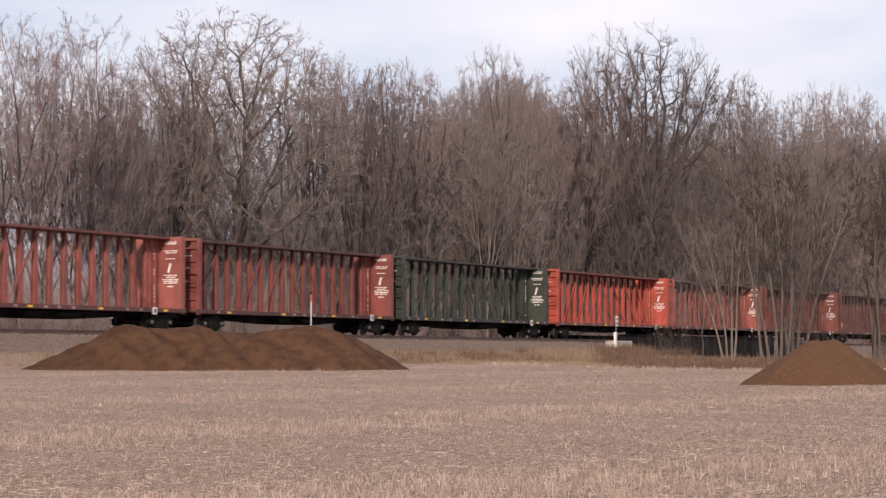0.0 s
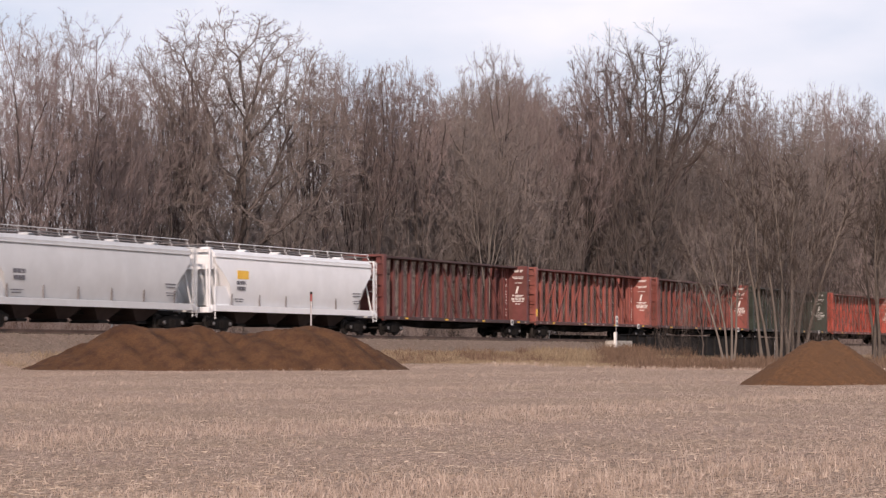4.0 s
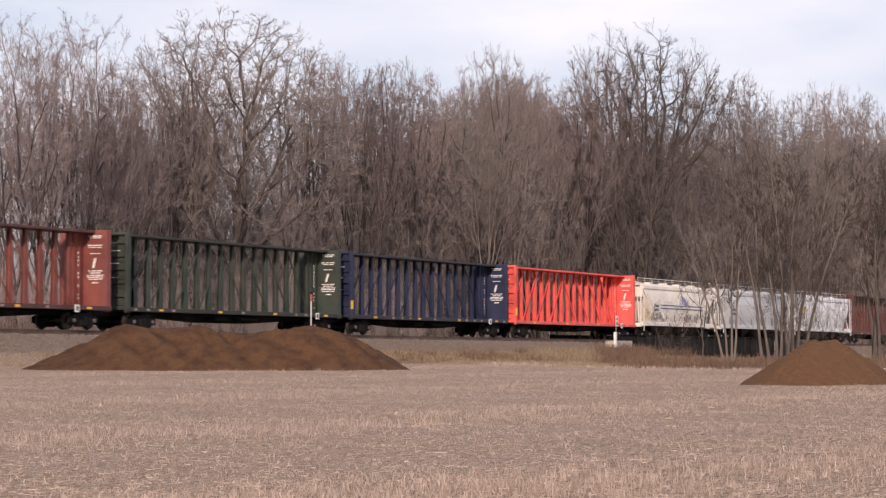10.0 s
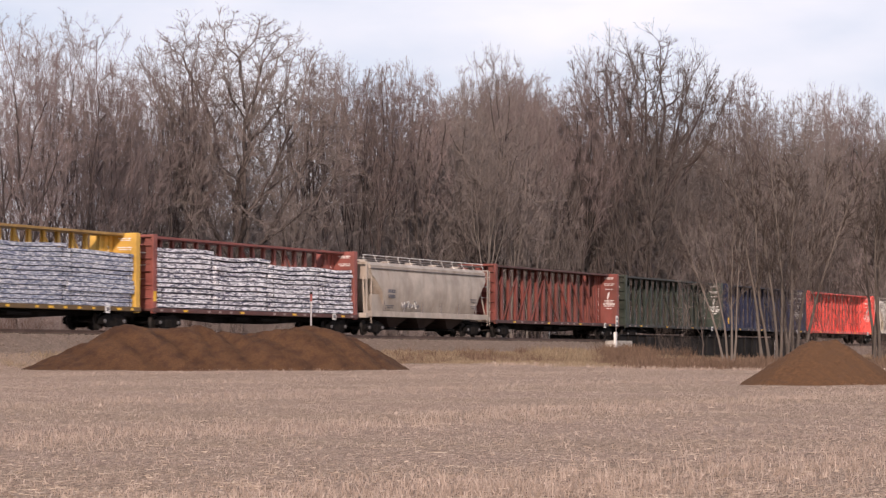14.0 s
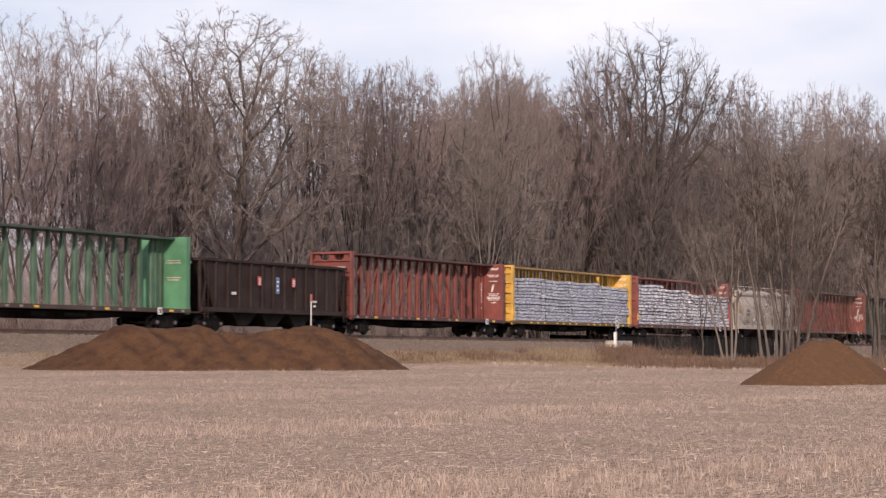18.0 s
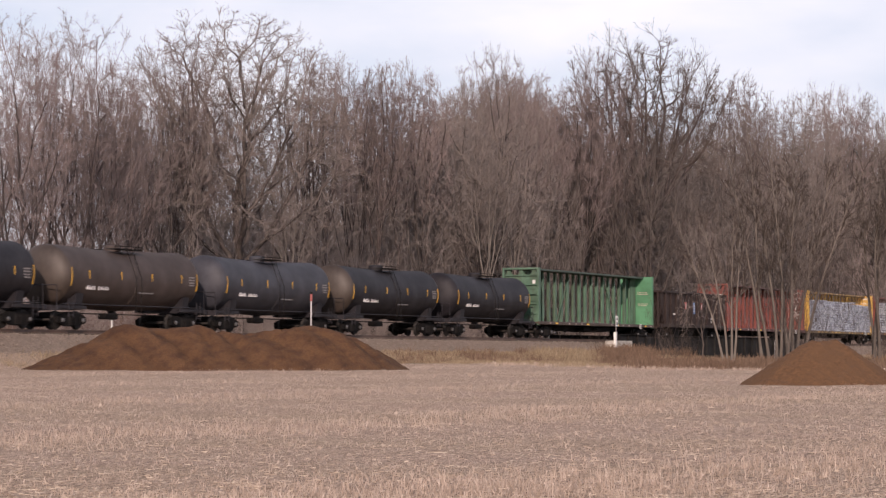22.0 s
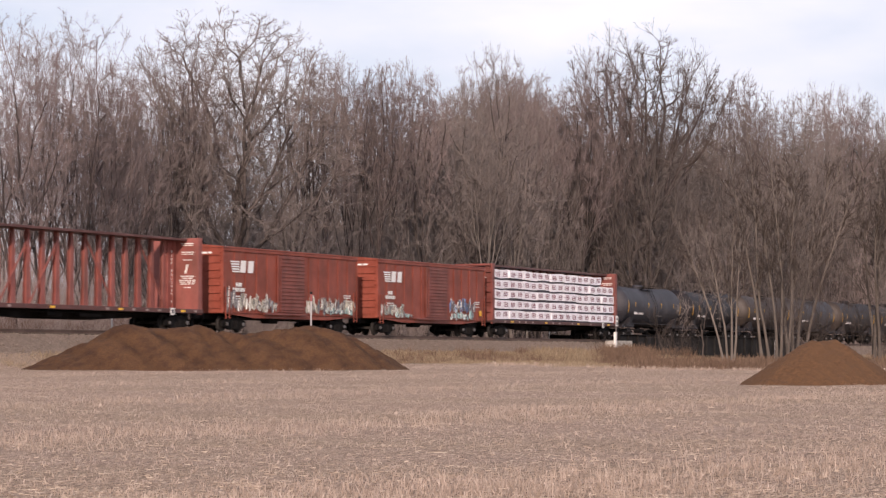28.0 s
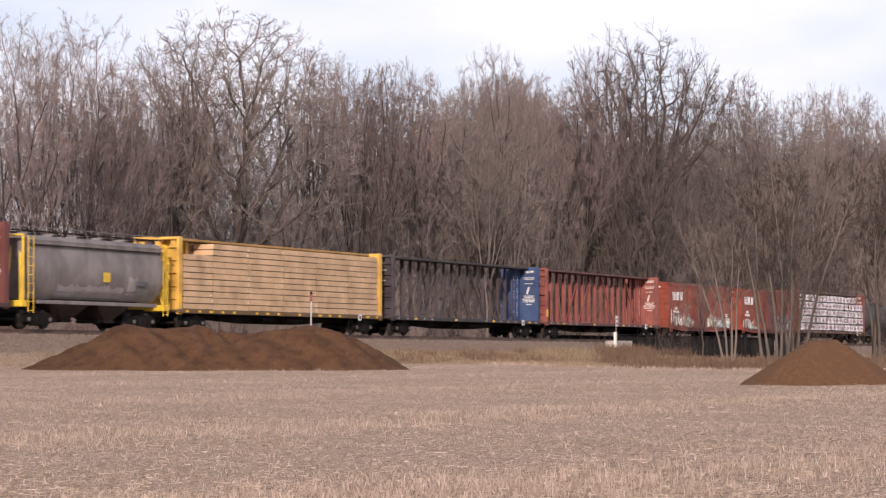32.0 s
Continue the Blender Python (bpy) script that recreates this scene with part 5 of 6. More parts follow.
        lines_of_marks(car, "lettering", M_MARK, -0.55, [3.92, 3.30, 2.60], [0.60, 0.5, 0.4], -hl + 0.178, "y", 0.05, rnd, "white lettering on the end")
    part("handhold", Shape().box(-hl + 0.05, -hl + 0.33, -hw - 0.02, -hw - 0.006, 1.5, 2.0), M_YMARK if rnd.random() < 0.4 else paint_m, car)
    running_gear(car, hl, 2.0)
    return car, hl


# ---- covered hoppers ----
def covered_hopper(front, back, paint_m, label, bays=4, end_m=None, rail_m=None, sill_m=None, marks=M_DMARK, stripe=None, patch=None, roof_m=None, graf=None, lip_m=None, board_m=None, top_m=None, tags=True, barrel=False):
    car, hl, rnd = new_car("covered_hopper", label, "hopper car", front, back)
    end_m, rail_m, sill_m, roof_m = end_m or paint_m, rail_m or paint_m, sill_m or paint_m, roof_m or paint_m
    hb = hl - 0.75
    prof = [(1.30, 1.45), (1.44, 1.9), (1.52, 2.5), (1.52, 3.1), (1.46, 3.6), (1.36, 3.95)]
    if barrel:
        prof = [(1.05, 1.42), (1.36, 1.85), (1.53, 2.45), (1.53, 3.0), (1.42, 3.5), (1.25, 3.95)]
    sh = Shape()
    ends = [hb - 0.35, hb - 0.2, hb - 0.08, hb - 0.02, hb, hb - 0.04] if barrel else [hb - 1.62, hb - 1.60, hb - 1.42, hb - 0.72, hb - 0.06, hb - 0.04]
    k = len(prof)
    nx_ = 9
    vs = []
    for i in range(nx_):
        t = -1 + 2 * i / (nx_ - 1)
        for (y, z), hx in zip(prof, ends):
            vs.append((t * hx, -y, z))
        for (y, z), hx in zip(reversed(prof), reversed(ends)):
            vs.append((t * hx, y, z))
    m = 2 * k
    fs = [(i * m + j, i * m + (j + 1) % m, (i + 1) * m + (j + 1) % m, (i + 1) * m + j) for i in range(nx_ - 1) for j in range(m)]
    fs += [tuple(range(m)), tuple(range((nx_ - 1) * m, nx_ * m))]
    sh.add(vs, fs)
    sh.smooth = True
    body = part("body", sh, paint_m, car)
    part("roof", Shape().prism([(-1.40, 3.955), (-1.42, 4.14), (-1.15, 4.34), (0, 4.42), (1.15, 4.34), (1.42, 4.14), (1.40, 3.955)], -hb - 0.02, hb + 0.02), roof_m, car)
    part("roof_lip", Shape().box(-hb, hb, -1.47, -1.41, 3.93, 3.99, 0.01), lip_m or sill_m, car)
    wk = part("running_board", Shape().box(-hl + 0.1, hl - 0.1, -1.02, -0.42, 4.56, 4.60).box(-hl + 0.1, hl - 0.1, 0.42, 1.02, 4.56, 4.60).box(-hl + 0.1, -hl + 0.7, -0.4, 0.4, 4.56, 4.60).box(hl - 0.7, hl - 0.1, -0.4, 0.4, 4.56, 4.60), board_m or M_GREY, car, "open steel running board")
    ns = 12
    for i in range(ns):
        x = -hl + 0.5 + (2 * hl - 1.0) * i / (ns - 1)
        part("bracket", Shape().tube([(x, -1.20, 4.30), (x, -1.04, 4.56), (x, -1.04, 4.74)], 0.016, 4), top_m or rail_m, wk)
    part("roof_rail", Shape().tube([(-hl + 0.4, -1.04, 4.74), (hl - 0.4, -1.04, 4.74)], 0.022, 5), top_m or rail_m, wk)
    for x in np.linspace(-hb + 1.6, hb - 1.6, 5):
        part("hatch", Shape().lathe([(4.40, 0.38), (4.50, 0.38), (4.54, 0.30)], "z", 14).moved(float(x)), roof_m, car)
    for y in (-1.42, 1.42):
        part("side_sill", Shape().box(-hl + (1.3 if barrel else 0.35), hl - (1.3 if barrel else 0.35), y - 0.07, y + 0.07, 1.18 if barrel else 1.10, 1.36 if barrel else 1.44, 0.02), sill_m, car)
    part("center_sill", Shape().box(-hl, hl, -0.25, 0.25, 0.78, 1.10, 0.02), M_TRUCK, car)
    for i in range(bays):
        x = (i - (bays - 1) / 2) * (2 * (hb - 2.1)) / bays
        w = (hb - 2.1) / bays
        o = part("hopper_bay", Shape().add([(x - w, -1.3, 1.44), (x + w, -1.3, 1.44), (x + w, 1.3, 1.44), (x - w, 1.3, 1.44), (x - 0.38, -0.75, 0.5), (x + 0.38, -0.75, 0.5), (x + 0.38, 0.75, 0.5), (x - 0.38, 0.75, 0.5)],
                                            [(0, 1, 5, 4), (1, 2, 6, 5), (2, 3, 7, 6), (3, 0, 4, 7), (4, 5, 6, 7), (0, 1, 2, 3)]), M_COAL, car, "black discharge bay")
        part("outlet_gate", Shape().box(x - 0.42, x + 0.42, -0.85, 0.85, 0.36, 0.5, 0.02), M_TRUCK, o)
    for x in () if barrel else np.linspace(-hb + 1.7, hb - 1.7, 6):
        part("side_stake", Shape().box(float(x) - 0.02, float(x) + 0.02, -1.50, -1.43, 1.44, 2.05), M_GREY, body)
    # ends: slope sheet, corner frame, ladder
    for sgn in (-1, 1):
        fr = part("end_frame", Shape().box(*sorted((sgn * (hl - 0.35), sgn * (hl - 0.2))), -1.40, -1.32, 1.1, 4.30, 0.02).box(*sorted((sgn * (hl - 0.35), sgn * (hl - 0.2))), 1.32, 1.40, 1.1, 4.30, 0.02)
                  .box(*sorted((sgn * (hl - 0.36), sgn * (hl - 0.19))), -1.40, 1.40, 4.28, 4.36, 0.02).box(*sorted((sgn * (hl - 0.5), sgn * (hl - 0.05))), -1.45, 1.45, 1.02, 1.32, 0.03), rail_m, car)
        gus = [(sgn * (hl - 0.75), 1.44), (sgn * (hb - 1.58), 1.44), (sgn * (hb - 1.56), 1.95), (sgn * (hb - 1.42), 2.42), (sgn * (hl - 0.66), 2.42), (sgn * (hl - 0.60), 2.1)]
        if sgn < 0 and not barrel:
            part("end_gusset", Shape().prism(gus, -1.40, -1.37, "y"), end_m, fr)
            part("end_gusset", Shape().prism(gus, 1.37, 1.40, "y"), end_m, fr)
        part("slope_brace", Shape().tube([(sgn * (hl - 0.3), -1.2, 1.3), (sgn * (hb + 0.02), -0.9, 3.6)], 0.05, 5).tube([(sgn * (hl - 0.3), -0.4, 1.3), (sgn * (hb + 0.02), -0.4, 3.9)], 0.05, 5).tube([(sgn * (hl - 0.3), 0.7, 1.3), (sgn * (hb + 0.02), 0.6, 3.9)], 0.05, 5), rail_m, fr)
        lx = sgn * (hl - 0.62)
        lad = part("ladder", Shape().box(lx - 0.23, lx - 0.20, -1.58, -1.55, 0.75, 4.3).box(lx + 0.20, lx + 0.23, -1.58, -1.55, 0.75, 4.3), rail_m, car) if sgn > 0 or barrel else part("grab_post", Shape().tube([(lx, -1.5, 0.7), (lx, -1.5, 3.4), (lx, -1.35, 3.6)], 0.03, 6), rail_m, car)
        for q in range(9 if sgn > 0 or barrel else 0):
            part("rung", Shape().tube([(lx - 0.22, -1.56, 0.85 + q * 0.41), (lx + 0.22, -1.56, 0.85 + q * 0.41)], 0.016, 5), rail_m, lad)
        part("end_plate", Shape().box(*sorted((sgn * (hb + 0.02), sgn * (hb + 0.06))), -1.32, 1.32, 3.3, 4.0, 0.01), paint_m, car)
    if not tags:
        # old scrawl painted out in pale grey, lying on the curved side
        for xa, xb, zb_, zt_ in ((-hb + 2.3, hb - 3.6, 1.55, 2.20), (hb - 3.3, hb - 2.5, 1.75, 2.70)):
            nc = int((xb - xa) / 0.16)
            vs, tops = [], [zt_ - rnd.uniform(0.0, 0.22) for _ in range(nc + 1)]
            for q in range(nc + 1):
                for w in range(5):
                    z = zb_ + (tops[q] - zb_) * w / 4
                    vs.append((xa + (xb - xa) * q / nc, -float(np.interp(z, [p[1] for p in prof], [p[0] for p in prof])) - 0.014, z))
            part("overpaint", Shape().add(vs, [(q * 5 + w, q * 5 + w + 1, q * 5 + w + 6, q * 5 + w + 5) for q in range(nc) for w in range(4)]), M_DULLG, body, "pale grey patch over old scrawl")
    lines_of_marks(body, "lettering", marks, -hb + 2.6 if tags else hb - 2.0, [2.55, 2.25] if tags else [2.2], [1.0, 0.9], -1.535, "x", 0.2, rnd, "dark reporting marks")
    lines_of_marks(body, "lettering", marks, -hb + 2.5, [1.75, 1.62], [1.0, 0.8], -1.47, "x", 0.06, rnd)
    lines_of_marks(body, "lettering", marks, hb - 2.2, [2.35, 2.2, 1.9, 1.78], [1.0, 0.9, 0.9, 0.7], -1.535, "x", 0.06, rnd)
    if stripe:
        part("stripe", Shape().box(-hb + 3.6, hb - 3.0, -1.535, -1.525, 2.68, 2.76), stripe, body, "thin blue stripe")
        part("stripe", Shape().box(-hb + 3.6, hb - 3.0, -1.535, -1.525, 2.44, 2.52), stripe, body, "thin blue stripe")
        em = Shape()
        for q in range(5):
            xq = 0.3 + q * 0.3
            em.tube([(xq - 0.15, -1.53, 2.85), (xq, -1.50, 3.55 - 0.08 * q), (xq + 0.15, -1.53, 2.80)], 0.035, 4)
        part("emblem", em, stripe, body, "blue looped emblem")
    if patch:
        px = -hb + 2.2 if tags else hb - 5.6
        part("patch", Shape().box(px, px + (1.2 if tags else 0.62), -1.538, -1.522, 2.85 if tags else 2.32, 3.3 if tags else 2.78), patch, body, "amber rectangular patch")
        if tags:
            part("patch_marks", Shape().box(-hb + 2.4, -hb + 3.2, -1.537, -1.533, 3.0, 3.14), M_STICK, body)
    for gx0, gx1, mat_ in graf or ():
        graffiti(body, gx0, gx1, 1.6, 2.2, -1.51, mat_, rnd)
    running_gear(car, hl, 2.0)
    return car


def graffiti(car, x0, x1, z0, z1, y, mat, rnd, edge=None):
    """Unreadable painted scrawl: jagged upright shapes with dark and pale strokes over them."""
    n = max(4, int((x1 - x0) / 0.34))
    for i in range(n):
        cx = x0 + (x1 - x0) * (i + 0.5) / n
        w = (x1 - x0) / n * rnd.uniform(0.35, 0.6)
        zt, zb = z1 - rnd.uniform(0, 0.45) * (z1 - z0), z0 + rnd.uniform(0, 0.15) * (z1 - z0)
        zm, tilt = (zt + zb) / 2, rnd.uniform(-0.5, 0.5) * w
        pts = []
        for a in range(9):
            t = a * 0.698
            r = rnd.uniform(0.5, 1.2)
            pts.append((cx + w * math.cos(t) * r + tilt * math.sin(t), zm + (zt - zb) / 2 * math.sin(t) * rnd.uniform(0.7, 1.15)))
        d = 0.004 * (i % 3)
        if edge and i % 2 == 0:
            part("scrawl_outline", Shape().prism([(cx + (px - cx) * 1.3, zm + (pz - zm) * 1.12) for px, pz in pts], y + 0.002 - d, y + 0.006 - d, "y"), edge, car)
        part("scrawl", Shape().prism(pts, y - 0.003 - d, y - d, "y"), mat if rnd.random() < 0.8 else M_GRAFG, car, "unreadable spray-painted scrawl")
        for q in range(3):
            xa, xb = cx + rnd.uniform(-1, 1) * w, cx + rnd.uniform(-1, 1) * w
            za, zc = zb + rnd.uniform(0.0, 0.5) * (zt - zb), zt - rnd.uniform(0, 0.3) * (zt - zb)
            part("scrawl_stroke", Shape().tube([(xa, y - 0.016, za), ((xa + xb) / 2 + rnd.uniform(-0.12, 0.12), y - 0.016, (za + zc) / 2), (xb, y - 0.016, zc)], rnd.uniform(0.018, 0.032), 4), rnd.choice((M_DMARK, M_DMARK, M_MARK, mat)), car)


# ---- tank cars ----
def tank_car(front, back, paint_m, label, head_m=None, radius=1.48):
    car, hl, rnd = new_car("tank_car", label, "tank car", front, back)
    ht = hl - 0.45
    zc = 2.58

    def ring(prof):
        sh_ = Shape().lathe(prof, "x", 40).moved(0, 0, zc)
        sh_.v = [(x, y, z + 0.05 - 0.17 * (1 - min(1.0, abs(x) / ht))) for x, y, z in sh_.v]
        return sh_
    sh = ring([(-ht + 0.62, radius), (-ht * 0.5, radius), (-0.09, radius), (-0.08, radius + 0.02), (0.0, radius + 0.02), (0.08, radius + 0.02), (0.09, radius), (ht * 0.5, radius), (ht - 0.62, radius)])
    sh.smooth = True
    tank = part("tank", sh, paint_m, car)
    for sgn in (-1, 1):
        hd = ring([(sgn * (ht - 0.62 + 0.62 * math.sin(a)), max(radius * math.cos(a), 0.02)) for a in np.linspace(0, 1.5, 9)])
        hd.smooth = True
        part("tank_head", hd, head_m or paint_m, car, "rust-brown dished tank head" if head_m else "")
        part("end_sill", Shape().box(*sorted((sgn * (hl - 2.6), sgn * (hl + 0.05))), -1.35, -1.12, 0.98, 1.16, 0.02).box(*sorted((sgn * (hl - 2.6), sgn * (hl + 0.05))), 1.12, 1.35, 0.98, 1.16, 0.02).box(*sorted((sgn * (hl - 0.2), sgn * (hl + 0.05))), -1.4, 1.4, 0.9, 1.16, 0.02), M_TANK, car)
        part("saddle", Shape().prism([(-1.25, 0.95), (1.25, 0.95), (1.35, 1.75), (0.6, 1.30), (-0.6, 1.30), (-1.35, 1.75)], *sorted((sgn * (hl - 2.3), sgn * (hl - 1.7)))), M_TANK, car)
        part("end_railing", Shape().tube([(sgn * (hl - 0.1), -1.3, 1.1), (sgn * (hl - 0.1), -1.3, 2.1), (sgn * (hl - 0.1), 1.3, 2.1), (sgn * (hl - 0.1), 1.3, 1.1)], 0.025, 5), M_TANK, car)
        lx = sgn * (hl - 1.0)
        lad = part("ladder", Shape().box(lx - 0.22, lx - 0.18, -1.52, -1.48, 0.6, 1.5).box(lx + 0.18, lx + 0.22, -1.52, -1.48, 0.6, 1.5), M_TANK, car)
        for q in range(3):
            part("rung", Shape().tube([(lx - 0.2, -1.5, 0.7 + q * 0.3), (lx + 0.2, -1.5, 0.7 + q * 0.3)], 0.016, 5), M_TANK, lad)
    for sgn in (-1, 1):
        a = np.linspace(-0.35, 0.25, 6)
        part("reflective_arc", Shape().tube([(sgn * (ht - 0.66), -(radius + 0.012) * math.cos(t), zc + (radius + 0.012) * math.sin(t)) for t in a], 0.024, 4), M_TYEL, tank, "yellow reflective strip")
    for i in range(4):
        x = -ht + 2.2 + (2 * ht - 4.4) * i / 3
        part("reflector", Shape().box(x - 0.022, x + 0.022, -radius - 0.012, -radius + 0.02, zc - 0.12, zc + 0.28), M_TYEL, tank, "yellow reflective strip")
    part("dome", Shape().lathe([(zc + radius - 0.25, 0.42), (zc + radius + 0.14, 0.42), (zc + radius + 0.20, 0.3)], "z", 18), paint_m, car)
    pl = part("platform", Shape().box(-1.25, 1.25, -0.95, -0.45, zc + radius - 0.06, zc + radius - 0.01).box(-1.25, 1.25, 0.45, 0.95, zc + radius - 0.06, zc + radius - 0.01), M_TRUCK, car, "steel-grating platform by the dome")
    part("platform_rail", Shape().tube([(-1.2, -0.95, zc + radius), (-1.2, -0.95, zc + radius + 0.10), (1.2, -0.95, zc + radius + 0.10), (1.2, -0.95, zc + radius)], 0.02, 5), M_TRUCK, pl)
    part("side_ladder", Shape().tube([(-0.25, -radius - 0.1, 0.9), (-0.25, -radius - 0.1, 2.6), (-0.25, -1.0, zc + radius)], 0.02, 5).tube([(0.25, -radius - 0.1, 0.9), (0.25, -radius - 0.1, 2.6), (0.25, -1.0, zc + radius)], 0.02, 5), M_TRUCK, car)
    part("bottom_outlet", Shape().lathe([(0.55, 0.16), (1.12, 0.22)], "z", 12), M_TANK, car)
    part("side_rail", Shape().tube([(-hl + 0.4, -1.36, 1.22), (hl - 0.4, -1.36, 1.22)], 0.03, 5), M_TANK, car)
    part("brake_gear", Shape().box(-1.9, -0.8, -0.9, -0.4, 0.55, 0.85, 0.05).tube([(-4, -0.7, 0.8), (4, -0.7, 0.8)], 0.03), M_TRUCK, car)
    lm = Shape()
    for q in range(10):
        if q != 4:
            xq = -ht + 2.1 + 0.20 * q
            lm.box(xq, xq + 0.075, -radius * 0.955, -radius * 0.92, zc - 0.64, zc - 0.64 + 0.32)
    part("lettering", lm, M_TMARK, tank, "dulled white reporting marks")
    lines_of_marks(tank, "lettering", M_GREY, 1.0, [zc - 0.62, zc - 0.74], [1.6, 1.4], -radius * 0.92, "x", 0.07, rnd)
    lines_of_marks(tank, "lettering", M_GREY, ht - 1.2, [zc + 0.15, zc + 0.02, zc - 0.12, zc - 0.25], [0.6, 0.6, 0.55, 0.5], -radius - 0.004, "x", 0.07, rnd, "faded data panel")
    running_gear(car, hl, 1.75)
    return car


# ---- boxcars ----
def boxcar(front, back, label, door_x, graf):
    car, hl, rnd = new_car("boxcar", label, "boxcar", front, back)
    hw, zb, zt = 1.42, 1.02, 4.46
    body = part("body", Shape().box(-hl, hl, -hw, hw, zb, zt, 0.03), M_BOX, car)
    part("roof", Shape().prism([(-hw - 0.06, zt + 0.004), (-hw - 0.06, zt + 0.07), (0, zt + 0.22), (hw + 0.06, zt + 0.07), (hw + 0.06, zt + 0.004)], -hl - 0.04, hl + 0.04), M_BOX, car)
    part("eave", Shape().box(-hl, hl, -hw - 0.07, -hw - 0.004, zt - 0.16, zt - 0.02, 0.015), M_BOX, car)
    dw = 1.55
    nr = 14
    for i in range(nr):
        x = -hl + 0.06 + (2 * hl - 0.12) * i / (nr - 1)
        if abs(x - door_x) > dw + 0.15:
            part("side_rib", Shape().box(x - 0.05, x + 0.05, -hw - 0.045, -hw - 0.002, zb + 0.05, zt - 0.17, 0.015), M_BOX, body)
    door = part("door", Shape().box(door_x - dw, door_x + dw, -hw - 0.10, -hw - 0.03, zb + 0.12, zt - 0.2, 0.02), M_BOXD, car, "dark corrugated sliding door")
    for k in range(15):
        z = zb + 0.25 + k * 0.2
        part("corrugation", Shape().box(door_x - dw + 0.08, door_x + dw - 0.08, -hw - 0.135, -hw - 0.101, z, z + 0.09, 0.02), M_BOXD, door)
    part("lock_bar", Shape().tube([(door_x - dw + 0.25, -hw - 0.15, zb + 0.2), (door_x - dw + 0.25, -hw - 0.15, zt - 0.3)], 0.025, 5), M_BOXD, door)
    part("door_track", Shape().box(door_x - 2 * dw, door_x + dw + 0.2, -hw - 0.14, -hw - 0.004, zb - 0.02, zb + 0.08, 0.01), M_BOXD, car)
    part("side_sill", Shape().prism([(-hl + 0.3, zb), (hl - 0.3, zb), (hl * 0.55, zb - 0.22), (-hl * 0.55, zb - 0.22)], -hw + 0.06, -hw + 0.14, "y"), M_BOX, car)
    for sgn in (-1, 1):
        for k in range(8):
            z = zb + 0.25 + k * 0.40
            part("end_corrugation", Shape().prism([(-hw + 0.12, z), (-hw + 0.12, z + 0.16), (hw - 0.12, z + 0.16), (hw - 0.12, z)], *sorted((sgn * hl, sgn * (hl + 0.07)))), M_BOX, body)
        lx = sgn * (hl - 0.4)
        lad = part("ladder", Shape().box(lx - 0.22, lx - 0.18, -hw - 0.12, -hw - 0.07, zb - 0.3, zb + 1.4).box(lx + 0.18, lx + 0.22, -hw - 0.12, -hw - 0.07, zb - 0.3, zb + 1.4), M_BOX, car)
        for q in range(5):
            part("rung", Shape().tube([(lx - 0.2, -hw - 0.1, zb - 0.2 + q * 0.36), (lx + 0.2, -hw - 0.1, zb - 0.2 + q * 0.36)], 0.016, 5), M_BOX, lad)
    part("center_sill", Shape().box(-hl, hl, -0.3, 0.3, 0.72, zb, 0.02), M_TRUCK, car)
    part("brake_gear", Shape().box(-1.9, -0.8, -0.9, -0.4, 0.55, 0.85, 0.05).tube([(-4, -0.7, 0.75), (4, -0.7, 0.75)], 0.03), M_TRUCK, car)
    # white emblem: five bars and two heavy blocks
    ex = -hl + 0.75
    for q in range(5):
        part("emblem_bar", Shape().box(ex + 0.05 * q, ex + 0.95, -hw - 0.062, -hw - 0.05, 3.72 - q * 0.13, 3.80 - q * 0.13), M_EMB, body, "white emblem bar")
    for a in (1.02, 1.86):
        part("emblem_block", Shape().prism([(ex + a, 3.2), (ex + a + 0.58, 3.2), (ex + a + 0.68, 3.84), (ex + a + 0.10, 3.84)], -hw - 0.062, -hw - 0.05, "y"), M_EMB, body, "white emblem block")
    lines_of_marks(body, "lettering", M_MARK, ex + 0.9, [2.45, 2.18], [0.6, 1.3], -hw - 0.056, "x", 0.2, rnd, "white reporting marks")
    lines_of_marks(body, "lettering", M_MARK, ex + 0.9, [1.9, 1.78, 1.66], [0.9, 1.1, 0.8], -hw - 0.056, "x", 0.06, rnd)
    lines_of_marks(body, "lettering", M_MARK, hl - 1.4, [2.2, 2.08, 1.9], [0.9, 0.8, 0.7], -hw - 0.056, "x", 0.06, rnd)
    lines_of_marks(body, "lettering", M_MARK, -0.3, [4.15], [1.0], -hl - 0.08, "y", 0.1, rnd)
    part("tag", Shape().box(hl - 1.0, hl - 0.65, -hw - 0.06, -hw - 0.048, 1.35, 1.7), M_YMARK, body, "amber square tag")
    for x0, x1, z0, z1, mat, ed in graf:
        graffiti(body, x0, x1, z0, z1, -hw - 0.06, mat, rnd, ed)
    running_gear(car, hl, 1.9)
    return car


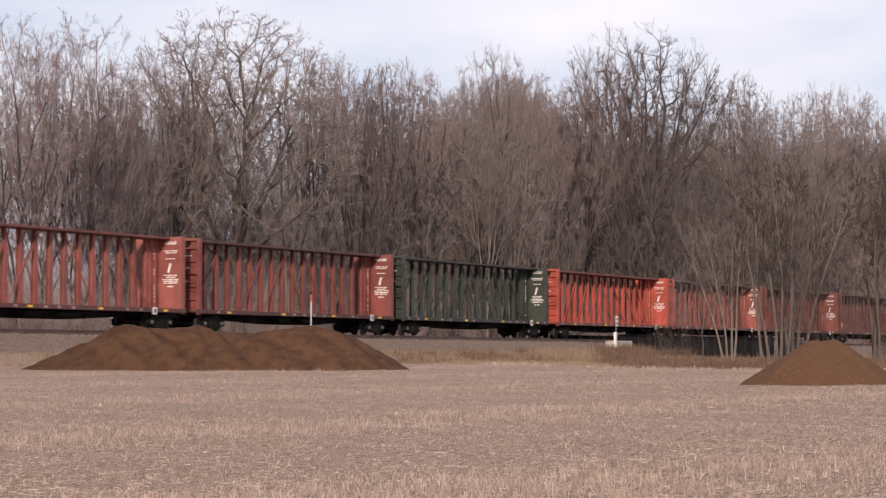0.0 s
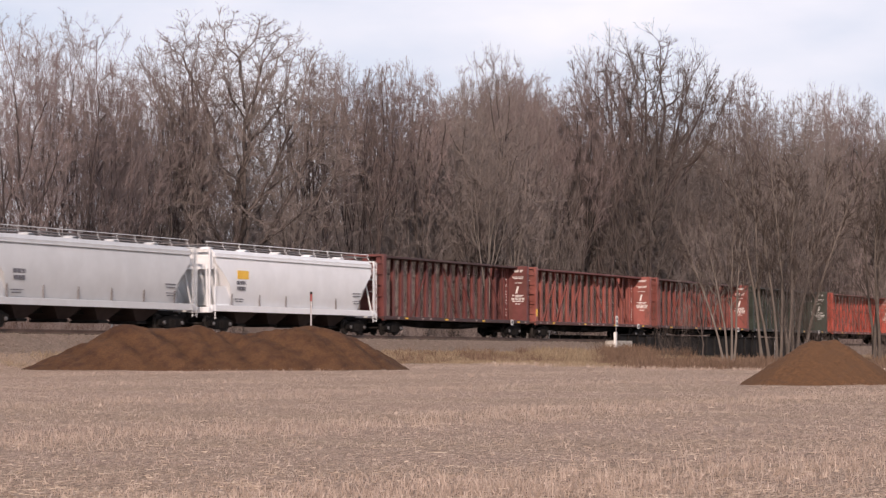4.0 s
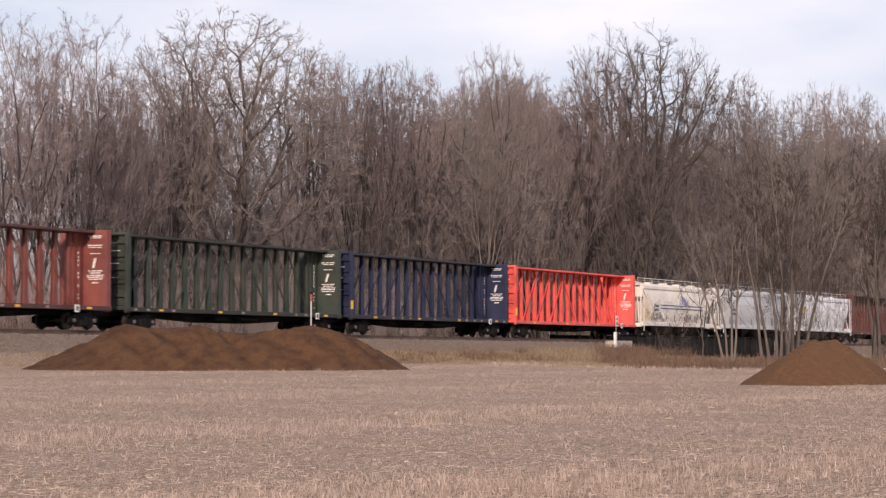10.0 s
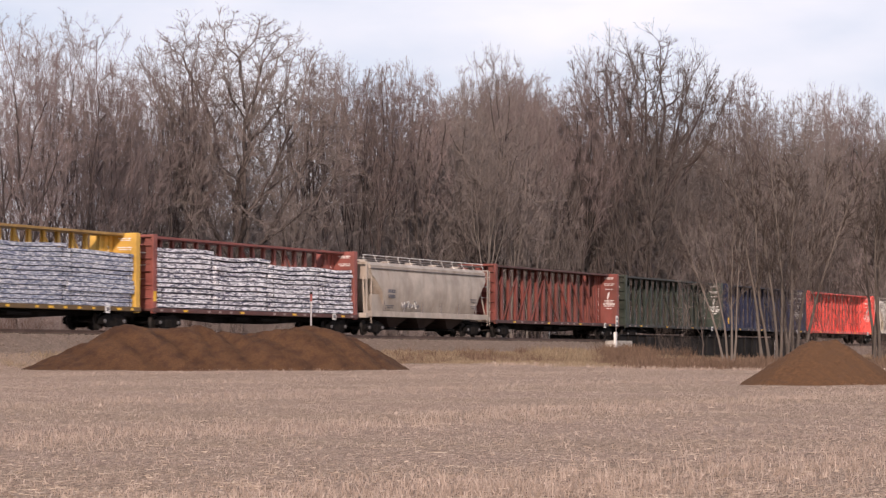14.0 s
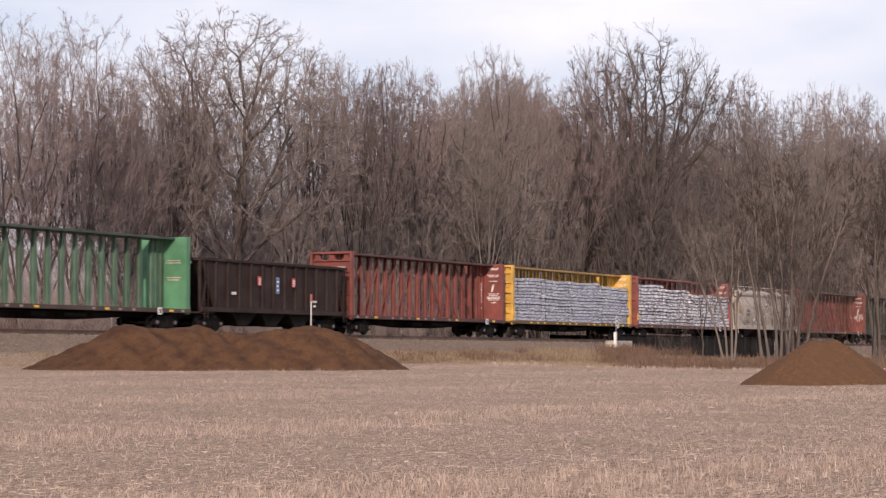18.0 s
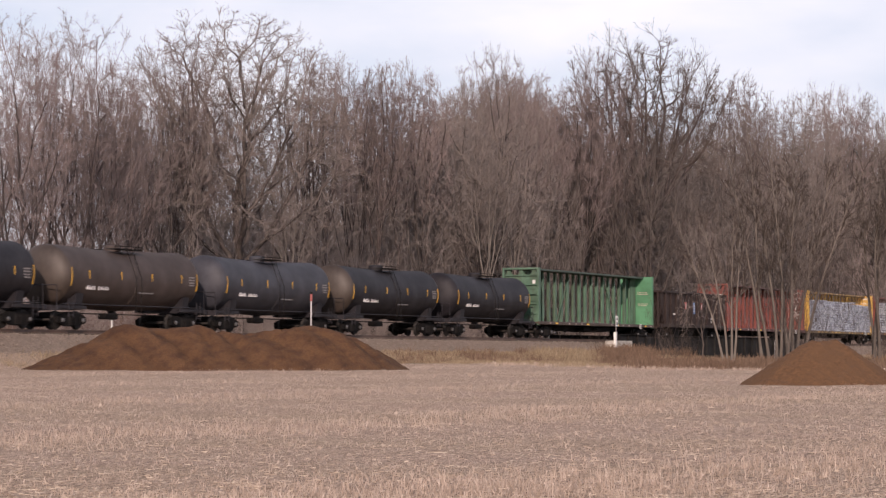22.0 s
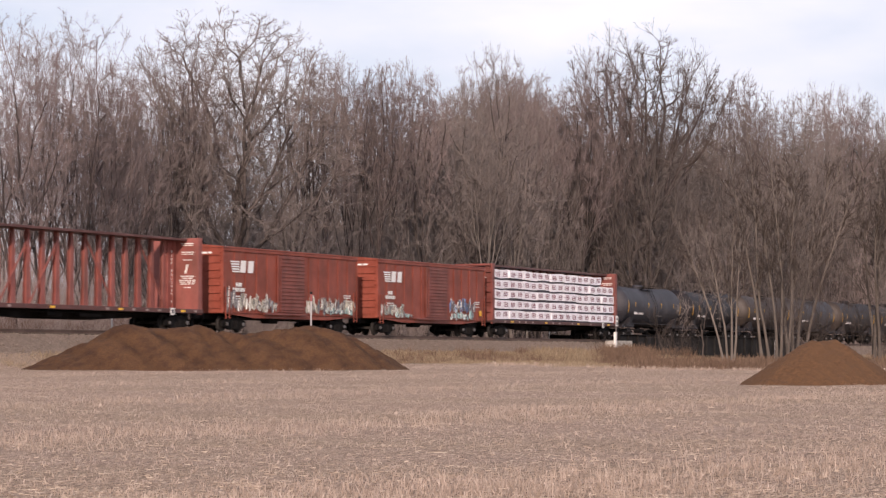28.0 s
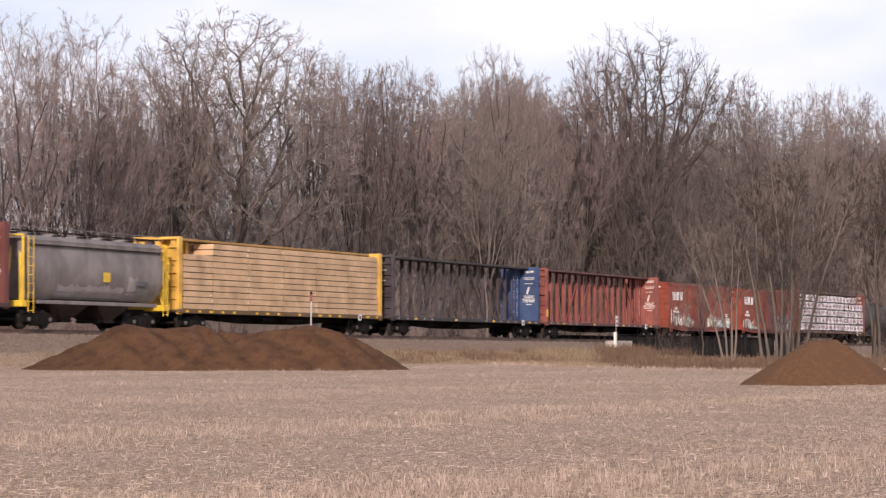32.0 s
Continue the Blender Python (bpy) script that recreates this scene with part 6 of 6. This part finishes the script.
# ---- open-top hopper ----
def open_hopper(front, back, label):
    car, hl, rnd = new_car("open_hopper", label, "hopper car", front, back)
    hw, zb, zt = 1.42, 1.3, 3.80
    for sgn in (-1, 1):
        y0, y1 = sorted((sgn * hw, sgn * (hw - 0.05)))
        side = part("side_wall", Shape().prism([(-hl + 1.5, zb), (hl - 1.2, zb), (hl - 0.2, zt), (-hl + 0.2, zt)], y0, y1, "y"), M_COAL, car)
        for i in range(12):
            x = -hl + 1.6 + (2 * hl - 2.9) * i / 11
            part("rib", Shape().box(x - 0.07, x + 0.07, *sorted((sgn * (hw + 0.002), sgn * (hw + 0.13))), zb, zt - 0.1, 0.02), M_COAL, side)
        part("top_chord", Shape().box(-hl + 0.15, hl - 0.15, *sorted((sgn * (hw - 0.08), sgn * (hw + 0.16))), zt - 0.1, zt + 0.06, 0.02), M_COAL, car)
        part("side_sill", Shape().box(-hl + 0.1, hl - 0.1, *sorted((sgn * (hw - 0.12), sgn * (hw + 0.14))), 1.06, 1.3, 0.02), M_COAL, car)
    for sgn in (-1, 1):
        part("slope_sheet", Shape().prism([(sgn * (hl - 0.2), zt), (sgn * (hl - 0.28), zt), (sgn * (hl - 3.3), 1.1), (sgn * (hl - 3.2), 1.1)], -hw + 0.05, hw - 0.05, "y"), M_COAL, car)
        part("end_post", Shape().box(*sorted((sgn * (hl - 0.25), sgn * (hl - 0.1))), hw - 0.14, hw, 1.0, zt, 0.02), M_COAL, car)
        part("end_post", Shape().box(*sorted((sgn * (hl - 0.25), sgn * (hl - 0.1))), -hw, -hw + 0.14, 1.0, zt, 0.02), M_COAL, car)
        part("end_brace", Shape().tube([(sgn * (hl - 0.3), -hw + 0.06, 1.2), (sgn * (hl - 1.1), -hw + 0.06, zt - 0.4)], 0.06, 5), M_COAL, car)
        part("end_chord", Shape().box(*sorted((sgn * (hl - 0.3), sgn * (hl - 0.1))), -hw + 0.1, hw - 0.1, zt - 0.1, zt + 0.06, 0.02), M_COAL, car)
        part("end_platform", Shape().box(*sorted((sgn * (hl - 1.6), sgn * hl)), -hw, hw, 0.98, 1.06, 0.01), M_COAL, car)
        lx = sgn * (hl - 0.45)
        lad = part("ladder", Shape().box(lx - 0.2, lx - 0.16, -hw - 0.18, -hw - 0.15, 0.7, zt).box(lx + 0.16, lx + 0.2, -hw - 0.18, -hw - 0.15, 0.7, zt), M_COAL, car)
        for q in range(7):
            part("rung", Shape().tube([(lx - 0.18, -hw - 0.165, 0.8 + q * 0.42), (lx + 0.18, -hw - 0.165, 0.8 + q * 0.42)], 0.016, 5), M_COAL, lad)
    for i in range(3):
        x = (i - 1) * 3.2
        part("hopper_bay", Shape().add([(x - 1.55, -1.25, 1.2), (x + 1.55, -1.25, 1.2), (x + 1.55, 1.25, 1.2), (x - 1.55, 1.25, 1.2), (x - 0.5, -1.1, 0.4), (x + 0.5, -1.1, 0.4), (x + 0.5, 1.1, 0.4), (x - 0.5, 1.1, 0.4)],
                                        [(0, 1, 5, 4), (1, 2, 6, 5), (2, 3, 7, 6), (3, 0, 4, 7), (4, 5, 6, 7), (0, 1, 2, 3)]), M_TRUCK, car)
    part("center_sill", Shape().box(-hl, hl, -0.25, 0.25, 0.75, 1.05, 0.02), M_TRUCK, car)
    for x, w, h, m in ((-2.2, 0.36, 0.5, M_RMARK), (-0.15, 0.34, 0.9, M_GRAF3), (1.7, 0.36, 0.5, M_RMARK)):
        z = 3.05
        part("placard", Shape().box(x - w / 2, x + w / 2, -hw - 0.150, -hw - 0.135, z - h, z, 0.0), m, car, "coloured placard with pale bars")
        for q in range(3):
            part("placard_bar", Shape().box(x - w * 0.35, x + w * 0.35, -hw - 0.156, -hw - 0.151, z - h * (0.22 + 0.26 * q) - 0.08, z - h * (0.22 + 0.26 * q)), M_MARK, car)
    lines_of_marks(car, "lettering", M_MARK, -5.0, [2.0], [0.5], -hw - 0.14, "x", 0.15, rnd)
    lines_of_marks(car, "lettering", M_MARK, 4.2, [1.75, 1.5], [0.5, 0.3], -hw - 0.14, "x", 0.12, rnd)
    part("lettering", Shape().box(-hl + 0.08, -hl + 0.1, -0.9, -0.3, 3.55, 3.67), M_MARK, car)
    running_gear(car, hl, 1.9)
    return car
# ---- loads: stacks of lumber that ride on the flat cars ----
def lumber_stacks(center, hl, lengths, tops, layers, wrap, label, gap_m, rnd, emblem=None, gap=0.2, wide=1.16, ragged=0.03, ends=None, straps=True, sway=0.0):
    """A row of strapped stacks on the near and far side of the centre beam, back to front. lengths are shares of the deck."""
    x0, x1 = -hl + 0.55, hl - 0.55
    deck = 1.155
    lay = (max(tops) - deck) / layers
    for side in (-1, 1):
        y0, y1 = sorted((side * 0.12, side * (0.12 + wide)))
        pos = x0
        for share, z_top in zip(lengths, tops):
            a = pos + rnd.uniform(0.01, 0.04)
            pos += (x1 - x0) * share / sum(lengths)
            b = pos - rnd.uniform(0.01, 0.04)
            st = thing("lumber_stack", label, "lumber stack", "lumber stacks on the train")
            CARS.append((st, center))
            n = max(1, round((z_top - deck) / lay))
            sw, ph, fq = sway * rnd.uniform(0.5, 1.2), rnd.uniform(0, 6.3), rnd.uniform(1.0, 2.2)
            for k in range(n):
                z = deck + k * lay
                dy, dx, g = rnd.uniform(-ragged, ragged), rnd.uniform(-ragged, ragged), lay * gap * rnd.uniform(0.7, 1.3)
                sag = rnd.uniform(-0.25, 0.25) * lay * gap
                # a pack with a slightly wavy top and bottom
                m = 11 if sway else 7
                sh, top_, bot_ = Shape(), [], []
                for q in range(m):
                    xq = a + dx + (b - a) * q / (m - 1)
                    wv = rnd.uniform(-0.4, 0.4) * lay * gap * 0.5
                    up = sw * math.sin(ph + fq * math.pi * q / (m - 1)) * (k + 0.4) / n
                    bot_.append((xq, z + g + wv * 0.5 + up))
                    top_.append((xq, z + lay * 0.985 + min(wv, 0) + min(sag, 0) + up))
                sh.prism(bot_ + top_[::-1], y0 + dy, y1 + dy, "y")
                bd = part("pack", sh, wrap, st)
                bt = Shape()
                for q in range(4):
                    xq = a + (b - a) * (q + 0.5) / 4
                    bt.box(xq - 0.06, xq + 0.06, y0 + 0.02, y1 - 0.02, z, z + g * 0.98)
                # dark slab set back in the gap: shade between packs put in as colour
                bt.box(a + 0.04, b - 0.04, y0 + 0.07, y1 - 0.07, z + 0.002, z + g * 0.9)
                part("batten_gap", bt, gap_m, bd)
                if ends and side < 0 and rnd.random() < 0.4:
                    part("end_mark", Shape().box(b - 0.11, b - 0.05, y0 + dy - 0.005, y0 + dy - 0.001, z + g + lay * 0.15, z + lay * 0.6), ends, bd)
                if emblem and side < 0:
                    mm = 2
                    for q in range(mm):
                        xq = a + dx + (b - a) * (q + 0.5) / mm
                        zc, hh, ww, yy = z + lay * (0.56 + rnd.uniform(-0.05, 0.05)), lay * 0.27, min(0.38, (b - a) * 0.19), y0 + dy - 0.004
                        ring = [(max(-0.85, min(0.85, math.cos(v) * 1.15)) * ww, max(-0.8, min(0.8, math.sin(v) * 1.2)) * hh) for v in np.linspace(0, 2 * math.pi, 13)[:-1]]
                        sh2 = Shape()
                        sh2.add([(xq + c * f, yy - 0.001 * (f == 1), zc + d * f) for f in (1, 0.68) for c, d in ring], [(i2, (i2 + 1) % 12, 12 + (i2 + 1) % 12, 12 + i2) for i2 in range(12)])
                        part("printed_mark", sh2, emblem, bd)
                        part("printed_word", Shape().box(xq - ww * 0.45, xq + ww * 0.45, yy - 0.003, yy, zc - hh * 0.2, zc + hh * 0.25), emblem, bd)
            top = deck + n * lay
            for sx_ in (a + 0.35, b - 0.35) if straps else ():
                part("strap", Shape().box(sx_ - 0.02, sx_ + 0.02, y0 - 0.045, y0 - 0.038, deck - 0.02, top + 0.012).box(sx_ - 0.02, sx_ + 0.02, y0 - 0.045, y1 + 0.045, top + 0.004, top + 0.012), M_TRUCK, st, "dark steel strap")


# ---- the train, front to back ----
G = "empty centre-beam flat car, "
for fr, mt, lb in ((281.2, M_RED, "red oxide paint, dusty"), (256.7, M_DRED, "dark red paint"), (232.2, M_RED, "red oxide paint"), (207.7, M_RED2, "faded red paint")):
    centerbeam(fr, fr - 23.3, mt, G + lb)
centerbeam(183.3, 160.0, M_ORANGE, G + "orange-red paint with white lettering", brace=0.7)
centerbeam(158.2, 134.9, M_DGREEN, G + "dark green paint with white lettering", brace=0.8)
centerbeam(133.6, 110.3, M_RED, G + "red oxide paint with white lettering", brace=0.5)
centerbeam(109.0, 85.7, M_RED2, G + "faded red paint with dark top chord", chord_m=M_DRED, brace=0.4)
centerbeam(84.5, 61.9, M_DRED, G + "dark red paint, coupled to a white hopper", brace=0.4)
covered_hopper(60.9, 40.9, M_WHITE, "clean white covered hopper with an amber patch", 4, patch=M_YMARK)
covered_hopper(39.9, 20.2, M_GREYW, "pale grey covered hopper with dark discharge bays", 4)
covered_hopper(19.1, 0.9, M_CREAM, "dusty cream covered hopper with blue stripes and scrawl", 4, stripe=M_BMARK, end_m=M_CREAMY, graf=((-6.5, -3.2, M_GRAFG), (0.6, 4.2, M_GRAFG)))
centerbeam(0.0, -23.3, M_BRIGHT, G + "bright red paint, nearly clean", brace=0.9, chord_m=M_BRIGHT, sill_m=M_BRIGHT)
centerbeam(-24.6, -47.9, M_BLUE, G + "dark blue paint with white lettering", brace=0.8, end_m=M_BLUE)
centerbeam(-49.1, -72.4, M_DGREEN, G + "dark green paint with white lettering", brace=0.8)
centerbeam(-73.8, -97.0, M_RED, G + "red oxide paint with white lettering", brace=0.8)
covered_hopper(-98.0, -116.4, M_TAN, "rust-streaked tan covered hopper", 3, rail_m=M_TAN, lip_m=M_GREY, top_m=M_POSTW, graf=((-4.5, -2.0, M_GRAFG),))
lr = random.Random(3)
_, hl_ = centerbeam(-117.3, -140.2, M_RED2, "red centre-beam flat car loaded with wrapped lumber", brace=0.2, chord_m=M_RED)
lumber_stacks(-128.75, hl_, (5.9, 6.2, 6.3, 4.0), (4.25, 4.0, 3.75, 3.75), 12, M_WRAP, "stack of white-wrapped lumber bundles on a red flat car", M_PACKGAP, lr, gap=0.24, ragged=0.06, sway=0.045)
_, hl_ = centerbeam(-141.4, -164.4, M_YELLOW, "yellow centre-beam flat car loaded with wrapped lumber", brace=0.2, chord_m=M_YELD, sill_m=M_STICKD, reflect=M_YMARK)
lumber_stacks(-152.9, hl_, (5, 5, 6, 6), (4.05, 4.05, 4.0, 3.85), 13, M_WRAPB, "stack of blue-grey wrapped lumber bundles on a yellow flat car", M_PACKGAP, lr, gap=0.15, ragged=0.07, sway=0.05)
centerbeam(-165.7, -188.4, M_RED, G + "faded red paint, tall open bulkheads", brace=0.3, posts=18)
open_hopper(-189.2, -206.0, "black open-top hopper car with coloured placards")
centerbeam(-206.8, -230.1, M_LGREEN, G + "weathered light green paint", end_m=M_LGREEN, front_m=M_GREENP, posts=18, style="plate", brace=0.2, marks=False, sill_m=M_STICKB)
TKL = "black tank car with yellow reflective strips"
for i, (mt, hd, lb) in enumerate(((M_TANK, None, TKL), (M_TANK, M_BROWNH, "black tank car with a rust-brown end"), (M_TANK2, None, "blue-grey tank car with a worn sheen"),
                                  (M_TANK3, M_BROWNH, "rust-stained dark tank car with a brown end"), (M_TANK, None, TKL), (M_TANK2, None, "dark grey tank car with white marks"))):
    tank_car(-230.9 - 14.87 * i, -230.9 - 14.87 * i - 13.9, mt, lb, hd)
_, hl_ = centerbeam(-320.2, -343.5, M_RED, "red centre-beam flat car loaded with white lumber packs", brace=0.2)
lumber_stacks(-331.85, hl_, (2,) * 9, (4.5,) * 8 + (3.9,), 5, M_WRAPP, "stack of printed white lumber packs on a red flat car", M_PACKGAP, lr, emblem=M_EMBLEM, gap=0.17, ragged=0.04, straps=False, sway=0.035)
boxcar(-344.9, -360.8, "brown-red boxcar with white emblem and teal scrawl", 0.3, ((-7.6, -4.4, 1.1, 2.0, M_GRAF1, M_GRAF2), (-5.6, -3.2, 1.05, 1.5, M_GRAF2, None), (2.3, 6.3, 1.5, 2.5, M_GRAF3, M_MARK), (2.5, 6.0, 1.05, 1.7, M_GRAF2, M_MARK)))
boxcar(-363.5, -379.3, "brown-red boxcar covered with pale scrawl", -0.4, ((-7.7, -6.2, 1.1, 2.5, M_GRAFG, M_DMARK), (-6.2, -2.0, 1.1, 2.2, M_GRAF1, M_MARK), (-1.9, 1.1, 1.1, 2.3, M_GRAFG, M_DMARK), (1.4, 7.6, 1.1, 2.2, M_GRAF1, M_GRAFG), (3.5, 7.2, 1.1, 1.6, M_GRAF2, None)))
centerbeam(-381.3, -404.4, M_RED2, G + "faded red paint with white lettering", brace=0.3)
centerbeam(-405.6, -428.9, M_BLACK, G + "black paint with a blue lettered end", end_m=M_BLACK, front_m=M_BLUE2, inner=M_BLUE2, brace=0.9, style="slim")
_, hl_ = centerbeam(-430.3, -454.0, M_YELLOW, "yellow centre-beam flat car loaded with bare lumber", brace=0.1, marks=False, chord_m=M_YELD, sill_m=M_STICKD, reflect=M_YMARK)
lumber_stacks(-442.15, hl_, (3, 3.9, 3.9, 3.9, 3.9, 3.9), (4.02, 4.62, 4.62, 4.62, 4.62, 4.62), 11, M_LUMBER, "stack of bare tan lumber bundles on a yellow flat car", M_STICK, lr, gap=0.11, wide=1.2, ends=M_MARK, straps=False)
covered_hopper(-455.0, -468.2, M_GREY, "grimy grey covered hopper with yellow ends", 2, rail_m=M_HYEL, sill_m=M_GREY, end_m=M_GREY, roof_m=M_GREY, patch=M_HYEL, board_m=M_COAL, top_m=M_GREY, tags=False, barrel=True)
centerbeam(-469.0, -492.3, M_DRED, G + "dark red paint, behind a grey hopper", brace=0.3)


def motions():
    """The train runs at an even speed along the straight track."""
    for ob, s0 in CARS:
        rows = []
        for t in (0.0, 8.0, 16.0, 24.0, 32.0):
            x, y = on_track(s0 + SPEED * (t - 9.0))
            rows.append((t, pose(x, y, RAIL, 0, 0, YAW)))
        walk(ob, rows)
    # wheels roll: 0.46 m radius, all alike, so that those at the same place in their truck share one action
    turn = math.degrees(SPEED / 0.46)
    shared = {}
    for ob in ROLLING:
        x = round(ob.location.x, 2)
        if x not in shared:
            walk(ob, [(k / FPS, pose(x, 0, 0.46, 0, turn * k / FPS, 0)) for k in range(32 * FPS + 1)])
            shared[x] = ob.animation_data
            continue
        ob.rotation_mode = "QUATERNION"
        keys = ob.animation_data_create()
        keys.action = shared[x].action
        keys.action_slot = shared[x].action_slot


motions()
